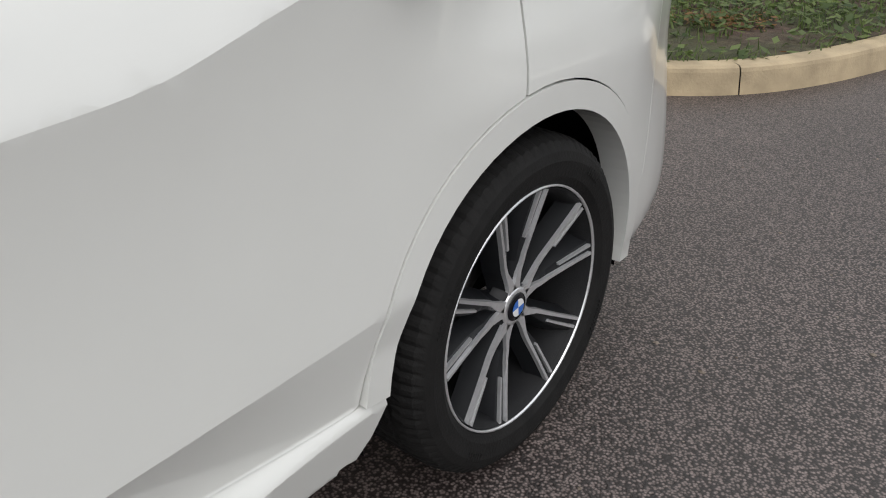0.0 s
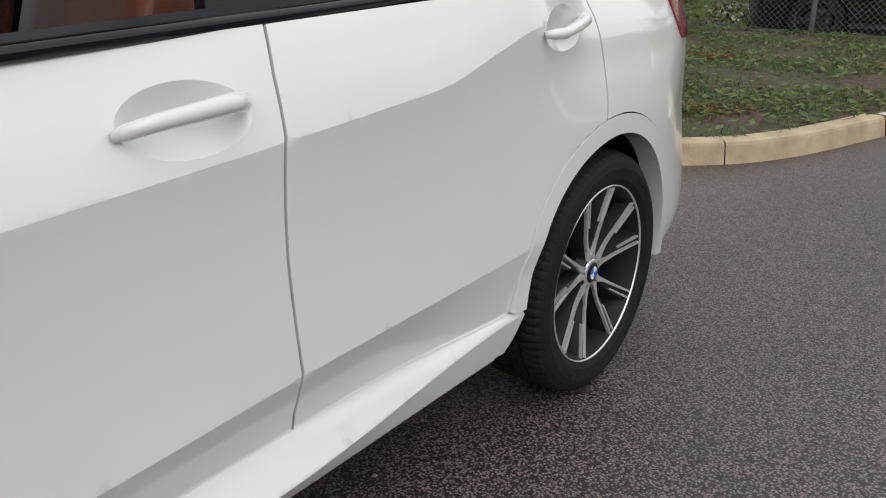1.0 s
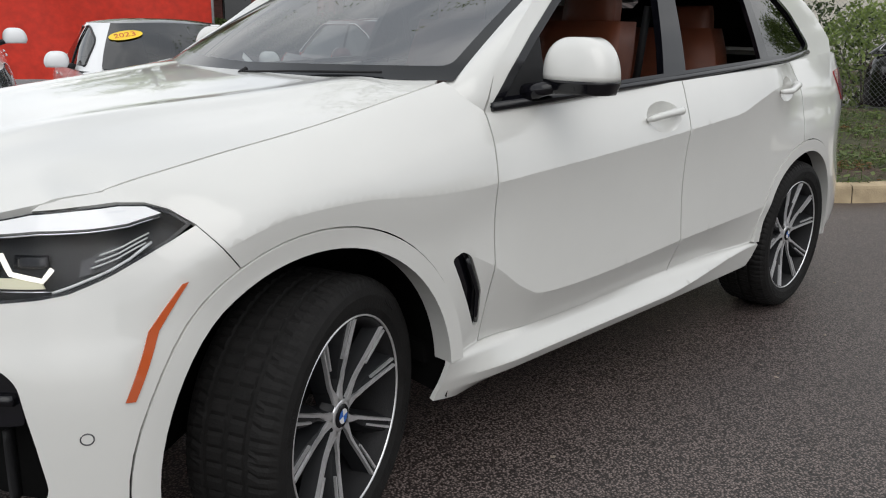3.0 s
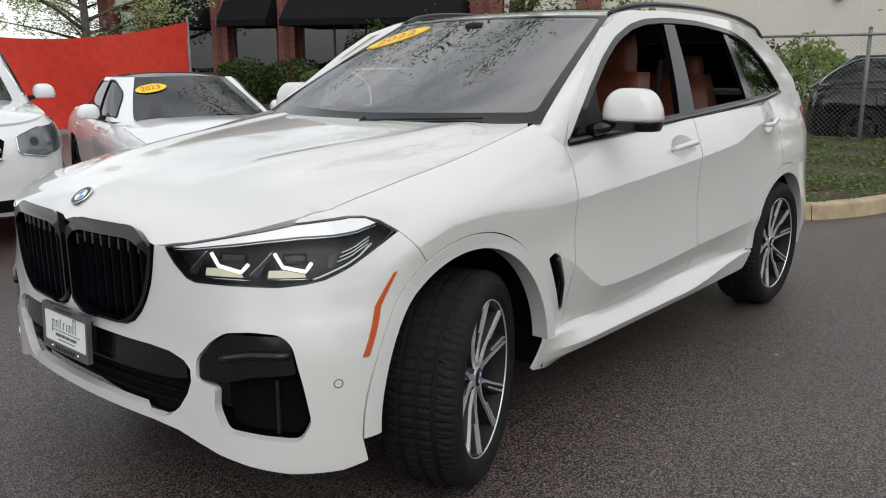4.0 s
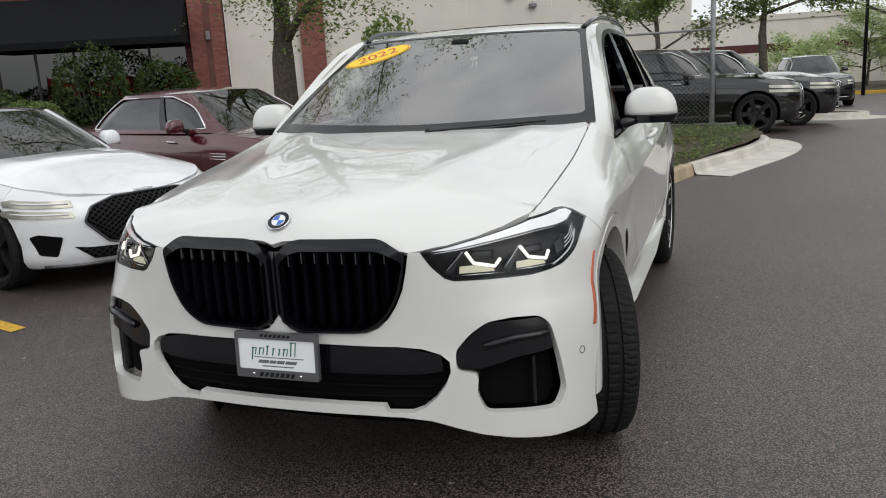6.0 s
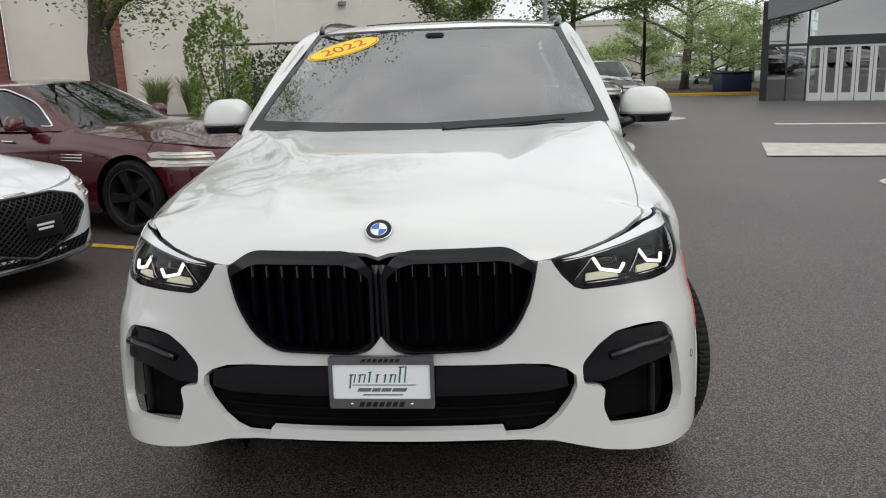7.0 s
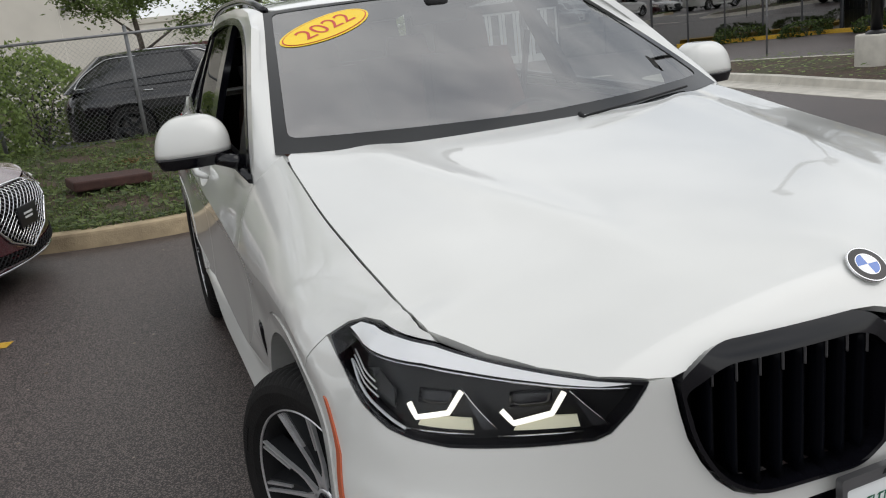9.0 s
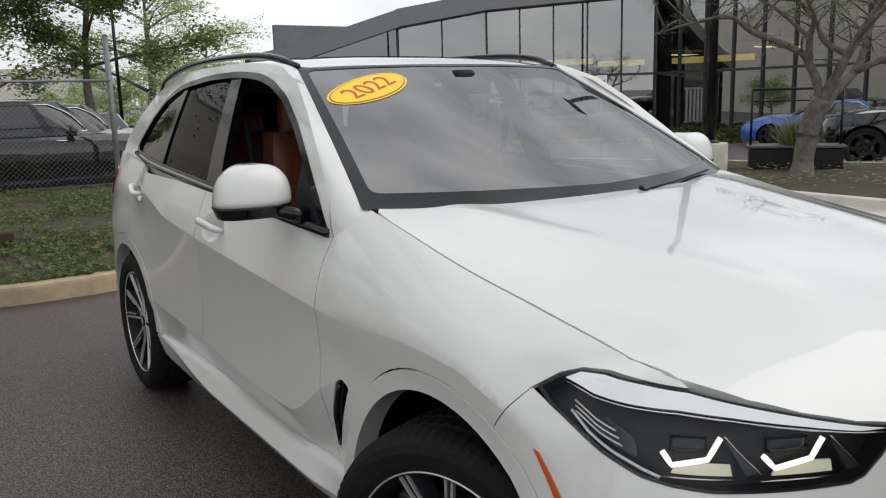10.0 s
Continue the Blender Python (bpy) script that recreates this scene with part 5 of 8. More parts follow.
def suv_cabin():
    for sx in (1, -1):
        seat = part("front_seat", moved(seat_shell(0.50, 0.66, 0.17, 0.20), Matrix.Translation((0.39 * sx, 0.22, 0.76))), COGNAC, suv, "cognac leather front seat")
        part("cushion", moved(box(-0.26, -0.30, 0.0, 0.26, 0.25, 0.20, 0.06), Matrix.Translation((0.39 * sx, 0.05, 0.56))), COGNAC, seat)
        part("headrest", moved(seat_shell(0.27, 0.21, 0.10, 0.02, 0.0), Matrix.Translation((0.39 * sx, 0.42, 1.40))), COGNAC, seat)
        part("headrest_post", tube([(0.33 * sx, 0.42, 1.36), (0.33 * sx, 0.43, 1.46)], 0.008), CHROME, seat)
        part("headrest_post", tube([(0.45 * sx, 0.42, 1.36), (0.45 * sx, 0.43, 1.46)], 0.008), CHROME, seat)
        part("rear_headrest", moved(seat_shell(0.26, 0.17, 0.09, 0.02, 0.0), Matrix.Translation((0.40 * sx, 1.28, 1.34))), COGNAC, suv)
        part("door_lining", panel([(-0.82, 0.45), (1.2, 0.45), (1.35, 1.20), (0.3, 1.18), (-0.82, 1.13)], lambda y, z, sx=sx: (sx * 0.845, y, z), 0.2, (), 0), DASHBLACK, suv)
        part("seat_belt", tube([(0.72 * sx, 0.34, 1.48), (0.68 * sx, 0.36, 1.20), (0.62 * sx, 0.34, 0.80)], 0.018, 6), MATTBLACK, suv)
    part("rear_bench", join(moved(seat_shell(1.36, 0.62, 0.16, 0.20), Matrix.Translation((0, 1.10, 0.78))), box(-0.68, 0.68, 0.56, 0.68, 1.2, 0.78, 0.06)), COGNAC, suv, "cognac leather rear bench")
    part("floor_pan", box(-0.86, -1.05, 0.38, 0.86, 2.3, 0.44), VOIDBLACK, suv, smooth=False)
    part("bulkhead", box(-0.80, -1.0, 0.44, 0.80, -0.96, 1.15), VOIDBLACK, suv, smooth=False)
    part("boot_wall", box(-0.75, 2.2, 0.5, 0.75, 2.24, 1.25), VOIDBLACK, suv, smooth=False)
    dash = panel([(-0.79, -1.02), (0.79, -1.02), (0.80, -0.42), (-0.80, -0.42)], lambda x, y: (x, y, 1.165 - 0.10 * step01(-0.75, -0.42, y) + 0.025 * math.exp(-((x - 0.38) / 0.2) ** 2) * step01(-0.9, -0.6, y)), 0.06, (), 0.25)
    part("dashboard", dash, DASHBLACK, suv, "dark dashboard top")
    sw = lathe([(0.0, 0.18), (0.012, 0.19), (0.0, 0.20), (-0.012, 0.19), (0.0, 0.18)], 40, "z")
    m = Matrix.Translation((0.38, -0.36, 1.03)) @ pose(0, 0, 0, 65, 0, 0)
    part("steering_wheel", join(moved(sw, m), moved(box(-0.18, -0.02, -0.01, 0.18, 0.02, 0.01), m), moved(box(-0.06, -0.06, -0.02, 0.06, 0.06, 0.02, 0.01), m)), MATTBLACK, suv)
    part("centre_console", box(-0.13, -0.5, 0.5, 0.13, 0.35, 0.80, 0.04), DASHBLACK, suv)
    part("rear_view_mirror", moved(box(-0.12, -0.015, -0.035, 0.12, 0.015, 0.035, 0.012), Matrix.Translation((0, -0.30, 1.60))), MATTBLACK, suv)
    part("mirror_housing", moved(box(-0.05, -0.03, -0.03, 0.05, 0.03, 0.03, 0.015), Matrix.Translation((0, -0.27, 1.635))), MATTBLACK, suv)
    for x0, x1 in ((0.10, 0.60),):
        part("wiper", join(tube([windscreen_out(x0 / 0.79, -0.04), windscreen_out((x0 * 0.6 + x1 * 0.4) / 0.79, -0.022), windscreen_out(x1 / 0.79, -0.008)], 0.004), tube([windscreen_out(x0 / 0.79, -0.05), windscreen_out(x0 / 0.79, -0.02)], 0.008)), MATTBLACK, suv)
    # tail lamp tip on each flank
    both("tail_light", panel(rounded([(UY(1.98), 1.19), (UY(2.10), 1.20), (5.9, 1.17), (5.9, 1.06), (UY(2.10), 1.03), (UY(2.03), 1.10)], 0.03), body, 0.03, (), 0.02, 0.006), REDLENS, "red tail light")


def windscreen_out(a, b):
    return recessed(windscreen, -0.014)(a, b)


suv_cabin()


def suv_plate_and_sticker():
    pl = thing("licence_plate", "white and green dealer plate in a black frame", "plate")
    pl.matrix_world = pose(0, -2.452, 0.598, 87, 0, 0)
    part("plate_frame", panel(rounded([(-0.158, -0.080), (0.158, -0.080), (0.158, 0.080), (-0.158, 0.080)], 0.008), lambda x, y: (x, y, 0.004), 0.05, [rounded([(-0.146, -0.050), (0.146, -0.050), (0.146, 0.056), (-0.146, 0.056)], 0.006)], 0.016), PLATEGREY, pl, "black plate frame")
    part("plate_sheet", box(-0.15, -0.06, -0.006, 0.15, 0.062, 0.0), PLATEWHITE, pl, smooth=False)
    part("bracket", box(-0.12, -0.05, -0.05, 0.12, 0.05, -0.006), MATTBLACK, pl, smooth=False)
    # bars where the dealer's name stands
    def bar(x0, y0, x1, y1, mt, z=0.0006):
        part("bar", ([(x0, y0, z), (x1, y0, z), (x1 + 0.006, y1, z), (x0 + 0.006, y1, z)], [(0, 1, 2, 3)]), mt, pl)
    x = -0.098
    for wd, lo, hi in ((0.018, -0.018, 0.026), (0.020, 0.0, 0.026), (0.012, 0.0, 0.034), (0.014, 0.0, 0.026), (0.007, 0.0, 0.026), (0.018, 0.0, 0.026), (0.022, 0.0, 0.050)):
        bar(x, lo, x + 0.005, hi, PLATEGREEN)
        bar(x, hi - 0.004, x + wd * 0.8, hi, PLATEGREEN)
        if wd > 0.015:
            bar(x + wd * 0.75, max(lo, 0), x + wd * 0.75 + 0.004, hi, PLATEGREEN)
        x += wd + 0.010
    bar(-0.09, -0.009, 0.10, -0.006, GREYBAR)
    for x0, x1 in ((-0.074, -0.034), (-0.031, -0.006), (-0.003, 0.026), (0.030, 0.072)):
        bar(x0, -0.028, x1, -0.017, GREYBAR)
    bar(-0.06, -0.040, 0.06, -0.036, GREYBAR)
    for k in range(7):
        bar(-0.070 + k * 0.020, -0.074, -0.056 + k * 0.020, -0.059, SATINBLACK, 0.0046)
        bar(-0.060 + k * 0.017, 0.064, -0.048 + k * 0.017, 0.074, SATINBLACK, 0.0046)
    for x in (-0.09, 0.09):
        part("screw", moved(lathe([(0.0, 0.005), (0.003, 0.004), (0.003, 0.0)], 12, "z"), Matrix.Translation((x, -0.066, 0.004))), CHROME, pl)
    # yellow year sticker on the inside of the windscreen, upper right corner
    st = thing("price_sticker", "yellow oval sticker with red year number behind the windscreen", "sticker")
    c, sz = recessed(windscreen, -0.003), (0.238, 0.137)
    ca, cb, tilt = -0.685, 0.790, radians(35)
    def on_glass(x, y, lift=0.0):
        a = ca + (x * math.cos(tilt) - y * math.sin(tilt)) / 0.67
        b = cb + (x * math.sin(tilt) + y * math.cos(tilt)) / 1.02
        return recessed(windscreen, -0.003 - lift)(a, b)
    ell = lambda rx, ry: [(rx * math.cos(t), ry * math.sin(t)) for t in np.linspace(0, 2 * math.pi, 40, endpoint=False)]
    part("sticker_edge", panel(ell(0.197, 0.090), lambda x, y: on_glass(x, y, -0.001), 0.02, (), 0), YELLOW, st)
    part("sticker_rim", panel(ell(0.188, 0.082), lambda x, y: on_glass(x, y), 0.02, (), 0), STICKRED, st)
    part("sticker_field", panel(ell(0.183, 0.078), lambda x, y: on_glass(x, y, 0.001), 0.02, (), 0), YELLOW, st)
    t = writing("year_number", "2022", 0.115, STICKRED, st, Matrix.Identity(4), 0.0, width=0.235)
    for v in t.data.vertices:
        v.co = on_glass(v.co.x, v.co.y, 0.002)


GREYBAR = simple("print_grey", (0.12, 0.13, 0.13), 0.5, vary=0.05)
suv_plate_and_sticker()


# ---------------------------------------------------------------- the lot
def ground_z(x, y):
    """The lot lies level and falls away gently towards the showroom."""
    d = 0.5 * x + 0.866 * y
    return -0.028 * min(max(0.0, d - 10.0), 50.0)


def ground():
    xs = np.concatenate([[-900, -300, -120], np.arange(-60, 70, 3.0), [120, 300, 900]])
    verts = [(x, y, ground_z(x, y)) for y in xs for x in xs]
    n = len(xs)
    faces = [(j * n + i, j * n + i + 1, (j + 1) * n + i + 1, (j + 1) * n + i) for j in range(n - 1) for i in range(n - 1)]
    solid("ground", (verts, faces), ASPHALT, "dark brown-grey asphalt parking lot", "ground", kind="structure", smooth=True)


ground()


def sweep(path, profile, base=None):
    """A profile of (out, up) points swept along a plan path; out is to the path's right."""
    pts = [Vector(p) for p in path]
    verts, faces, m = [], [], len(profile)
    for i, p in enumerate(pts):
        d = (pts[min(i + 1, len(pts) - 1)] - pts[max(i - 1, 0)]).normalized()
        r = Vector((d.y, -d.x))
        for o, z in profile:
            q = p + r * o
            verts.append((q.x, q.y, z + ground_z(q.x, q.y)))
    for i in range(len(pts) - 1):
        for k in range(m - 1):
            faces.append((i * m + k, (i + 1) * m + k, (i + 1) * m + k + 1, i * m + k + 1))
    return verts, faces


KERB_PROFILE = [(-0.16, 0.05), (-0.155, 0.135), (-0.145, 0.150), (-0.03, 0.150), (-0.008, 0.140), (0.0, 0.12), (0.02, 0.0), (0.02, -0.05)]
GUTTER_PROFILE = [(-0.16, 0.05), (-0.155, 0.135), (-0.145, 0.150), (-0.03, 0.150), (-0.008, 0.140), (0.02, 0.035), (0.05, 0.012), (0.48, 0.006), (0.482, -0.03)]
# from the far left, along the bays, round the corner and along the drive
ISLAND_EDGE = smooth_line([(-14.0, 7.9), (-9.0, 6.4), (-5.0, 5.15), (-2.6, 4.42), (-1.3, 4.10), (-0.3, 4.18), (0.25, 4.50), (0.62, 5.10), (0.95, 6.15)], 8)
ISLAND_WHITE = smooth_line([(0.955, 6.17), (1.30, 7.05), (1.66, 7.95), (1.92, 8.9), (1.95, 9.8), (1.55, 10.7), (0.6, 11.15), (-1.0, 11.35)], 8)


def kerb_pieces(name, line, profile, material, label, length):
    """Cast lengths of kerb with open joints between them."""
    acc, k0, along = 0.0, 0, [0.0]
    for a, b in zip(line, line[1:]):
        along.append(along[-1] + (b - a).length)
    run = thing(name, label, "kerb", kind="structure")
    s = 0.0
    while s < along[-1] - 0.05:
        e = min(s + length, along[-1])
        pts = [line_at(line, along, s + 0.004)] + [p for p, d in zip(line, along) if s + 0.03 < d < e - 0.03] + [line_at(line, along, e - 0.004)]
        part("kerb_length", sweep([(p[0], p[1]) for p in pts], profile), material, run, smooth=False)
        s = e
    return run


def line_at(line, along, s):
    i = int(np.clip(np.searchsorted(along, s) - 1, 0, len(line) - 2))
    t = (s - along[i]) / max(along[i + 1] - along[i], 1e-6)
    return line[i].lerp(line[i + 1], t)


kerb_pieces("kerb", ISLAND_EDGE, KERB_PROFILE, KERB, "worn sandy concrete kerb round the planted island", 3.0)
kerb_pieces("kerb", ISLAND_WHITE, GUTTER_PROFILE, CONCRETE, "new pale concrete kerb with a flat gutter", 3.0)


def island_height(x, y):
    return 0.125 + 0.10 * step01(5.0, 9.5, y) + 0.05 * noise.noise((x * 0.5, y * 0.5, 0.3)) + 0.015 * noise.noise((x * 3, y * 3, 1.3))


def islands():
    edge = [(p.x, p.y) for p in ISLAND_EDGE] + [(p.x, p.y) for p in ISLAND_WHITE]
    poly = shrunk(edge + [(-14.0, 11.6)], 0.10)
    geo = panel(poly, lambda x, y: (x, y, island_height(x, y) + ground_z(x, y)), 0.35, (), 0)
    solid("planting_bed", geo, MULCH, "bark mulch bed with thin weedy grass", "ground", kind="structure", smooth=True)
    # low leaves and grass on the bed
    rng = random.Random(4)
    verts, faces = [], []
    xs = [rng.uniform(-4.5, 2.0) if k % 9 else rng.uniform(-13, 0) for k in range(42000)]
    ys = [4.1 + 7.2 * rng.random() ** 1.35 for _ in xs]
    for x, y, ok in zip(xs, ys, inside(poly, xs, ys)):
        if not ok or noise.noise((x * 0.9, y * 0.9, 5.0)) + 0.5 * noise.noise((x * 3, y * 3, 2.0)) < rng.uniform(-0.5, 0.3):
            continue
        z = island_height(x, y) + ground_z(x, y)
        if rng.random() < 0.55:
            a, h, w = rng.uniform(0, 6.28), rng.uniform(0.03, 0.10), rng.uniform(0.004, 0.009)
            lx, ly = rng.uniform(-0.05, 0.05), rng.uniform(-0.05, 0.05)
            k = len(verts)
            verts += [(x - w * math.cos(a), y - w * math.sin(a), z - 0.01), (x + w * math.cos(a), y + w * math.sin(a), z - 0.01), (x + lx, y + ly, z + h)]
            faces.append((k, k + 1, k + 2))
        else:
            leaf(verts, faces, rng, Vector((x, y, z + rng.uniform(0.01, 0.07))), rng.uniform(0.022, 0.050), 0.55)
    dv, df = [], []
    for cx, cy in ((-0.2, 5.6), (0.9, 5.0), (-3.4, 7.2), (1.9, 6.4), (2.4, 5.2), (-1.2, 8.2), (0.6, 8.6)):
        for _ in range(220):
            x, y = cx + rng.gauss(0, 0.16), cy + rng.gauss(0, 0.13)
            if inside(poly, [x], [y])[0]:
                leaf(dv, df, rng, Vector((x, y, island_height(x, y) + ground_z(x, y) + rng.uniform(0.0, 0.06))), rng.uniform(0.014, 0.032), 0.5)
    solid("dry_weeds", (dv, df), DRYWEED, "small patches of dry rust-coloured weeds", "weeds", kind="stuff")
    solid("weeds", (verts, faces), GRASSMAT, "low green weeds and thin grass", "grass", kind="stuff")
    # second island past the black cars, third by the showroom
    line2 = smooth_line([(-6.0, 17.0), (0.0, 16.95), (2.8, 16.9), (4.0, 17.05), (4.55, 17.7), (4.2, 18.5), (3.0, 18.9), (-6.0, 19.0)], 6)
    kerb_pieces("kerb", line2, GUTTER_PROFILE, CONCRETE, "new pale concrete kerb with a flat gutter", 3.0)
    solid("planting_bed", panel(shrunk([(p.x, p.y) for p in line2], 0.1), lambda x, y: (x, y, 0.13 + ground_z(x, y)), 0.5, (), 0), MULCH, "small planted island with thin grass", "ground", kind="structure")
    line3 = smooth_line([(13.5, -6.0), (9.0, -3.0), (8.05, 1.0), (8.0, 4.5), (8.45, 7.5), (9.3, 10.6), (9.9, 11.6), (10.8, 11.6), (11.6, 10.4), (13.0, 5.0), (16.0, -2.0)], 6)
    kerb_pieces("kerb", [Vector((p.x, p.y)) for p in reversed(line3)], GUTTER_PROFILE, CONCRETE, "new pale concrete kerb with a flat gutter", 3.0)
    bed3 = shrunk([(p.x, p.y) for p in line3], 0.1)
    solid("planting_bed", panel(bed3, lambda x, y: (x, y, 0.14 + ground_z(x, y)), 0.5, (), 0), MULCH, "mulched island with ground cover and a tree", "ground", kind="structure")
    verts, faces = [], []
    xs, ys = [rng.uniform(8.0, 14) for _ in range(5000)], [rng.uniform(-1, 11.5) for _ in range(5000)]
    for x, y, ok in zip(xs, ys, inside(bed3, xs, ys)):
        if ok and noise.noise((x, y, 3)) > rng.uniform(-0.6, 0.4):
            leaf(verts, faces, rng, Vector((x, y, 0.16 + ground_z(x, y) + rng.uniform(0, 0.12))), rng.uniform(0.03, 0.06), 0.8)
    solid("ground_cover", (verts, faces), LEAF, "low leafy ground cover", "plants", kind="stuff")


def leaf(verts, faces, rng, c, s, flat=0.0):
    """One pointed leaf, freely turned."""
    a, b = rng.uniform(0, 6.283), rng.uniform(-1.2, 1.2) * (1 - flat)
    d = Vector((math.cos(a) * math.cos(b), math.sin(a) * math.cos(b), math.sin(b)))
    e = d.cross(Vector((rng.uniform(-1, 1) * (1 - flat), rng.uniform(-1, 1) * (1 - flat), 1)))
    e = e.normalized() if e.length > 1e-4 else Vector((1, 0, 0))
    k = len(verts)
    verts += [c - d * s, c + e * s * 0.55, c + d * s, c - e * s * 0.55]
    faces.append((k, k + 1, k + 2, k + 3))


islands()


# ---------------------------------------------------------------- road marks
def flat_shape(name, poly, material, label, category, h=0.005):
    geo = [(x, y, ground_z(x, y) + h) for x, y in poly], [tuple(range(len(poly)))]
    solid(name, geo, material, label, category, kind="structure")


HX, HY = 0.956, -0.292
for x, y in ((-2.15, 1.80), (-2.95, -0.85), (-3.75, -3.5)):
    flat_shape("bay_line", [(x - 0.015, y - 0.05), (x + 0.015, y + 0.05), (x - 5.2 * HX + 0.015, y - 5.2 * HY + 0.05), (x - 5.2 * HX - 0.015, y - 5.2 * HY - 0.05)], ROADYELLOW, "yellow painted parking bay line", "road marking")
flat_shape("concrete_patch", [(4.09, 7.45), (6.11, 7.07), (6.55, 8.75), (4.54, 9.29)], CONCRETE, "pale square concrete slab set in asphalt", "paving", 0.006)
flat_shape("concrete_strip", [(6.3, 14.2), (9.9, 13.7), (10.0, 14.2), (6.4, 14.75)], CONCRETE, "pale concrete strip across the drive", "paving", 0.006)


def manhole(x, y):
    z = ground_z(x, y)
    m = thing("manhole", "cast iron manhole cover set in asphalt", "manhole", Matrix.Translation((x, y, z)))
    part("cover_ring", lathe([(0.006, 0.36), (0.012, 0.35), (0.012, 0.31), (0.004, 0.305)], 40, "z"), CONCRETE, m)
    part("cover", lathe([(0.008, 0.30), (0.010, 0.27), (0.006, 0.26), (0.006, 0.18), (0.010, 0.17), (0.010, 0.0)], 40, "z"), STEEL, m)
    for k in range(14):
        a = 2 * math.pi * k / 14
        part("cover_stud", moved(box(-0.03, -0.014, 0.006, 0.03, 0.014, 0.013), Matrix.Rotation(a, 4, "Z") @ Matrix.Translation((0.22, 0, 0))), STEEL, m, smooth=False)


manhole(4.9, 4.75)
solid("drain_box", box(-0.42, -0.28, 0.0, 0.42, 0.28, 0.11, 0.02), RUST, "low rusty brown utility box in the bed", "utility box", at=pose(-1.55, 6.5, 0.20, 0, 3, 12))


def grit():
    """Pale stone chips and bits of leaf lying loose on the asphalt."""
    rng = random.Random(52)
    verts, faces = [], []
    for _ in range(900):
        x, y, r = rng.uniform(-3.5, 7.0), rng.uniform(-6.0, 7.0), rng.choice((0.004, 0.005, 0.006, 0.008, 0.011))
        if x < 1.0 and y > 3.6:
            continue
        k, z, a = len(verts), ground_z(x, y), rng.uniform(0, 6.28)
        ring_pts = [(x + r * rng.uniform(0.6, 1.3) * math.cos(a + i * 1.2566), y + r * rng.uniform(0.5, 1.1) * math.sin(a + i * 1.2566), z + 0.001) for i in range(5)]
        verts += ring_pts + [(x, y, z + r * rng.uniform(0.3, 0.8))]
        faces += [(k + i, k + (i + 1) % 5, k + 5) for i in range(5)]
    solid("grit", (verts, faces), GRITMAT, "scattered pale stone chips and leaf bits", "grit", kind="stuff")


GRITMAT = leaf_mat("stone_chips", (0.16, 0.12, 0.09), (0.52, 0.45, 0.38))
grit()


# ---------------------------------------------------------------- chain-link fence
def chain_fence(x0, x1, y, posts, h=1.72):
    f = thing("chain_link_fence", "grey galvanised chain-link fence with round posts", "fence")
    for x in posts:
        z = island_height(x, y) if x < 1 else 0.15
        tall = 2.5 if x == posts[0] else h + 0.08
        part("post", tube([(x, y, z - 0.2), (x, y, z + tall)], 0.045 if x == posts[0] else 0.032, 12), GALV, f)
        part("post_cap", tube([(x, y, z + tall), (x, y, z + tall + 0.03)], [0.05 if x == posts[0] else 0.037, 0.015], 12), GALV, f)
    zb = 0.22
    part("top_rail", tube([(x0, y - 0.03, zb + h), (x1, y - 0.03, zb + h)], 0.022, 10), GALV, f)
    part("tension_wire", tube([(x0, y - 0.03, zb + 0.04), (x1, y - 0.03, zb + 0.04)], 0.004, 5), GALV, f)
    wires, d = [], 0.080
    for k in range(int((x1 - x0 + h) / d)):
        for s in (1, -1):
            a = x0 - h + k * d if s > 0 else x0 + k * d
            p, q = (a, zb + 0.03), (a + s * h, zb + h)
            (ax, az), (bx, bz) = p, q
            lo, hi = 0.0, 1.0
            for t_in, t_out in [sorted(((x0 - ax) / (bx - ax), (x1 - ax) / (bx - ax)))]:
                lo, hi = max(lo, t_in), min(hi, t_out)
            if hi - lo > 0.02:
                wires.append(tube([(ax + (bx - ax) * lo, y - 0.035 - 0.003 * s, az + (bz - az) * lo), (ax + (bx - ax) * hi, y - 0.035 - 0.003 * s, az + (bz - az) * hi)], 0.0016, 3, False))
    mesh = part("wire_mesh", join(*wires), MESHWIRE, f)
    tagged(mesh, "diamond wire mesh", kind="stuff")


chain_fence(-5.3, 1.05, 11.25, (1.05, -0.95, -3.1, -5.2))


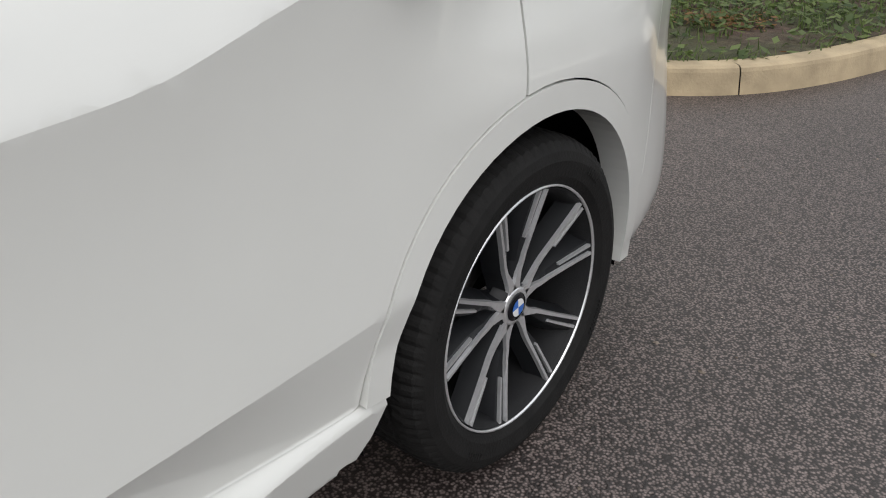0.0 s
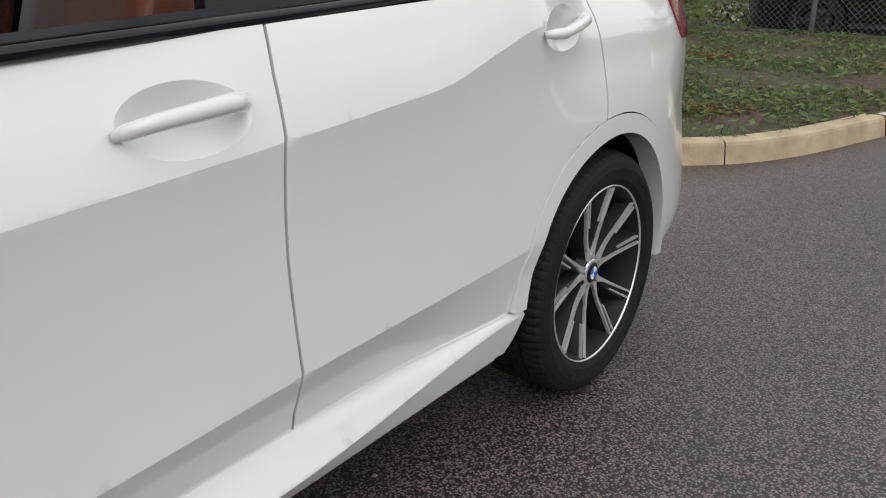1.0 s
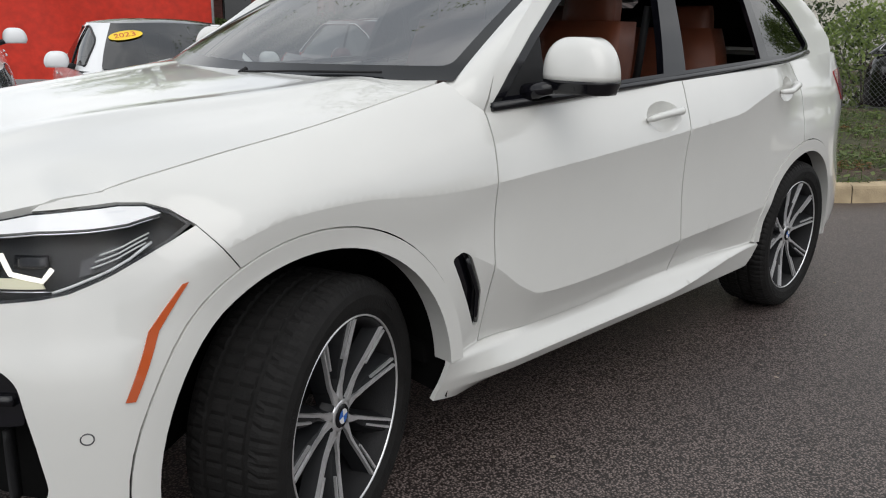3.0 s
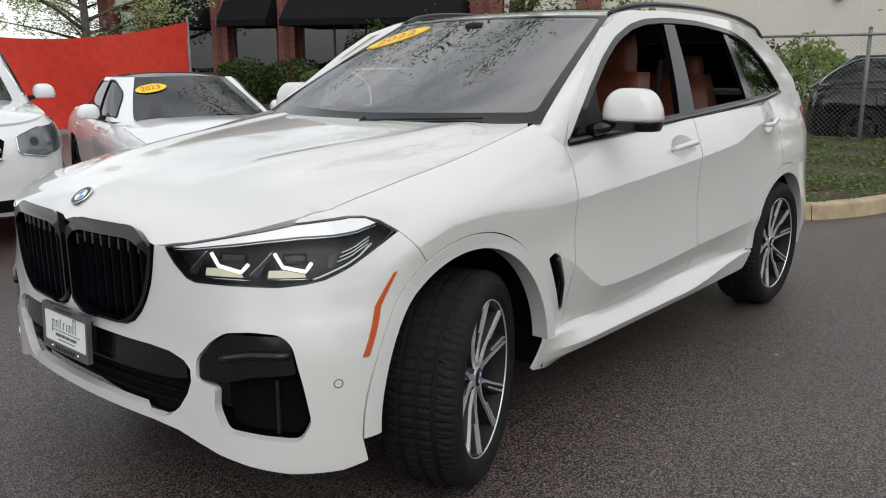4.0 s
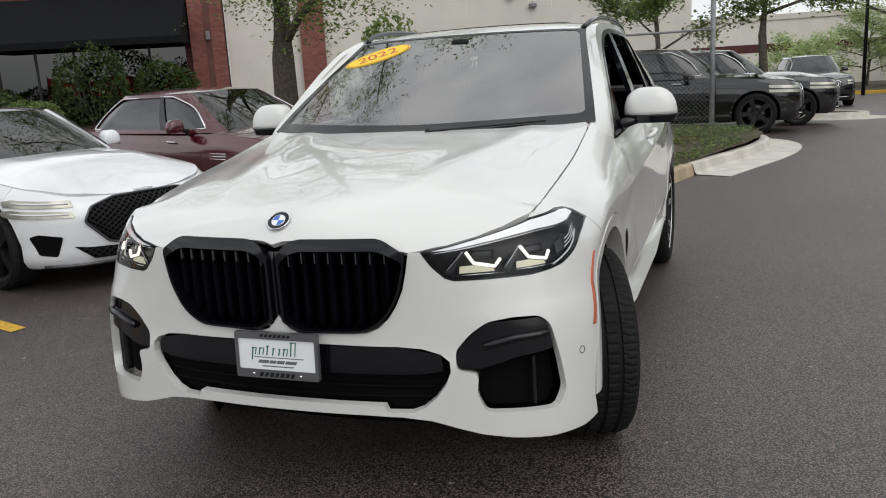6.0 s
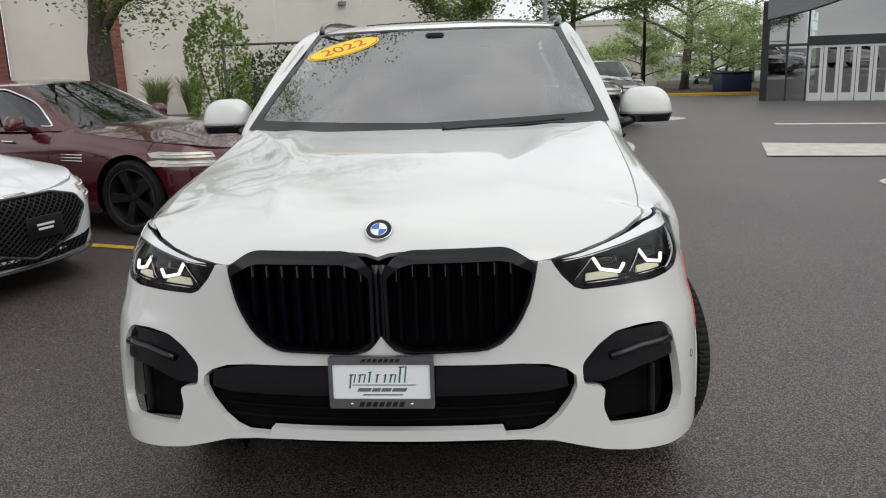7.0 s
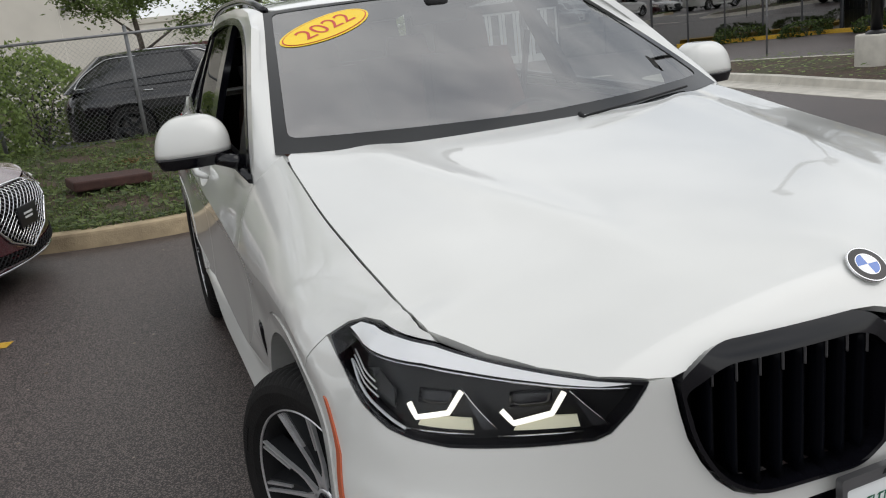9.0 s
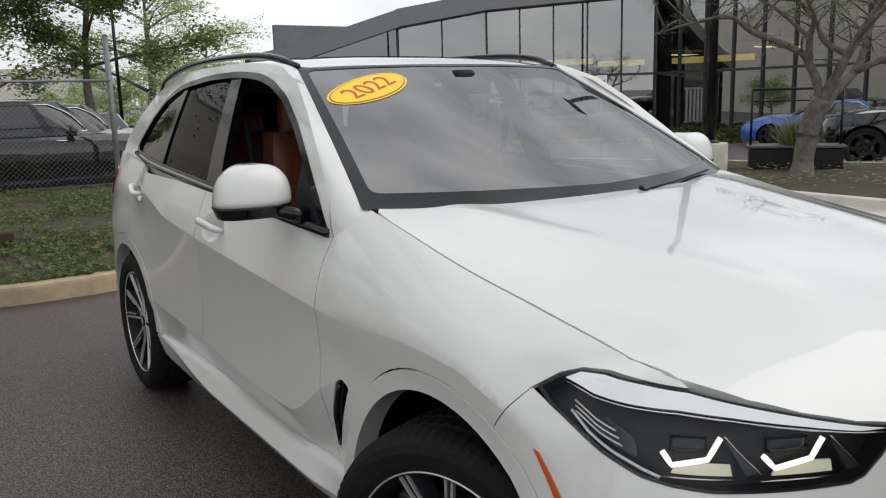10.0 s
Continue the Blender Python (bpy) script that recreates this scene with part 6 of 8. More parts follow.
# ---------------------------------------------------------------- trees and shrubs
def tree(name, label, at, h, spread, leaves, size, bark, leafmat, seed, trunk=0.16, first=0.35, lean=(0.0, 0.0), limbs=9, droop=0.0, tuck=0.0):
    """A tapered trunk with limbs, twigs and many leaves."""
    rng = random.Random(seed)
    t = thing(name, label, "tree", Matrix.Translation((at[0], at[1], ground_z(at[0], at[1]) + (at[2] if len(at) > 2 else 0))))
    pts = [Vector((lean[0] * k / 6 + 0.08 * math.sin(k * 1.3 + seed), lean[1] * k / 6 + 0.06 * math.cos(k * 1.7 + seed), h * 0.82 * k / 6 - (0.15 if k == 0 else 0))) for k in range(7)]
    part("trunk", tube(pts, [trunk * (1.25 if k == 0 else 1) * (1 - k / 7.2) for k in range(7)], 12), bark, t)
    tips = []
    for i in range(limbs):
        k = first + (0.92 - first) * i / max(1, limbs - 1)
        j = k * 6 * 0.999
        base = pts[int(j)].lerp(pts[min(6, int(j) + 1)], j % 1)
        a = i * 2.4 + rng.uniform(-0.4, 0.4)
        reach = spread * (1.1 - 0.55 * k) * rng.uniform(0.75, 1.1) * (1 - tuck + tuck * step01(first, first + 0.28, k))
        rise = h * 0.16 * rng.uniform(0.4, 1.3) - droop * reach * 0.3
        limb = [base + Vector((math.cos(a + 0.25 * s) * reach * s, math.sin(a + 0.25 * s) * reach * s, rise * s * (1.6 - 0.6 * s) - droop * reach * 0.35 * s * s)) for s in (0, 0.3, 0.6, 1.0)]
        r = trunk * (1 - k * 0.7) * 0.5
        wood = [tube(limb, [r, r * 0.7, r * 0.45, r * 0.15], 7)]
        tips += [(limb[1], limb[2]), (limb[2], limb[3])]
        for q in range(4):
            o = limb[1].lerp(limb[3], 0.25 * q + 0.1)
            b = a + rng.uniform(-1.4, 1.4)
            e = o + Vector((math.cos(b), math.sin(b), rng.uniform(-0.1, 0.5) - droop)) * reach * rng.uniform(0.25, 0.45)
            wood.append(tube([o, o.lerp(e, 0.5) + Vector((0, 0, 0.05)), e], [r * 0.3, r * 0.2, r * 0.07], 5))
            tips += [(o, e)] * 2
        part("limb", join(*wood), bark, t)
    verts, faces = [], []
    for _ in range(leaves // 6):
        a, b = rng.choice(tips)
        c = a.lerp(b, rng.uniform(0.15, 1.1)) + Vector((rng.gauss(0, 0.06), rng.gauss(0, 0.06), rng.gauss(0, 0.05))) * spread
        for _ in range(6):
            leaf(verts, faces, rng, c + Vector((rng.gauss(0, 1), rng.gauss(0, 1), rng.gauss(0, 0.6))) * size * 2.4, size * rng.uniform(0.6, 1.2), 0.35)
    part("crown", (verts, faces), leafmat, t, "loose leafy crown", smooth=False)
    return t


def leaning_tree(at, turn):
    """A short leaning trunk that forks low into crooked limbs with fine twigs."""
    rng = random.Random(21)
    t = thing("leaning_tree", "grey leaning tree with crooked spreading limbs and few small leaves", "tree", pose(at[0], at[1], at[2], 0, 0, turn))
    part("trunk", tube(smooth_pts([(-0.03, 0, -0.2), (0.0, 0, 0.05), (0.05, 0.02, 0.5), (0.12, 0.02, 0.88), (0.26, 0.0, 1.22)]), 0.155, 14), BARKGREY, t)
    part("root_flare", tube([(-0.03, 0, -0.2), (0.0, 0, 0.02), (0.03, 0.01, 0.3)], [0.27, 0.20, 0.150], 14), BARKGREY, t)
    runs = (
        (0.086, ((0.12, 0.00, 0.85), (0.20, 0.00, 1.34), (0.07, 0.10, 1.78), (-0.12, 0.10, 1.98), (-0.79, 0.25, 2.30), (-1.10, 0.30, 2.52), (-1.70, 0.40, 2.45), (-2.24, 0.50, 2.30))),
        (0.061, ((0.07, 0.10, 1.83), (0.02, 0.00, 2.18), (-0.02, -0.20, 2.45), (-0.25, -0.40, 2.76), (-0.49, -0.60, 3.43))),
        (0.094, ((0.18, 0.00, 1.05), (0.40, -0.10, 1.56), (0.53, -0.20, 1.92), (0.80, -0.20, 2.39), (0.99, -0.30, 2.79), (1.14, -0.50, 3.56))),
        (0.057, ((0.52, -0.20, 1.89), (0.30, 0.10, 2.10), (0.21, 0.30, 2.45), (-0.02, 0.50, 2.83), (-0.09, 0.90, 3.47))),
        (0.094, ((0.16, 0.00, 0.94), (0.53, 0.20, 1.32), (1.01, 0.50, 1.69), (1.32, 0.80, 2.27), (1.59, 1.00, 2.90), (1.69, 1.30, 3.56))),
        (0.061, ((0.94, 0.45, 1.64), (1.51, 0.30, 1.89), (2.14, 0.10, 2.12), (2.76, 0.00, 2.58))),
        (0.045, ((0.64, -0.20, 2.14), (0.98, -0.60, 2.67), (1.51, -1.00, 3.21), (1.92, -1.40, 3.56))),
        (0.037, ((0.09, 0.10, 2.14), (-0.36, 0.50, 2.67), (-0.98, 1.00, 3.12), (-1.51, 1.40, 3.47))),
    )
    verts, faces = [], []
    for r, pts in runs:
        line = smooth_pts([Vector(p) for p in pts])
        n = len(line)
        wood = [tube(line, [r * (1 - 0.85 * i / (n - 1)) * (1 + 0.07 * math.sin(i * 1.7)) for i in range(n)], 9)]
        for _ in range(16):
            i = rng.randrange(n // 3, n)
            o, a = Vector(line[i]), rng.uniform(0, 6.283)
            m = o + Vector((math.cos(a), math.sin(a), rng.uniform(0.1, 1.2))) * rng.uniform(0.2, 0.5)
            e = m + Vector((math.cos(a + 0.5), math.sin(a + 0.5), rng.uniform(-0.7, 0.8))) * rng.uniform(0.2, 0.5)
            q = max(0.006, r * 0.22)
            wood.append(tube(smooth_pts([o, m, e], 3), [q * (1 - 0.12 * j) for j in range(7)], 5))
            for _ in range(3):
                b = m.lerp(e, rng.random())
                c = b + Vector((rng.gauss(0, 0.22), rng.gauss(0, 0.22), rng.gauss(-0.02, 0.2)))
                wood.append(tube([b, c], [0.005, 0.002], 4))
                for _ in range(13):
                    leaf(verts, faces, rng, b.lerp(c, rng.uniform(0.2, 1.3)) + Vector((rng.gauss(0, 0.05), rng.gauss(0, 0.05), rng.gauss(0, 0.05))), rng.uniform(0.012, 0.026), 0.35)
        part("limb", join(*wood), BARKGREY, t)
    part("crown", (verts, faces), LEAF, t, "sparse small olive leaves", smooth=False)


def shrub(name, label, at, rx, ry, h, leaves, size, leafmat, seed, squared=0.0):
    rng = random.Random(seed)
    t = thing(name, label, "shrub", Matrix.Translation((at[0], at[1], ground_z(at[0], at[1]) + (at[2] if len(at) > 2 else 0))))
    stems = [tube([(0, 0, -0.05), (rng.uniform(-0.5, 0.5) * rx, rng.uniform(-0.5, 0.5) * ry, h * 0.6)], [0.025, 0.008], 5) for _ in range(6)]
    for one in stems:
        part("stem", one, BARK, t)
    verts, faces = [], []
    for _ in range(leaves):
        u, v = rng.uniform(0, 6.283), rng.uniform(-0.15, 1)
        k = rng.uniform(0.55, 1.0) ** 0.4
        p = (1 - max(v, 0) ** (2 + 6 * squared)) ** 0.5
        lump = 1 + 0.22 * noise.noise((math.cos(u) * 1.7 + seed, math.sin(u) * 1.7, v * 2))
        leaf(verts, faces, rng, Vector((math.cos(u) * rx * p * k * lump, math.sin(u) * ry * p * k * lump, (v * 0.95 + 0.05) * h * lump)), size * rng.uniform(0.6, 1.3))
    part("foliage", (verts, faces), leafmat, t, smooth=False)
    return t


tree("honey_locust_tree", "large locust tree with a dark furrowed trunk and feathery leaves", (-6.9, 9.7, 0.1), 13.0, 7.0, 44000, 0.048, BARK, LEAF, 3, 0.25, 0.19, (0.35, 0.1), 27, 0.42, 0.76)
tree("honey_locust_tree", "slender locust tree with light green leaves behind the parked cars", (2.1, 18.6, 0.1), 7.4, 3.1, 19000, 0.07, BARK, LEAF, 8, 0.14, 0.42, (0.2, 0.2), 10)
tree("honey_locust_tree", "slender young tree with fresh green leaves", (-0.6, 18.2, 0.1), 6.8, 2.8, 17000, 0.065, BARK, LEAF, 12, 0.09, 0.3, (0.1, 0.0), 10)
leaning_tree((9.80, 4.43, 0.10), -33.8)
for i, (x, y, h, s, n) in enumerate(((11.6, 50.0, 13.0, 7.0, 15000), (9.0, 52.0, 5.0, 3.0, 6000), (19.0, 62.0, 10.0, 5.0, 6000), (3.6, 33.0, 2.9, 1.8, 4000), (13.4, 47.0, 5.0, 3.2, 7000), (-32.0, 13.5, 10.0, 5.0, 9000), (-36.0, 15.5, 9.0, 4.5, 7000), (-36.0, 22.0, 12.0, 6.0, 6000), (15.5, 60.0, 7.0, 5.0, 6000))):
    tree("broadleaf_tree", "tall spreading broadleaf tree across the lot", (x, y), h, s, n, 0.105 if y > 40 else 0.09, BARKGREY, LEAFHAZE, 30 + i, 0.3 * h / 12, 0.25, (0.3, 0.2), 14)
shrub("vine", "climbing vine over the corner of the fence", (-5.3, 11.15, 0.1), 0.65, 0.45, 2.5, 3600, 0.05, LEAFLIGHT, 2, 0.7)
shrub("vine", "loose vine and weeds on the fence", (-3.6, 11.2, 0.1), 1.0, 0.3, 1.2, 2600, 0.045, LEAF, 5, 0.3)
shrub("bush", "light green bush behind the fence", (-2.8, 14.6), 1.3, 0.9, 1.9, 4000, 0.06, LEAFLIGHT, 6)
shrub("hedge", "tall clipped hedge behind the fence", (-4.6, 15.6), 2.2, 0.7, 1.9, 5200, 0.06, LEAFDARK, 7, 0.8)
solid("far_trees", (lambda vf: vf)((lambda rng: (lambda v, f: ([leaf(v, f, rng, Vector((rng.uniform(-40, 120), 95 + rng.uniform(-6, 6), ground_z(60, 60) + 9 * rng.random() ** 1.4 * (0.7 + 0.4 * noise.noise((_ * 0.0005, 1, 2))))), 0.55) for _ in range(5000)], (v, f))[1])([], []))(random.Random(77))), LEAFHAZE, "pale line of far trees", "trees", kind="stuff")


# ---------------------------------------------------------------- parked cars
class Car:
    """Surfaces of a parked car from a few sizes; its nose points to -y, its left is +x."""

    def __init__(self, half, base, front, rear, roof, belt_z, nose_z, cowl_y, deck=0.0, tail_z=0.95, roof_y=(-0.15, 1.3), square=0.0, bottom=0.19):
        self.half, self.base, self.roof, self.belt_z, self.nose_z, self.cowl_y, self.bottom = half, base, roof, belt_z, nose_z, cowl_y, bottom
        f, r, w = -base / 2 - front, base / 2 + rear, half
        self.f, self.r, self.deck, self.tail_z = f, r, deck, tail_z
        self.plan = Plan([(0, f), (0.40 * w, f + 0.03 - 0.01 * square), (0.70 * w, f + 0.13 - 0.05 * square), (0.90 * w, f + 0.34 - 0.10 * square), (0.975 * w, f + 0.62), (w * 0.995, -0.9), (w, 0), (w, 0.9), (0.985 * w, r - 0.6), (0.90 * w, r - 0.25), (0.68 * w, r - 0.06), (0.3 * w, r - 0.01), (0, r)])
        yw, yr = cowl_y, r - deck
        y1, y2 = roof_y
        # deck > 0: saloon with a boot lid
        b = [(0, yw), (0.52 * w, yw + 0.06), (0.86 * w, yw + 0.36), (0.92 * w, 0.3), (0.88 * w, yr - 0.45), (0.62 * w, yr - 0.06), (0, yr)]
        t = [(0, y1), (0.40 * w, y1 + 0.03), (0.63 * w, y1 + 0.20), (0.68 * w, 0.5), (0.63 * w, y2 - 0.22), (0.44 * w, y2 - 0.03), (0, y2)]
        self.bl, self.tl = [self.loop(q) for q in (b, t)]
        self.roof_poly = [(p.x, p.y) for p in smooth_line([(-t[1][0], t[1][1])] + t + [(-t[5][0], t[5][1])], 5)[5:-5]]

    @staticmethod
    def loop(pts):
        line = smooth_line([(-pts[1][0], pts[1][1])] + pts + [(-pts[-2][0], pts[-2][1])], 16)[16:-16]
        return np.array([p.x for p in line]), np.array([p.y for p in line]), np.linspace(0, 6, len(line))

    def top(self, y):
        """Height of the body's upper edge along the side."""
        return lin([(self.f, self.nose_z), (self.f + 0.3, self.nose_z + 0.08), (self.cowl_y, self.belt_z - 0.01), (0.0, self.belt_z), (self.r - 0.6, self.belt_z + 0.03), (self.r, self.tail_z)], y)

    def body(self, u, z):
        x, y, nx, ny = self.plan.at(u)
        zt = self.top(y)
        k = (z - self.bottom) / (zt - self.bottom)
        o = lin([(-0.2, 0.20), (0.0, 0.07), (0.06, 0.025), (0.14, 0.006), (0.30, 0.012), (0.42, 0.0), (0.62, 0.004), (0.70, 0.0), (0.82, 0.022), (0.92, 0.055), (1.0, 0.105), (1.1, 0.2)], k)
        return x - nx * o, y - ny * o, z

    def hood(self, x, y):
        k = min(abs(x) / (self.half * 0.90), 1.2)
        mid = spline([(self.f - 0.1, self.nose_z - 0.10), (self.f + 0.10, self.nose_z + 0.0), (self.f + 0.3, self.nose_z + 0.085), ((self.f + self.cowl_y) / 2, self.belt_z + 0.01), (self.cowl_y, self.belt_z + 0.055), (self.cowl_y + 0.5, self.belt_z + 0.07)], y)
        edge = self.top(y) - 0.004
        r = 0.008 * math.exp(-(((abs(x) - 0.5 * self.half) / 0.08) ** 2))
        return x, y, mid + (edge - mid) * k**2.4 + r

    def boot(self, x, y):
        k = min(abs(x) / (self.half * 0.90), 1.2)
        edge = self.top(y) - 0.004
        return x, y, edge + 0.055 * (1 - k**2.2) * (1 if y < self.r - 0.12 else (self.r - y) / 0.12)

    def house(self, s, h):
        a, sg = abs(s), -1.0 if s < 0 else 1.0
        b = np.interp(a, self.bl[2], self.bl[0]), np.interp(a, self.bl[2], self.bl[1])
        t = np.interp(a, self.tl[2], self.tl[0]), np.interp(a, self.tl[2], self.tl[1])
        zb = self.belt_z + 0.02 if a > 1.5 else self.belt_z + 0.05 - 0.02 * (a / 1.5)
        zt = self.roof - 0.035 - 0.012 * min(a, 6 - a, 1.5)
        g = 0.06 * 4 * h * (1 - h) * 0.5
        x, y = b[0] + (t[0] - b[0]) * h, b[1] + (t[1] - b[1]) * h
        return sg * x * (1 + g * 0.9), y + (-g if a < 1.2 else 0), zb + (zt - zb) * h

    def roof_at(self, x, y):
        y0, y1 = self.tl[1].min(), self.tl[1].max()
        q = (y - (y0 + y1) / 2) / ((y1 - y0) / 2)
        return x, y, self.roof - 0.045 * abs(q) ** 3 - 0.05 * (abs(x) / (0.68 * self.half)) ** 2.5


def parked_car(name, label, at, car, colour, kind, wheel_r=0.345, rim=0.25, detail=0.07, chrome=True, style="five", roof_mat=None, dark_wheels=True, group="parked cars"):
    c = thing(name, label, "car", at, group)
    P, half = car.plan, car.half
    ya = (-car.base / 2, car.base / 2)
    ra = wheel_r + 0.055
    zc = wheel_r
    uy = P.u_of_y

    def two(nm, geo, mt, lab="", parent=c):
        a = part(nm, geo, mt, parent, lab)
        part(nm, mirrored(geo), mt, parent, lab)
        return a

    def top_pts(y0, y1, n=8):
        return [(uy(y), car.top(y) - 0.002) for y in np.linspace(y0, y1, n)]

    def aarc(yc, a0, a1, n=10):
        return [(uy(y), z) for y, z in arc(ra, a0, a1, yc, n, zc)]

    b = car.bottom
    y_door = car.cowl_y + 0.32
    y_b = 0.22
    y_rd = car.base / 2 - 0.22
    g = 0.004
    nose_u = uy(ya[0] - ra - 0.02)
    # front fascia, wings, doors, quarters
    fascia = [(0.0, b + 0.03), (nose_u * 0.6, b + 0.01), (uy(ya[0] - ra), b), ] + aarc(ya[0], 200, 130, 8) + [(uy(ya[0] - 0.22), car.top(ya[0] - 0.22) - 0.10)]
    tops = [(u, car.top(P.at(u)[1]) - 0.002) for u in np.linspace(uy(ya[0] - 0.26), 0.0, 12)]
    geo = panel(fascia + tops, car.body, detail, (), 0.015)
    two("front_fascia", geo, colour)
    wing = aarc(ya[0], 128, -20, 14) + [(uy(ya[0] + ra + 0.03), b), (uy(y_door) - g, b), (uy(y_door) - g, car.top(y_door) - 0.002)] + top_pts(y_door - 0.02, ya[0] - 0.25, 8) + [(uy(ya[0] - 0.215), car.top(ya[0] - 0.22) - 0.10)]
    two("wing", panel(wing, car.body, detail, (), 0.015), colour)
    d1 = [(uy(y_door), b + 0.03), (uy(y_b) - g, b + 0.03)] + [(uy(y_b) - g, car.top(y_b) - 0.002)] + top_pts(y_b - 0.02, y_door, 5)
    da = two("front_door", panel(d1, car.body, detail, (), 0.015), colour)
    d2 = [(uy(y_b), b + 0.03), (uy(ya[1] - ra - 0.05), b + 0.03)] + aarc(ya[1], 185, 118, 6) + [(uy(y_rd + 0.06), car.top(y_rd) - 0.002)] + top_pts(y_rd, y_b, 5)
    two("rear_door", panel(d2, car.body, detail, (), 0.015), colour)
    qp = aarc(ya[1], 116, -15, 12) + [(uy(ya[1] + ra), b), (float(P.u[-1]) * 0.999, b + 0.03), (float(P.u[-1]) * 0.999, car.tail_z - 0.002)] + [(u, car.top(P.at(u)[1]) - 0.002) for u in np.linspace(float(P.u[-1]) * 0.98, uy(y_rd + 0.07), 10)]
    two("quarter_panel", panel(qp, car.body, detail, (), 0.015), colour)
    two("sill", panel([(uy(ya[0] + ra + 0.02), b - 0.01), (uy(ya[1] - ra - 0.02), b - 0.01), (uy(ya[1] - ra - 0.04), b + 0.024), (uy(ya[0] + ra + 0.04), b + 0.024)], car.body, detail, (), 0.03), colour if kind != "suv" else MATTBLACK)
    for yc in ya:
        lin_geo = lathe([(half * 0.60, ra + 0.02), (half * 0.93, ra + 0.005)], 32)
        two("wheel_liner", ([(v[0], v[1] + yc, v[2] + zc) for v in lin_geo[0]], [f for f in lin_geo[1] if sum(lin_geo[0][i][2] for i in f) > -0.4]), VOIDBLACK)
    part("underbody", box(-half * 0.62, car.f + 0.25, b - 0.02, half * 0.62, car.r - 0.25, min(car.belt_z - 0.12, car.nose_z + 0.02)), VOIDBLACK, c, smooth=False)
    for y0, y1 in ((ya[0] + ra + 0.02, ya[1] - ra - 0.02),):
        part("floor", box(-half * 0.92, y0, b, half * 0.92, y1, b + 0.06), VOIDBLACK, c, smooth=False)
    # hood and boot
    hp = []
    for u in np.linspace(uy(car.cowl_y + 0.26), 0.0, 26):
        p = car.body(u, car.top(P.at(u)[1]) - 0.001)
        hp.append((max(p[0] - 0.003, 0.0), p[1]))
    back = [(0.0, car.cowl_y - 0.06), (0.5 * half, car.cowl_y), (0.80 * half, car.cowl_y + 0.22)]
    hood_poly = hp + [(-x, y) for x, y in reversed(hp[:-1])] + [(-x, y) for x, y in reversed(back[1:])] + back
    part("hood", panel(hood_poly, car.hood, detail, (), 0.075), colour, c)
    if car.deck > 0.1:
        bp = []
        for u in np.linspace(uy(car.r - car.deck - 0.5), float(P.u[-1]) * 0.999, 18):
            p = car.body(u, car.top(P.at(u)[1]) - 0.001)
            bp.append((max(p[0] - 0.003, 0), p[1]))
        part("boot_lid", panel(bp + [(-x, y) for x, y in reversed(bp[:-1])] + [(-0.6 * half, car.r - car.deck - 0.3), (0.6 * half, car.r - car.deck - 0.3)], car.boot, detail, (), 0.01), colour, c)
    # glasshouse
    part("windscreen", panel([(-1.5, 0.0), (1.5, 0.0), (1.38, 1.0), (-1.38, 1.0)], car.house, 0.16, (), 0, -0.004), GLASS_TINT, c, "dark reflecting windscreen")
    part("rear_window", panel([(-6, 0.02), (-4.75, 0.02), (-4.85, 0.98), (-6, 0.98)], car.house, 0.16, (), 0, -0.004), GLASS_DARK, c)
    part("rear_window", mirrored(panel([(-6, 0.02), (-4.75, 0.02), (-4.85, 0.98), (-6, 0.98)], car.house, 0.16, (), 0, -0.004)), GLASS_DARK, c)
    frame = [(1.5, -0.04), (4.75, -0.04), (4.85, 1.0), (1.38, 1.0)]
    glass_edge = rounded([(1.93, 0.06), (4.25, 0.06), (4.42, 0.40), (4.05, 0.90), (2.2, 0.92), (1.70, 0.62)], [0.05, 0.05, 0.25, 0.2, 0.2, 0.2])
    two("cabin_frame", panel(frame, car.house, 0.10, [glass_edge], 0.02), colour)
    two("side_glass", panel(glass_edge, car.house, 0.12, (), 0, -0.012), GLASS_DARK if kind == "suv" else GLASS_TINT, "dark side window")
    two("window_trim", surf_tube(car.house, glass_edge + glass_edge[:1], 0.010, 0.004, 6, 1), CHROME if chrome else SATINBLACK, "bright window trim" if chrome else "")
    two("door_pillar", panel([(2.78, 0.05), (2.92, 0.05), (2.90, 0.93), (2.76, 0.93)], car.house, 0.1, (), 0.01, 0.002), GLOSSBLACK)
    part("roof", panel(car.roof_poly + [(-x, y) for x, y in reversed(car.roof_poly[1:-1])], car.roof_at, 0.14, (), 0.012), roof_mat or colour, c)
    # inside: seats and dash as dark forms
    for x, y in ((-0.36, 0.2), (0.36, 0.2), (-0.36, 1.0), (0.36, 1.0)):
        part("seat", moved(seat_shell(0.48, 0.62, 0.15, 0.18), Matrix.Translation((x, y, 0.62))), DASHBLACK, c)
    part("dashboard", box(-half * 0.78, car.cowl_y + 0.18, 0.6, half * 0.78, car.cowl_y + 0.55, car.belt_z - 0.02, 0.05), DASHBLACK, c)
    # mirrors, handles
    for s in (1, -1):
        f = (lambda q: q) if s > 0 else mirrored
        my, mz = car.cowl_y + 0.62, car.belt_z + 0.075
        mm = part("side_mirror", f(moved(mirror_shell(1.198, 1.366, 0.0), Matrix.Translation((half + 0.06, my, mz + 0.02)) @ Matrix.Diagonal((0.85, 0.85, 0.85, 1)) @ Matrix.Translation((-1.05, 0.585, -1.28)))), colour, c)
        part("mirror_foot", f(tube([(half * 0.90, my, mz - 0.05), (half + 0.02, my, mz - 0.02)], [0.03, 0.02], 8)), SATINBLACK, mm)
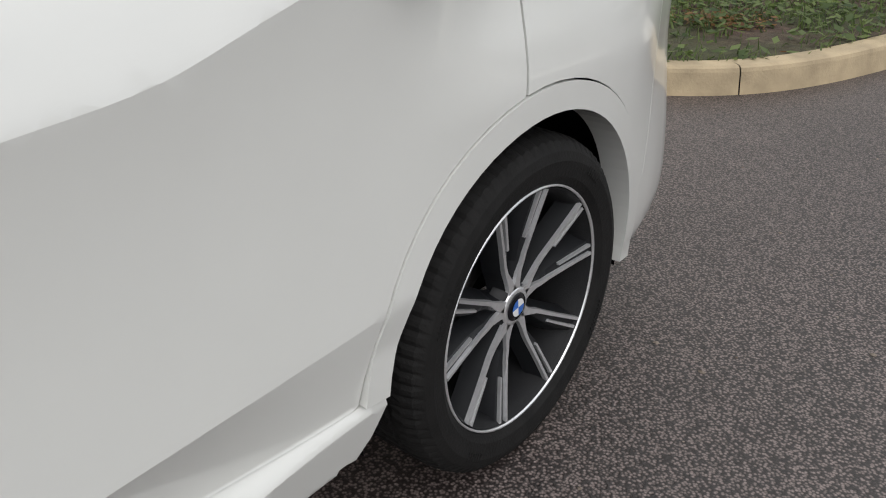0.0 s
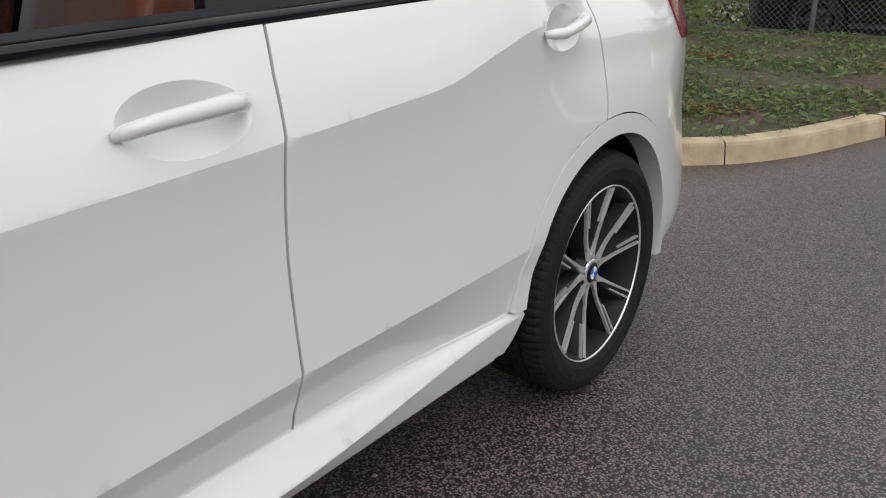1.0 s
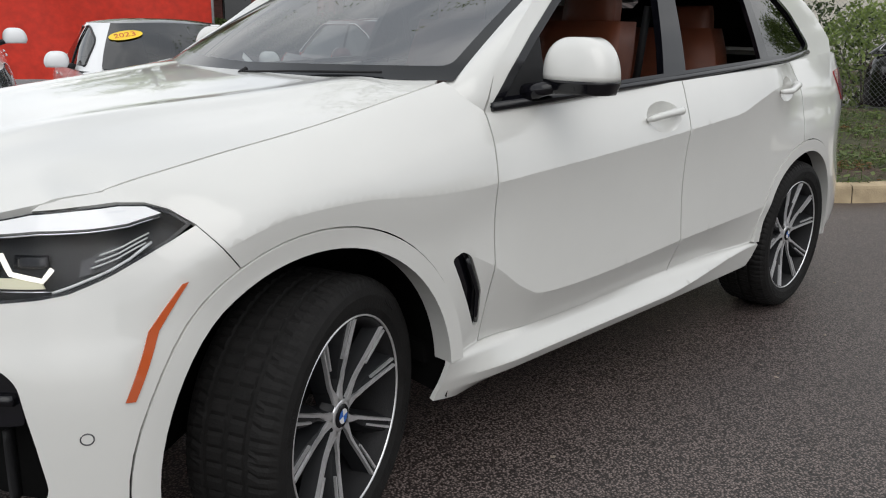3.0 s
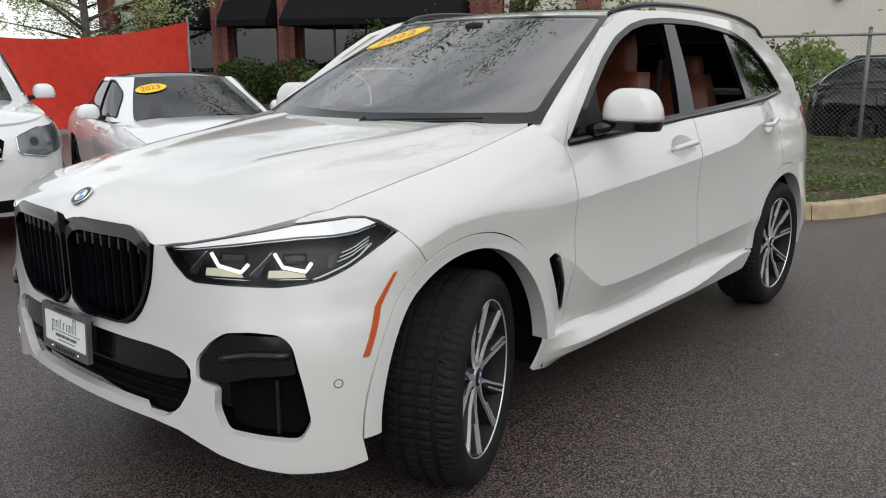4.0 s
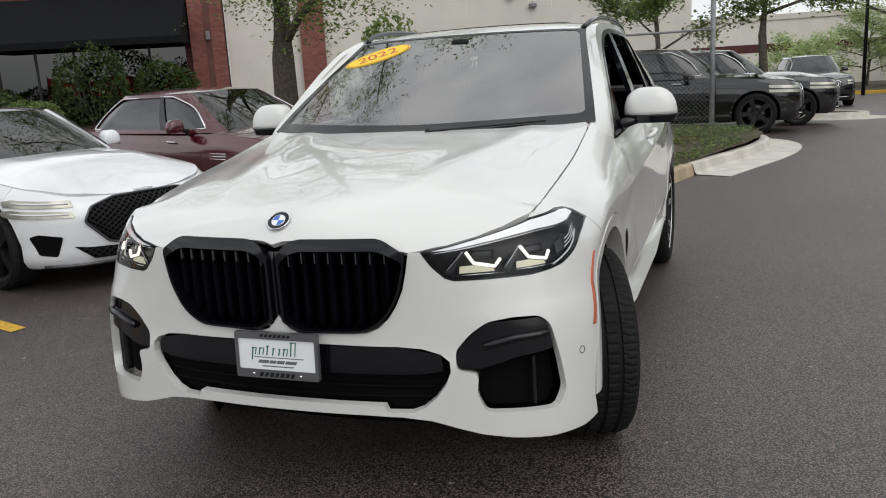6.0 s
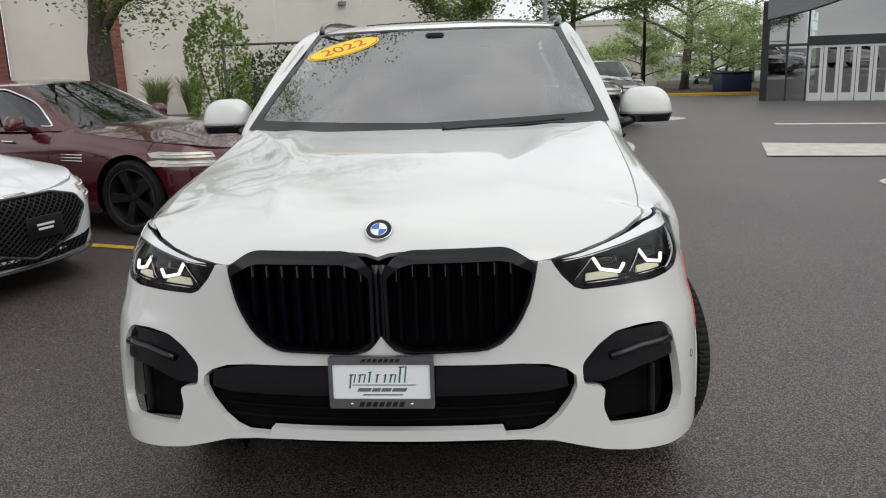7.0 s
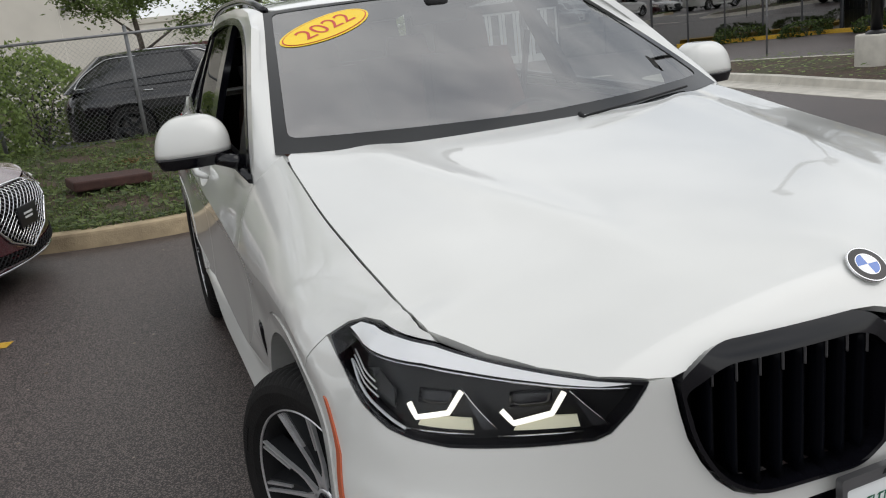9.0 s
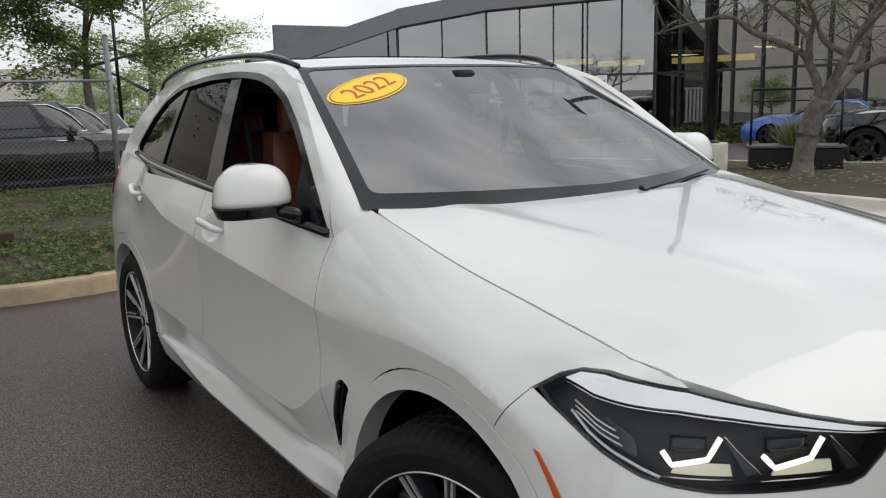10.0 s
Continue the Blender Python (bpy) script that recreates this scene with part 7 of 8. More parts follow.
        for yh in (y_b - 0.22, y_rd - 0.14):
            zz = car.belt_z - 0.10
            part("door_handle", f(surf_tube(car.body, [(uy(yh - 0.10), zz), (uy(yh - 0.05), zz), (uy(yh + 0.07), zz + 0.006)], 0.011, 0.022)), CHROME if chrome else colour, c)
    # wheels
    for s in (1, -1):
        for yc in ya:
            wheel(c, Matrix.Translation((s * (half - 0.125), yc, wheel_r)) @ pose(0, 0, 0, 0, 0, 180 if s < 0 else 0) @ pose(0, 0, 0, 20), wheel_r, 0.235, rim, style, "five-spoke alloy wheel with black tyre", False, True)
    return c, two


def lattice(car, poly, pitch, r, lift, cross=True):
    """Crossing thin bars over a polygon of the body's surface."""
    us, zs = [p[0] for p in poly], [p[1] for p in poly]
    bars = []
    u0, u1, z0, z1 = min(us), max(us), min(zs), max(zs)
    span = (z1 - z0)
    for s in (1, -1) if cross else (1,):
        k = u0 - span * 1.4
        while k < u1 + span * 1.4:
            pts = [(k + s * 1.4 * (q * span / 28), z0 + q * span / 28) for q in range(29)] if cross else [(u0 + (u1 - u0) * q / 40, z0 + (k - u0 + span * 1.4) * 0.2) for q in range(41)]
            ok = inside(poly, [p[0] for p in pts], [p[1] for p in pts])
            run = []
            for p, o in zip(pts, ok):
                if o:
                    run.append(p)
                else:
                    if len(run) > 2:
                        bars.append(surf_tube(car.body, run[::3] + [run[-1]] if len(run) % 3 != 1 else run[::3], r, lift, 4, 1))
                    run = []
            if len(run) > 2:
                bars.append(surf_tube(car.body, run[::3] + [run[-1]], r, lift, 4, 1))
            k += pitch
    return join(*bars) if bars else ([], [])


def saloon_face(c, two, car, frame_mat, mesh_mat, crest, lamp_mat, sport):
    """Broad crest grille with mesh, split lamps in two lines, lower openings."""
    n = car.nose_z
    g = [(0.0, n - 0.010), (0.30, n - 0.012), (0.50, n - 0.06), (0.56, n - 0.16), (0.40, n - 0.33), (0.0, n - 0.44)] if not crest else [(0.0, n + 0.01), (0.34, n + 0.005), (0.50, n - 0.05), (0.50, n - 0.16), (0.30, n - 0.36), (0.0, n - 0.47)]
    grille = g + flip(g)[1:-1]
    part("grille", panel(grille, car.body, 0.05, (), 0.0, 0.004), VOIDBLACK, c, "dark crest-shaped mesh grille")
    part("grille_frame", surf_tube(car.body, rounded(grille, 0.03) + rounded(grille, 0.03)[:1], 0.010, 0.008, 6, 1), frame_mat, c)
    part("grille_mesh", lattice(car, grille, 0.062 if crest else 0.055, 0.0045 if crest else 0.006, 0.010), mesh_mat, c)
    # openings are near-black sheets on the body, their shade in the colour
    low = [(0.0, 0.30), (0.55, 0.34), (0.66, 0.36), (0.52, 0.25), (0.0, 0.225)]
    lowp = low + flip(low)[1:-1]
    part("lower_intake", panel(lowp, car.body, 0.05, (), 0, 0.004), VOIDBLACK, c)
    part("intake_mesh", lattice(car, lowp, 0.06, 0.005, 0.006), MATTBLACK, c)
    part("lip", surf_tube(car.body, [(-0.9, 0.225), (-0.5, 0.215), (0, 0.21), (0.5, 0.215), (0.9, 0.225)], 0.012, 0.012, 6, 4), frame_mat, c)
    u_side = car.plan.u_of_y(car.f + 0.62)
    two("side_intake", panel(rounded([(0.72, 0.44), (0.90, 0.47), (0.98, 0.45), (0.92, 0.31), (0.78, 0.29)], 0.02), car.body, 0.04, (), 0, 0.004), VOIDBLACK)
    for k, dz in enumerate((0.0, -0.075)):
        z = n - 0.02 + dz
        geo = panel(rounded([(0.62, z - 0.028), (0.64, z + 0.020), (u_side * 0.92, z + 0.050), (u_side * 1.02, z + 0.035), (u_side * 0.98, z - 0.004)], 0.01), car.body, 0.04, (), 0.006, 0.006)
        two("headlight", geo, lamp_mat, "slim split headlight")
        two("lamp_line", surf_tube(car.body, [(0.66, z), (u_side * 0.9, z + 0.022)], 0.007, 0.010, 6, 4), EMWHITE)
    # dealer board in place of a number plate
    y = car.f - 0.006
    part("plate", box(-0.155 + (0.0 if crest else 0.10), y - 0.018, n - 0.30, 0.155 + (0.0 if crest else 0.10), y - 0.004, n - 0.145, 0.004), SATINBLACK, c, "black dealer plate with pale bars")
    for zz, w in ((n - 0.205, 0.075), (n - 0.235, 0.065)):
        part("bar", box(-w + (0.0 if crest else 0.10), y - 0.0195, zz - 0.008, w + (0.0 if crest else 0.10), y - 0.0178, zz + 0.008), EMWHITE, c, smooth=False)
    # winged badge as plain bars
    p = Vector(car.hood(0, car.f + 0.12))
    part("badge", moved(box(-0.09, -0.012, 0, 0.09, 0.012, 0.006, 0.002), Matrix.Translation(p) @ pose(0, 0, 0, 20)), CHROME, c)


SALOON = Car(0.925, 2.835, 0.84, 1.01, 1.40, 0.93, 0.70, -0.78, 0.72, 0.98, (0.02, 1.20))
LIMOUSINE = Car(0.962, 3.01, 0.87, 1.12, 1.465, 0.97, 0.76, -0.88, 0.60, 0.99, (0.0, 1.45))
TALL = Car(0.975, 2.955, 0.88, 1.10, 1.715, 1.10, 0.92, -0.82, 0.0, 1.02, (-0.12, 1.85), 0.6, 0.24)
OLDTALL = Car(0.963, 2.915, 0.86, 1.02, 1.79, 1.12, 0.98, -0.86, 0.0, 1.05, (-0.18, 1.75), 0.8, 0.26)

row = 73.0
ws, two = parked_car("saloon_car", "white sports saloon with a black mesh grille", pose(-5.10, 1.26, 0, 0, 0, row), SALOON, SILVERWHITE, "saloon", 0.335, 0.25, 0.06, roof_mat=GLOSSBLACK, chrome=False)
saloon_face(ws, two, SALOON, SATINGREY, SATINBLACK, False, LENSWHITE, True)
ms, two = parked_car("saloon_car", "dark maroon saloon with a bright diamond grille", pose(-4.34, 3.93, 0, 0, 0, row), LIMOUSINE, MAROON, "saloon", 0.355, 0.27, 0.06)
saloon_face(ms, two, LIMOUSINE, CHROME, CHROME, True, LENSWHITE, False)
for k in range(3):
    two("wing_trim", surf_tube(LIMOUSINE.body, [(LIMOUSINE.plan.u_of_y(-0.98), 0.70 + 0.028 * k), (LIMOUSINE.plan.u_of_y(-0.72), 0.705 + 0.028 * k)], 0.006, 0.004, 6), CHROME)


def year_sticker(parent, car, text, s0, h0):
    """A yellow oval with a red year on the inside corner of a windscreen."""
    st = thing("price_sticker", "yellow oval sticker with red year number behind the windscreen", "sticker", parent.matrix_world.copy())
    f = recessed(car.house, -0.006)
    g = recessed(car.house, -0.008)
    on = lambda q, x, y: q(s0 + (x * 0.97 - y * 0.2) / 0.36, h0 + (x * 0.2 + y * 0.97) / 0.62)
    ell = [(0.15 * math.cos(t), 0.062 * math.sin(t)) for t in np.linspace(0, 2 * math.pi, 32, endpoint=False)]
    part("sticker_field", panel(ell, lambda x, y: on(f, x, y), 0.03, (), 0), YELLOW, st)
    t = writing("year_number", text, 0.085, STICKRED, st, Matrix.Identity(4), 0.0, width=0.19)
    for v in t.data.vertices:
        v.co = on(g, v.co.x, v.co.y)


year_sticker(ws, SALOON, "2023", -0.95, 0.70)


def suv_face(c, two, car, frame_mat, bright):
    n = car.nose_z
    g = [(0.0, n - 0.05), (0.36, n - 0.06), (0.44, n - 0.14), (0.30, n - 0.34), (0.0, n - 0.46)]
    grille = g + flip(g)[1:-1]
    part("grille", panel(grille, car.body, 0.06, (), 0, 0.004), VOIDBLACK, c)
    part("grille_frame", surf_tube(car.body, grille + grille[:1], 0.014, 0.008, 6, 2), frame_mat, c)
    part("grille_mesh", lattice(car, grille, 0.07, 0.006, 0.010), frame_mat if bright else SATINGREY, c)
    low = [(0.0, 0.42), (0.60, 0.46), (0.70, 0.40), (0.55, 0.31), (0.0, 0.29)]
    part("lower_intake", panel(low + flip(low)[1:-1], car.body, 0.06, (), 0, 0.004), VOIDBLACK, c)
    part("intake_bar", surf_tube(car.body, [(-0.7, 0.36), (0, 0.34), (0.7, 0.36)], 0.012, 0.012, 6, 5), CHROME, c)
    us = car.plan.u_of_y(car.f + 0.66)
    for dz in (0.0, -0.08):
        two("headlight", panel(rounded([(0.62, n - 0.09 + dz), (0.64, n - 0.04 + dz), (us, n - 0.01 + dz), (us * 0.99, n - 0.06 + dz)], 0.01), car.body, 0.05, (), 0.006, 0.006), LENSWHITE, "slim split headlight")


bk, two = parked_car("black_sport_utility_vehicle", "glossy black sport utility vehicle parked behind the fence", pose(0.35, 13.05, ground_z(0.3, 13), 0, 0, 90), TALL, BLACKPAINT, "suv", 0.385, 0.28, 0.08)
suv_face(bk, two, TALL, CHROME, True)
bk2, two = parked_car("black_sport_utility_vehicle", "glossy black sport utility vehicle beside another one", pose(1.25, 15.55, ground_z(1, 15.5), 0, 0, 90), TALL, BLACKPAINT, "suv", 0.385, 0.28, 0.10)
suv_face(bk2, two, TALL, CHROME, True)
far, two = parked_car("black_sport_utility_vehicle", "black sport utility vehicle facing the drive", pose(3.95, 27.0, ground_z(4, 27), 0, 0, 8), TALL, BLACKPAINT, "suv", 0.385, 0.28, 0.12)
suv_face(far, two, TALL, CHROME, True)

LAMPGREY = simple("clear_lamp_reflector", (0.22, 0.225, 0.23), 0.18, 0.7, vary=0.3)
ml, two = parked_car("white_sport_utility_vehicle", "white sport utility vehicle with large clear headlights", pose(-6.50, -0.72, 0, 0, 0, row), OLDTALL, SILVERWHITE, "suv", 0.375, 0.26, 0.06)
n = OLDTALL.nose_z
us = OLDTALL.plan.u_of_y(OLDTALL.f + 0.72)
g = [(0.0, n - 0.04), (0.40, n - 0.05), (0.47, n - 0.10), (0.42, n - 0.26), (0.0, n - 0.30)]
part("grille", panel(g + flip(g)[1:-1], OLDTALL.body, 0.05, (), 0, 0.004), VOIDBLACK, ml)
for k in range(3):
    part("grille_bar", surf_tube(OLDTALL.body, [(-0.43, n - 0.10 - 0.07 * k), (0, n - 0.095 - 0.07 * k), (0.43, n - 0.10 - 0.07 * k)], 0.018, 0.012, 8, 6), CHROME, ml)
lampo = rounded([(0.56, n - 0.20), (0.56, n - 0.07), (0.75, n - 0.01), (us, n + 0.045), (us * 1.05, n + 0.0), (us * 0.98, n - 0.14), (0.75, n - 0.235)], 0.03)
two("headlight", panel(lampo, OLDTALL.body, 0.04, (), 0.01, 0.004), LAMPGREY, "large clear headlight")
two("lamp_edge", surf_tube(OLDTALL.body, lampo + lampo[:1], 0.006, 0.010, 6, 1), CHROME)
two("lamp_lens", panel(lampo, OLDTALL.body, 0.04, (), 0.0, 0.014), GLASS_LENS)
two("lamp_projector", panel([(0.70 + 0.036 * math.cos(t), n - 0.115 + 0.036 * math.sin(t)) for t in np.linspace(0, 6.28, 16, endpoint=False)], OLDTALL.body, 0.03, (), 0.006, 0.009), LAMPBLADE)
two("turn_lamp", panel([(us * 0.94, n - 0.07), (us * 0.94, n + 0.01), (us * 1.03, n + 0.02), (us * 1.01, n - 0.03)], OLDTALL.body, 0.03, (), 0.004, 0.010), AMBER)
low = [(0.0, 0.40), (0.62, 0.42), (0.70, 0.38), (0.60, 0.32), (0.0, 0.31)]
part("lower_intake", panel(low + flip(low)[1:-1], OLDTALL.body, 0.05, (), 0, 0.004), VOIDBLACK, ml)
two("side_intake", panel([(0.74, 0.40), (0.80, 0.56), (1.05, 0.58), (1.02, 0.42)], OLDTALL.body, 0.05, (), 0, 0.004), VOIDBLACK)
for k in range(2):
    two("intake_strip", surf_tube(OLDTALL.body, [(0.76, 0.46 + 0.06 * k), (1.04, 0.47 + 0.06 * k)], 0.011, 0.010, 6, 4), CHROME)

parked_car("blue_car", "bright blue coupe parked by the showroom", pose(21.8, 11.6, ground_z(21, 12), 0, 0, 216), SALOON, BLUEPAINT, "saloon", 0.335, 0.25, 0.16)
parked_car("dark_sport_utility_vehicle", "large dark sport utility vehicle with bright wheels beyond the tree", pose(14.9, 4.6, ground_z(14, 5.5), 0, 0, 210), TALL, BLACKPAINT, "suv", 0.385, 0.28, 0.14)
for x, y, cr, col, nm in ((16.5, 62.0, SALOON, GREYPAINT, "grey saloon far down the drive"), (19.0, 70.0, SALOON, SILVERWHITE, "white saloon far down the drive"), (22.0, 66.0, TALL, SILVERWHITE, "white car far down the drive"), (25.0, 66.0, TALL, SILVERWHITE, "white car far down the drive")):
    parked_car("far_car", nm + " in a row", pose(x, y, ground_z(x, y), 0, 0, 20), cr, col, "saloon", 0.335, 0.25, 0.25, False)


# ---------------------------------------------------------------- buildings
def frame_of(px, py, ux, uy):
    """A pose whose x runs along a facade, y into the building."""
    l = math.hypot(ux, uy)
    ux, uy = ux / l, uy / l
    return Matrix(((ux, -uy, 0, px), (uy, ux, 0, py), (0, 0, 1, ground_z(px, py)), (0, 0, 0, 1)))


def wall_with(x0, x1, h, openings, thick=0.3, z0=-0.5):
    """A wall in its own plane, with rectangular openings right through it."""
    holes = [[(a, c), (b, c), (b, d), (a, d)] for a, c, b, d in openings]
    return panel([(x0, z0), (x1, z0), (x1, h), (x0, h)], lambda x, z: (x, 0.0, z), 2.0, holes, thick)


def brick_mat(name, tones):
    m, nt, b, lk = nodes_of(name)
    tc = nt.nodes.new("ShaderNodeTexCoord")
    mp = nt.nodes.new("ShaderNodeMapping")
    mp.inputs["Rotation"].default_value = (radians(90), 0, 0)
    br = nt.nodes.new("ShaderNodeTexBrick")
    br.inputs["Scale"].default_value = 1.0
    br.inputs["Brick Width"].default_value, br.inputs["Row Height"].default_value, br.inputs["Mortar Size"].default_value = 0.22, 0.075, 0.006
    br.inputs["Color1"].default_value, br.inputs["Color2"].default_value, br.inputs["Mortar"].default_value = *tones,
    lk(tc.outputs["Object"], mp.inputs["Vector"])
    lk(mp.outputs["Vector"], br.inputs["Vector"])
    n = noise_node(nt, 1.2, 5.0)
    r = ramp_node(nt, n.outputs["Fac"], [(0.3, (0.8, 0.8, 0.8)), (0.7, (1.15, 1.15, 1.15))])
    mul = nt.nodes.new("ShaderNodeMixRGB")
    mul.blend_type, mul.inputs["Fac"].default_value = "MULTIPLY", 1.0
    lk(br.outputs["Color"], mul.inputs["Color1"])
    lk(r.outputs["Color"], mul.inputs["Color2"])
    lk(mul.outputs["Color"], b.inputs["Base Color"])
    b.inputs["Roughness"].default_value = 0.85
    bp = nt.nodes.new("ShaderNodeBump")
    bp.inputs["Strength"].default_value, bp.inputs["Distance"].default_value = 0.6, 0.01
    lk(br.outputs["Fac"], bp.inputs["Height"])
    bp.invert = True
    lk(bp.outputs["Normal"], b.inputs["Normal"])
    return m


BRICKWORK = brick_mat("brickwork", ((0.075, 0.024, 0.021, 1), (0.12, 0.040, 0.034, 1), (0.075, 0.038, 0.034, 1)))
BRICKPIER = brick_mat("pier_brickwork", BRICKPIER_COLOURS)


def brick_building():
    m = frame_of(-13.8, 25.2, 0.90, 0.436)
    b = thing("brick_building", "dark red brick shop building with black awnings", "building", m)
    wins = [(-18.4, 0.4, -16.9, 3.2), (-15.8, 0.3, -13.8, 3.3), (-12.6, 0.3, -5.5, 3.4)]
    part("wall", wall_with(-22.4, -3.95, 8.0, wins), BRICKWORK, b, smooth=False)
    part("end_wall", box(-22.4, 0.3, -0.5, -22.1, 14, 8.0), BRICKWORK, b, smooth=False)
    part("roof", box(-22.1, 0.3, 7.7, -3.95, 14, 7.8), ROOFGREY, b, smooth=False)
    part("coping", box(-22.5, -0.08, 8.0, -3.9, 0.4, 8.15), CREAMDARK, b, smooth=False)
    for x in (-21.95, -20.1, -16.35, -13.2, -4.55):
        p = part("pier", box(x - 0.38 - (0.3 if x > -5 else 0), -0.32, -0.5, x + 0.38 + (0.2 if x > -5 else 0), 0.0, 8.0), BRICKPIER, b, smooth=False)
        # raised strip, not cut in; its darker colour gives the recess its shade
        part("pier_recess", box(x - 0.12, -0.335, 0.2, x + 0.12, -0.32, 5.0), MORTAR, p, smooth=False)
        part("wall_lamp", box(x - 0.08, -0.46, 3.3, x + 0.08, -0.325, 3.62, 0.02), GALV, p, smooth=False)
    for x0, z0, x1, z1 in wins:
        w = part("window", box(x0, 0.10, z0, x1, 0.14, z1), GLASS_DARK, b, "dark shop window", smooth=False)
        k = max(1, int((x1 - x0) / 1.3))
        for i in range(k + 1):
            x = x0 + (x1 - x0) * i / k
            part("window_frame", box(x - 0.04, 0.06, z0, x + 0.04, 0.18, z1), MULLION, w, smooth=False)
        part("window_frame", box(x0, 0.06, z0 + 0.9, x1, 0.18, z0 + 0.96), MULLION, w, smooth=False)
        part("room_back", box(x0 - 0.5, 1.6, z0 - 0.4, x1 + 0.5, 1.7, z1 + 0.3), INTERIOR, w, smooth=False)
    for x0, x1, z0, z1, d in ((-18.6, -16.8, 3.2, 4.8, 1.2), (-15.9, -13.65, 3.25, 5.0, 1.3), (-12.75, -5.3, 3.2, 5.1, 1.9)):
        v = [(x0, -0.02, z1), (x1, -0.02, z1), (x1, -d, z0 + 0.25), (x0, -d, z0 + 0.25), (x0, -d, z0), (x1, -d, z0), (x0, -0.02, z0), (x1, -0.02, z0)]
        part("awning", (v, [(0, 1, 2, 3), (3, 2, 5, 4), (0, 3, 4, 6), (1, 7, 5, 2), (4, 5, 7, 6)]), AWNING, b, "black cloth awning", smooth=False)
    part("upper_window", box(-21.45, -0.04, 2.2, -20.6, 0.02, 4.0), GLASS_SHOW, b, smooth=False)
    part("upper_frame", box(-21.55, -0.12, 4.25, -20.5, 0.0, 4.9), WHITEFRAME, b, smooth=False)
    part("white_sign", box(-12.4, -0.06, 5.3, -10.6, 0.0, 6.1), WHITEFRAME, b, smooth=False)
    for i, (x, y, rx, h, mt) in enumerate(((-20, -2.2, 1.6, 1.3, LEAFDARK), (-17.2, -2.4, 1.7, 1.35, LEAFDARK), (-14.4, -2.3, 1.7, 1.6, LEAFDARK), (-12.0, -2.4, 1.6, 1.65, LEAFDARK), (-8.6, -2.0, 1.7, 3.0, LEAFDARK), (-6.0, -2.1, 1.4, 2.3, LEAFDARK), (-10.4, -3.0, 1.0, 1.2, LEAF))):
        q = m @ Vector((x, y, 0))
        shrub("shrub", "rounded leafy shrub in front of the brick building", (q.x, q.y), rx, 0.9, h, 4200, 0.075, mt, 40 + i, 0.75)


def cream_building():
    m = frame_of(-13.8, 25.2, 0.90, 0.436)
    b = thing("cream_building", "long cream-painted warehouse wall with a darker lower band", "building", m)
    part("wall", wall_with(-3.9, 15.0, 5.3, ()), CREAMDARK, b, smooth=False)
    part("upper_wall", box(-3.9, 0.05, 5.3, 15.0, 0.3, 8.2), CREAM, b, smooth=False)
    part("end_wall", box(14.7, 0.3, -0.5, 15.0, 26, 8.2), CREAM, b, smooth=False)
    part("roof", box(-3.9, 0.3, 7.9, 14.7, 26, 8.0), ROOFGREY, b, smooth=False)
    part("coping", box(-3.85, -0.03, 8.2, 15.05, 0.36, 8.3), CREAMDARK, b, smooth=False)
    for x in (-0.55,):
        part("brick_pier", box(x - 0.50, -0.22, -0.5, x + 0.45, 0.0, 8.2), BRICKPIER, b, smooth=False)
    for x in (2.8, 5.6, 9.1, 12.3):
        part("wall_joint", box(x - 0.012, -0.006, 0.0, x + 0.012, 0.0, 5.3), CREAM, b, smooth=False)
    for x, z in ((2.2, 4.7), (7.4, 4.3), (8.3, 3.9), (12.6, 3.6)):
        lamp = part("wall_lamp", box(x - 0.14, -0.22, z, x + 0.14, 0.0, z + 0.16, 0.02), GALV, b, smooth=False)
        part("lamp_arm", tube([(x, 0, z + 0.2), (x, -0.1, z + 0.24)], 0.02), GALV, lamp)
    for i, x in enumerate((0.9, 2.1, 4.2, 5.1)):
        q = m @ Vector((x, -1.4, 0))
        reeds((q.x, q.y), 0.55, 1.5, 60 + i)
    for k in range(3):
        part("timber_step", box(4.6, -3.2 + 0.5 * k, -0.3, 9.5, -2.75 + 0.5 * k, 0.15 + 0.18 * k, 0.02), WOODSTEP, b, smooth=False)


def reeds(at, r, h, seed):
    rng = random.Random(seed)
    verts, faces = [], []
    for _ in range(420):
        a, d = rng.uniform(0, 6.28), r * 0.35 * rng.random()
        x, y = at[0] + d * math.cos(a), at[1] + d * math.sin(a)
        hh, out = h * rng.uniform(0.6, 1.1), r * rng.uniform(0.3, 1.3)
        w = 0.012
        z = ground_z(*at)
        k = len(verts)
        verts += [(x - w, y, z), (x + w, y, z), (x + out * 0.4 * math.cos(a) + w * 0.7, y + out * 0.4 * math.sin(a), z + hh * 0.7), (x + out * 0.4 * math.cos(a) - w * 0.7, y + out * 0.4 * math.sin(a), z + hh * 0.7), (x + out * math.cos(a), y + out * math.sin(a), z + hh * rng.uniform(0.85, 1.0))]
        faces += [(k, k + 1, k + 2, k + 3), (k + 3, k + 2, k + 4)]
    solid("ornamental_grass", (verts, faces), REEDMAT, "tall clump of pale ornamental grass", "grass")


brick_building()
cream_building()


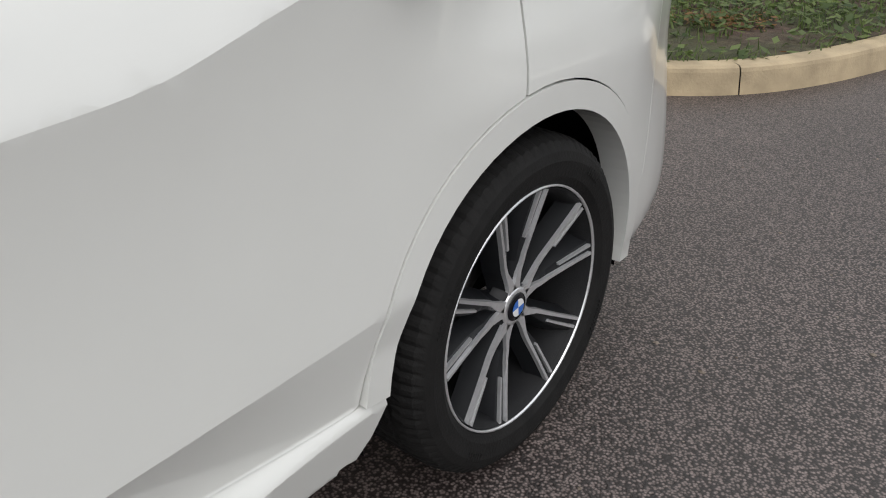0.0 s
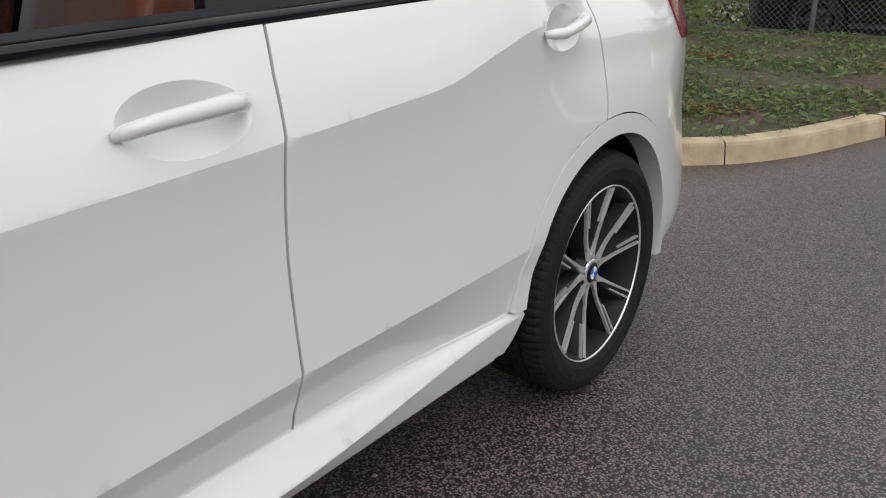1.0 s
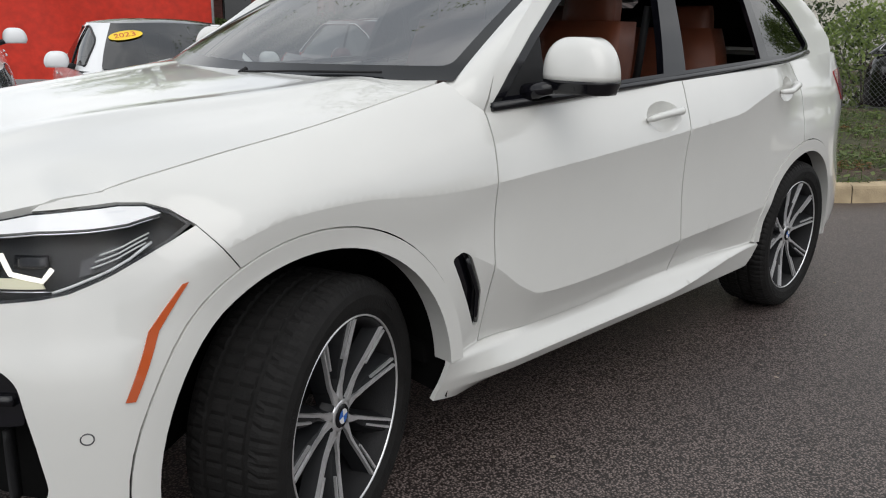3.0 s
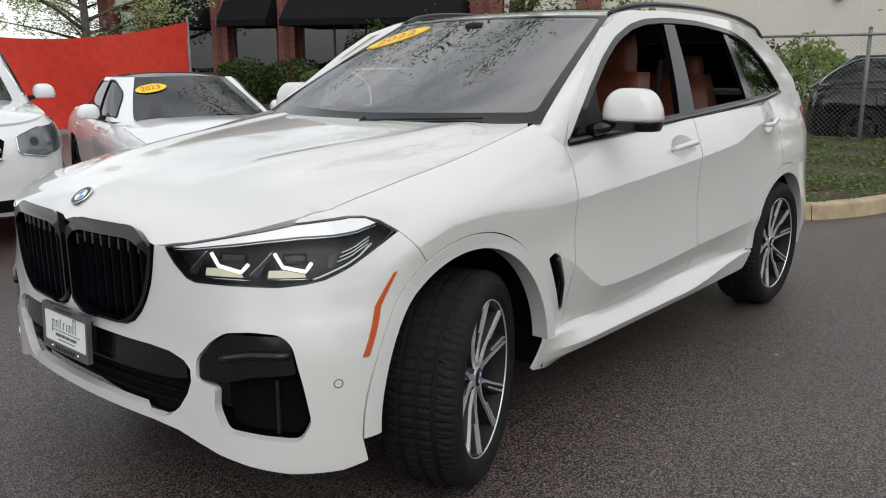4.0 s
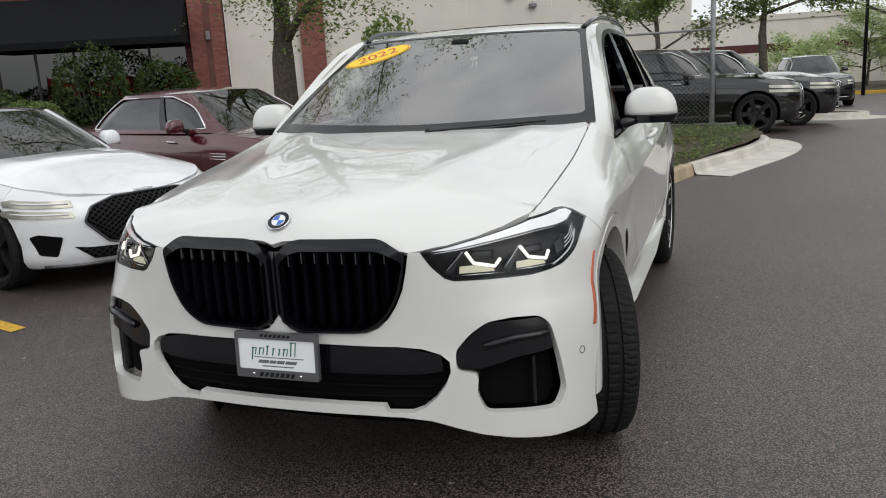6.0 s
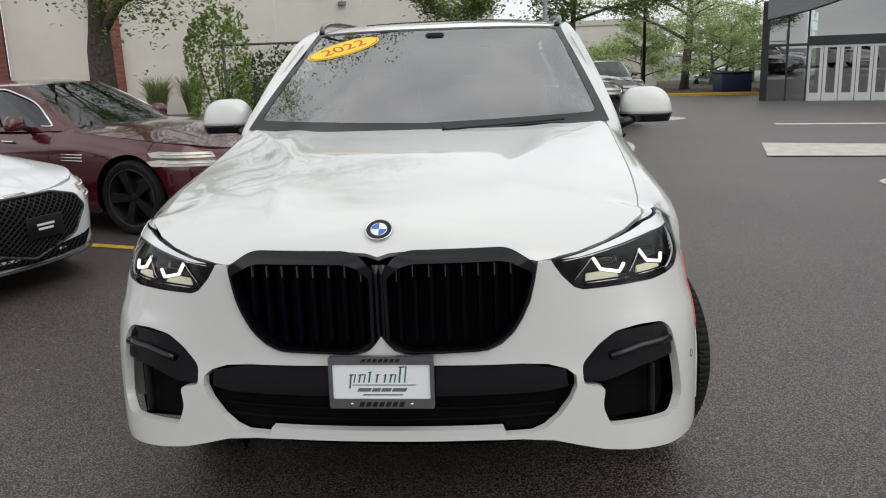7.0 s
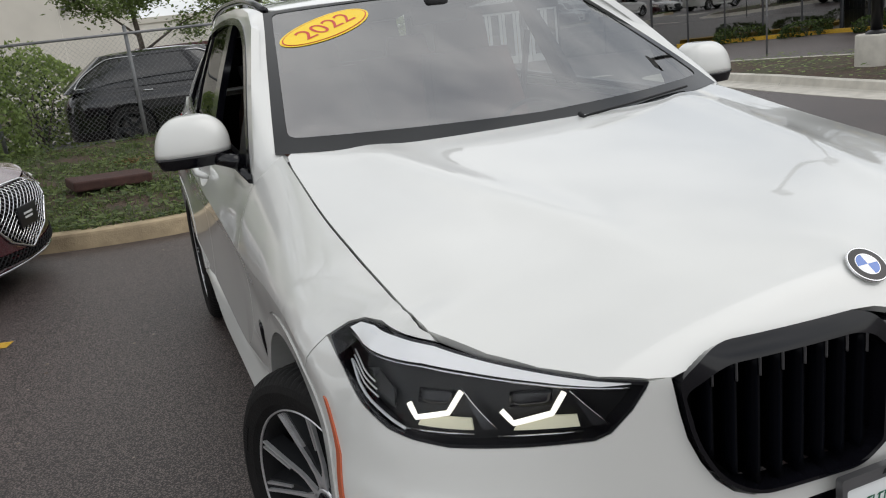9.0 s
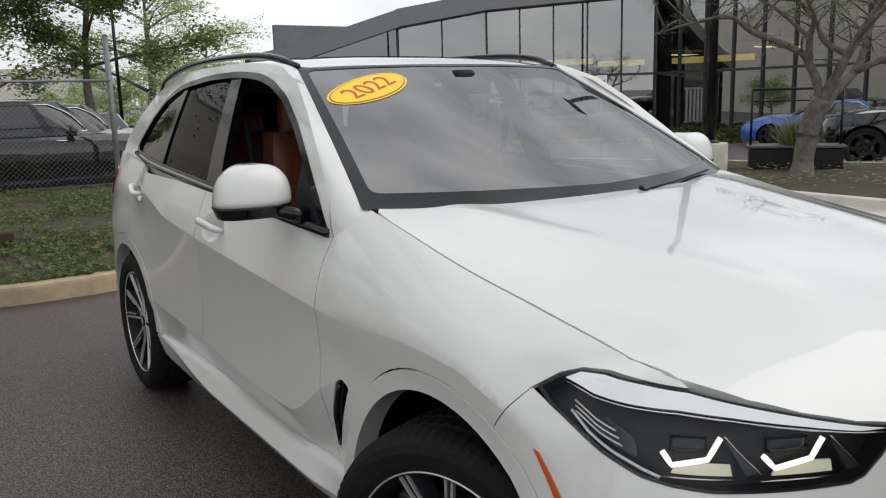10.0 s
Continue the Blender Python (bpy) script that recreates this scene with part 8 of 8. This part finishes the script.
def showroom():
    """Glass car showroom: a wall with white folding doors and a long curtain wall."""
    b = thing("showroom", "modern glass car showroom with grey metal fascia and white folding doors", "building")
    plan = [(11.0, 30.9), (12.4, 30.3), (16.8, 28.4), (20.0, 26.2), (25.5, 21.5), (25.0, 8.0), (24.6, -8.0)]
    tops = [3.4, 3.7, 5.2, 5.8, 6.2, 6.2, 6.2]
    gz = [ground_z(*p) for p in plan]
    base = min(gz)
    for i in range(len(plan) - 1):
        (x0, y0), (x1, y1) = plan[i], plan[i + 1]
        m = frame_of(x0, y0, x1 - x0, y1 - y0)
        m[2][3] = 0
        L = math.hypot(x1 - x0, y1 - y0)
        z0, z1 = gz[i] - 0.3, gz[i + 1] - 0.3
        t0, t1 = tops[i], tops[i + 1]
        bay = part("facade_fascia", ([m @ Vector(q) for q in ((0, -0.6, t0 - 0.75), (L, -0.6, t1 - 0.75), (L, -0.6, t1), (0, -0.6, t0), (0, 0.3, t0), (L, 0.3, t1), (0, 0.3, t0 - 0.75), (L, 0.3, t1 - 0.75))], [(0, 1, 2, 3), (3, 2, 5, 4), (0, 6, 7, 1)]), FASCIA, b, "grey metal fascia", smooth=False)
        hd = 1.62 if i < 2 else 2.2
        n = max(2, int(L / 1.35))
        for k in range(n):
            a, c = L * k / n, L * (k + 1) / n
            za, zc = t0 + (t1 - t0) * k / n - 0.75, t0 + (t1 - t0) * (k + 1) / n - 0.75
            if i != 1:
                pane = part("pane", ([m @ Vector(q) for q in ((a, 0, z0), (c, 0, z0), (c, 0, hd), (a, 0, hd))], [(0, 1, 2, 3)]), GLASS_SHOW, b, smooth=False)
            part("pane", ([m @ Vector(q) for q in ((a, 0, hd), (c, 0, hd), (c, 0, zc), (a, 0, za))], [(0, 1, 2, 3)]), GLASS_SHOW, b, smooth=False)
        for k in range(n + 1):
            a = L * k / n
            if i != 1 or k in (0, n):
                part("mullion", moved(box(a - 0.035, -0.09, z0, a + 0.035, 0.06, t0 + (t1 - t0) * k / n - 0.75), m), MULLION, b, smooth=False)
        part("transom", moved(box(0, -0.08, hd - 0.05, L, 0.05, hd + (0.32 if i == 1 else 0.05)), m), MULLION, b, smooth=False)
        if i == 1:
            doors = part("door_rail", moved(box(0.0, -0.05, hd - 0.14, L, 0.03, hd - 0.055), m), WHITEFRAME, b, "row of white framed glass doors", smooth=False)
            for k in range(8):
                a, c = L * k / 8 + 0.012, L * (k + 1) / 8 - 0.012
                leaf_ob = part("door_leaf", join(*[moved(q, m) for q in (box(a, -0.04, z0 + 0.3, a + 0.12, 0.02, hd - 0.14), box(c - 0.12, -0.04, z0 + 0.3, c, 0.02, hd - 0.14), box(a + 0.12, -0.04, z0 + 0.3, c - 0.12, 0.02, z0 + 0.62))]), WHITEFRAME, doors, smooth=False)
                part("door_pane", ([m @ Vector(q) for q in ((a, -0.01, z0 + 0.6), (c, -0.01, z0 + 0.6), (c, -0.01, hd - 0.14), (a, -0.01, hd - 0.14))], [(0, 1, 2, 3)]), GLASS_SHOW, doors, smooth=False)
    # inside: floor, back wall, ceiling and light slots
    inner = [(12.5, 31.5), (17.0, 29.5), (26.2, 22.2), (25.8, 8.0), (25.4, -8.0), (40.0, -8.0), (40.0, 45.0), (18.0, 45.0)]
    fl = [(x, y, base + 0.05) for x, y in inner]
    part("showroom_floor", (fl, [tuple(range(len(fl)))]), CONCRETE, b, smooth=False)
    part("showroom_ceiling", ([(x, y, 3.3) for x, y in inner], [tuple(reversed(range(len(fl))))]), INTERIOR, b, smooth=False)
    part("roof", ([(x, y, t) for (x, y), t in zip(plan, tops)] + [(42, -8, 6.2), (42, 46, 6.2), (17, 46, 4.0)], [tuple(range(len(plan) + 3))]), ROOFGREY, b, smooth=False)
    for x0, y0, x1, y1 in ((40, -8, 40.3, 45), (18, 45, 40, 45.3)):
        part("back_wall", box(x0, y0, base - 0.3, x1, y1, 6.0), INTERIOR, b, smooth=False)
    part("side_wall", moved(box(0, 0, base - 0.3, 16, 0.25, 3.4), Matrix.Translation((11.0, 30.9, 0)) @ pose(0, 0, 0, 0, 0, 66)), MULLION, b, smooth=False)
    for x, y in ((29, 18), (29, 12), (31, 24), (29, 5)):
        part("light_slot", box(x - 1.5, y - 0.12, 3.10, x + 1.5, y + 0.12, 3.14), WARMLIGHT, b, "warm ceiling light slot", smooth=False)
    for x, y in ((18, 33), (20, 32), (22, 35)):
        part("light_slot", box(x - 0.5, y - 0.1, 3.1, x + 0.5, y + 0.1, 3.14), WARMLIGHT, b, smooth=False)
    for i, (x, y) in enumerate(((21.5, 22.6), (23.0, 20.8), (23.6, 18.0), (23.4, 15.5))):
        shrub("low_hedge", "low dark clipped hedge along the glass", (x, y), 1.3, 0.5, 0.55, 900, 0.07, LEAFDARK, 80 + i, 0.8)
    flat = [(20.0, 24.6), (24.0, 20.6), (23.6, 8.0), (23.2, 8.0), (23.5, 20.3), (19.7, 24.2)]
    solid("yellow_kerb", ([(x, y, ground_z(x, y) + h) for h in (-0.05, 0.14) for x, y in flat], [tuple(range(6, 12))] + [(i, (i + 1) % 6, 6 + (i + 1) % 6, 6 + i) for i in range(6)]), ROADYELLOW, "yellow painted kerb in front of the showroom", "kerb", kind="structure")
    part("parked_showpiece", moved(seat_shell(4.2, 0.9, 1.7, 0.0, 0.0), Matrix.Translation((16.4, 32.2, base + 0.3)) @ pose(0, 0, 0, 0, 0, -24)), YELLOWCAR, b, "pale yellow car inside the showroom")


WARMLIGHT = glow("warm_ceiling_light", (1.0, 0.72, 0.30), 2.5)
YELLOWCAR = paint("yellow_lacquer", (0.62, 0.42, 0.10))
showroom()


def lot_furniture():
    # lamp post on its concrete foot
    x, y = 9.75, 6.15
    z = 0.12 + ground_z(x, y)
    p = thing("lamp_post", "black lamp post on a round concrete foot", "lamp post", Matrix.Translation((x, y, z)))
    part("foot", lathe([(-0.2, 0.30), (0.48, 0.30), (0.50, 0.285), (0.50, 0.0)], 28, "z"), CONCRETE, p)
    part("pole", tube([(0, 0, 0.5), (0, 0, 7.5)], [0.085, 0.06], 14), SATINBLACK, p)
    part("pole_base", lathe([(0.50, 0.16), (0.53, 0.15), (0.56, 0.09)], 20, "z"), SATINBLACK, p)
    part("lamp_head", box(-0.18, -0.5, 7.45, 0.18, 0.1, 7.56, 0.03), SATINBLACK, p)
    # black rail planter under the tree
    q = thing("planter", "black metal planter with a rail", "planter", pose(11.0, 5.35, 0.12 + ground_z(11, 5.4), 0, 0, -52))
    part("box", box(-0.75, -0.3, 0.0, 0.75, 0.3, 0.38, 0.02), SATINBLACK, q, smooth=False)
    for dx in (-0.72, 0.72):
        part("rail_post", tube([(dx, 0, 0.34), (dx, 0, 1.38)], 0.022), SATINBLACK, q)
    part("rail", tube([(-0.72, 0, 1.38), (0.72, 0, 1.38)], 0.022), SATINBLACK, q)
    part("rail", tube([(-0.72, 0, 1.18), (0.72, 0, 1.18)], 0.013), SATINBLACK, q)
    part("rim", box(-0.79, -0.34, 0.38, 0.79, 0.34, 0.43, 0.012), SATINGREY, q, smooth=False)
    reeds((11.0, 5.35), 0.36, 1.15, 91)
    # small white sign on a post
    s = thing("sign", "small white sign on a thin post", "sign", pose(14.2, 13.3, ground_z(14.2, 13.3), 0, 0, -45))
    part("post", tube([(0, 0, 0), (0, 0, 2.2)], 0.025), GALV, s)
    part("board", box(-0.15, -0.04, 1.75, 0.15, -0.02, 2.2, 0.005), PLATEWHITE, s, smooth=False)
    part("bar", box(-0.1, -0.046, 2.0, 0.1, -0.042, 2.06), GREYBAR, s, smooth=False)
    part("bar", box(-0.1, -0.046, 1.86, 0.1, -0.042, 1.92), GREYBAR, s, smooth=False)
    # tall black pole across the lot, and yellow kerb by the far trees
    t = thing("lamp_post", "tall thin black lamp post across the drive", "lamp post", Matrix.Translation((7.0, 37.5, ground_z(7, 37.5))))
    part("pole", tube([(0, 0, -0.1), (0, 0, 9.5)], [0.09, 0.06], 10), SATINBLACK, t)
    line = [(4.0, 38.5), (10.0, 41.5), (17.0, 42.5)]
    solid("yellow_kerb", sweep(line, KERB_PROFILE), ROADYELLOW, "long yellow painted kerb across the lot", "kerb", kind="structure")
    solid("lawn_strip", ([(3, 39.2, ground_z(3, 39) + 0.1), (10, 42.2, ground_z(10, 42) + 0.1), (40, 44, ground_z(40, 44) + 0.1), (60, 80, ground_z(60, 80) + 0.1), (-10, 80, ground_z(-10, 80) + 0.1)], [(0, 1, 2, 3, 4)]), MULCH, "far strip of grass under trees", "ground", kind="structure")
    d = thing("waste_container", "dark blue steel waste container by the far kerb", "container", pose(13.0, 44.0, ground_z(13, 44) + 0.02, 0, 0, 12))
    part("bin_body", box(-0.9, -0.6, 0, 0.9, 0.6, 1.15, 0.04), DARKBLUE, d)
    part("bin_lid", box(-0.95, -0.65, 1.15, 0.95, 0.65, 1.25, 0.04), SATINBLACK, d)
    # far warehouse with a red band
    w = thing("far_warehouse", "low far warehouse with pale walls and a red band", "building", frame_of(-4.0, 62.0, 1.0, 0.05))
    part("wall", wall_with(-14, 16, 4.9, ()), CREAM, w, smooth=False)
    part("red_band", box(-14, -0.03, 2.6, 16, 0.0, 3.2), BRICKWORK, w, smooth=False)
    part("coping", box(-14.1, -0.1, 4.9, 16.1, 0.4, 5.3), CREAMDARK, w, smooth=False)
    part("roof", box(-14, 0.3, 4.7, 16, 12, 4.8), ROOFGREY, w, smooth=False)
    # orange safety netting between posts
    n = thing("safety_netting", "orange plastic safety netting slung between posts", "netting", pose(-17.4, 2.1, 0, 0, 0, 56))
    verts, faces, cols = [], [], 60
    for i in range(cols + 1):
        x = -6.0 + 12.0 * i / cols
        sag = 0.45 * (1 - ((i % 30) / 15 - 1) ** 2)
        for k in range(9):
            verts.append((x, (0.12 * math.sin(x * 2.1 + k * 0.3) + 0.06 * math.sin(x * 6.3 + k * 0.5)) * (1 - k / 12), 0.10 + k * (2.35 - sag * 0.9) / 8))
    for i in range(cols):
        for k in range(8):
            faces.append((i * 9 + k, (i + 1) * 9 + k, (i + 1) * 9 + k + 1, i * 9 + k + 1))
    part("net", (verts, faces), REDMESH, n)
    for x in (-6.0, 0.0, 6.0):
        part("post", tube([(x, 0.06, -0.1), (x, 0.06, 2.55)], 0.03), GALV, n)


# the soffit's lit look, put in as emission
SOFFIT = glow("warm_soffit_light", (1.0, 0.62, 0.14), 0.75)
DARKBLUE = simple("dark_blue_steel", (0.015, 0.025, 0.06), 0.5, vary=0.2)
lot_furniture()


def soffit_glow_strips():
    """Glowing strips stand in for the warm lit soffit behind the showroom glass."""
    for a, c in (((22.6, 26.9, 2.85), (24.6, 24.4, 2.72)), ((24.75, 24.2, 2.71), (26.0, 22.6, 2.66)), ((26.3, 21.2, 2.7), (26.6, 17.5, 2.7))):
        d = Vector(c) - Vector(a)
        m = Matrix.Translation(Vector(a)) @ Matrix.Rotation(math.atan2(d.y, d.x), 4, "Z")
        lamp = thing("strip_light", "warm yellow strip light under the showroom ceiling", "light", m, "strip lights in the showroom")
        part("diffuser", box(0, -0.15, -0.12, d.length, 0.15, 0.12, 0.02), SOFFIT, lamp, smooth=False)
        part("light_housing", box(0, -0.2, 0.12, d.length, 0.2, 0.2), MULLION, lamp, smooth=False)


soffit_glow_strips()
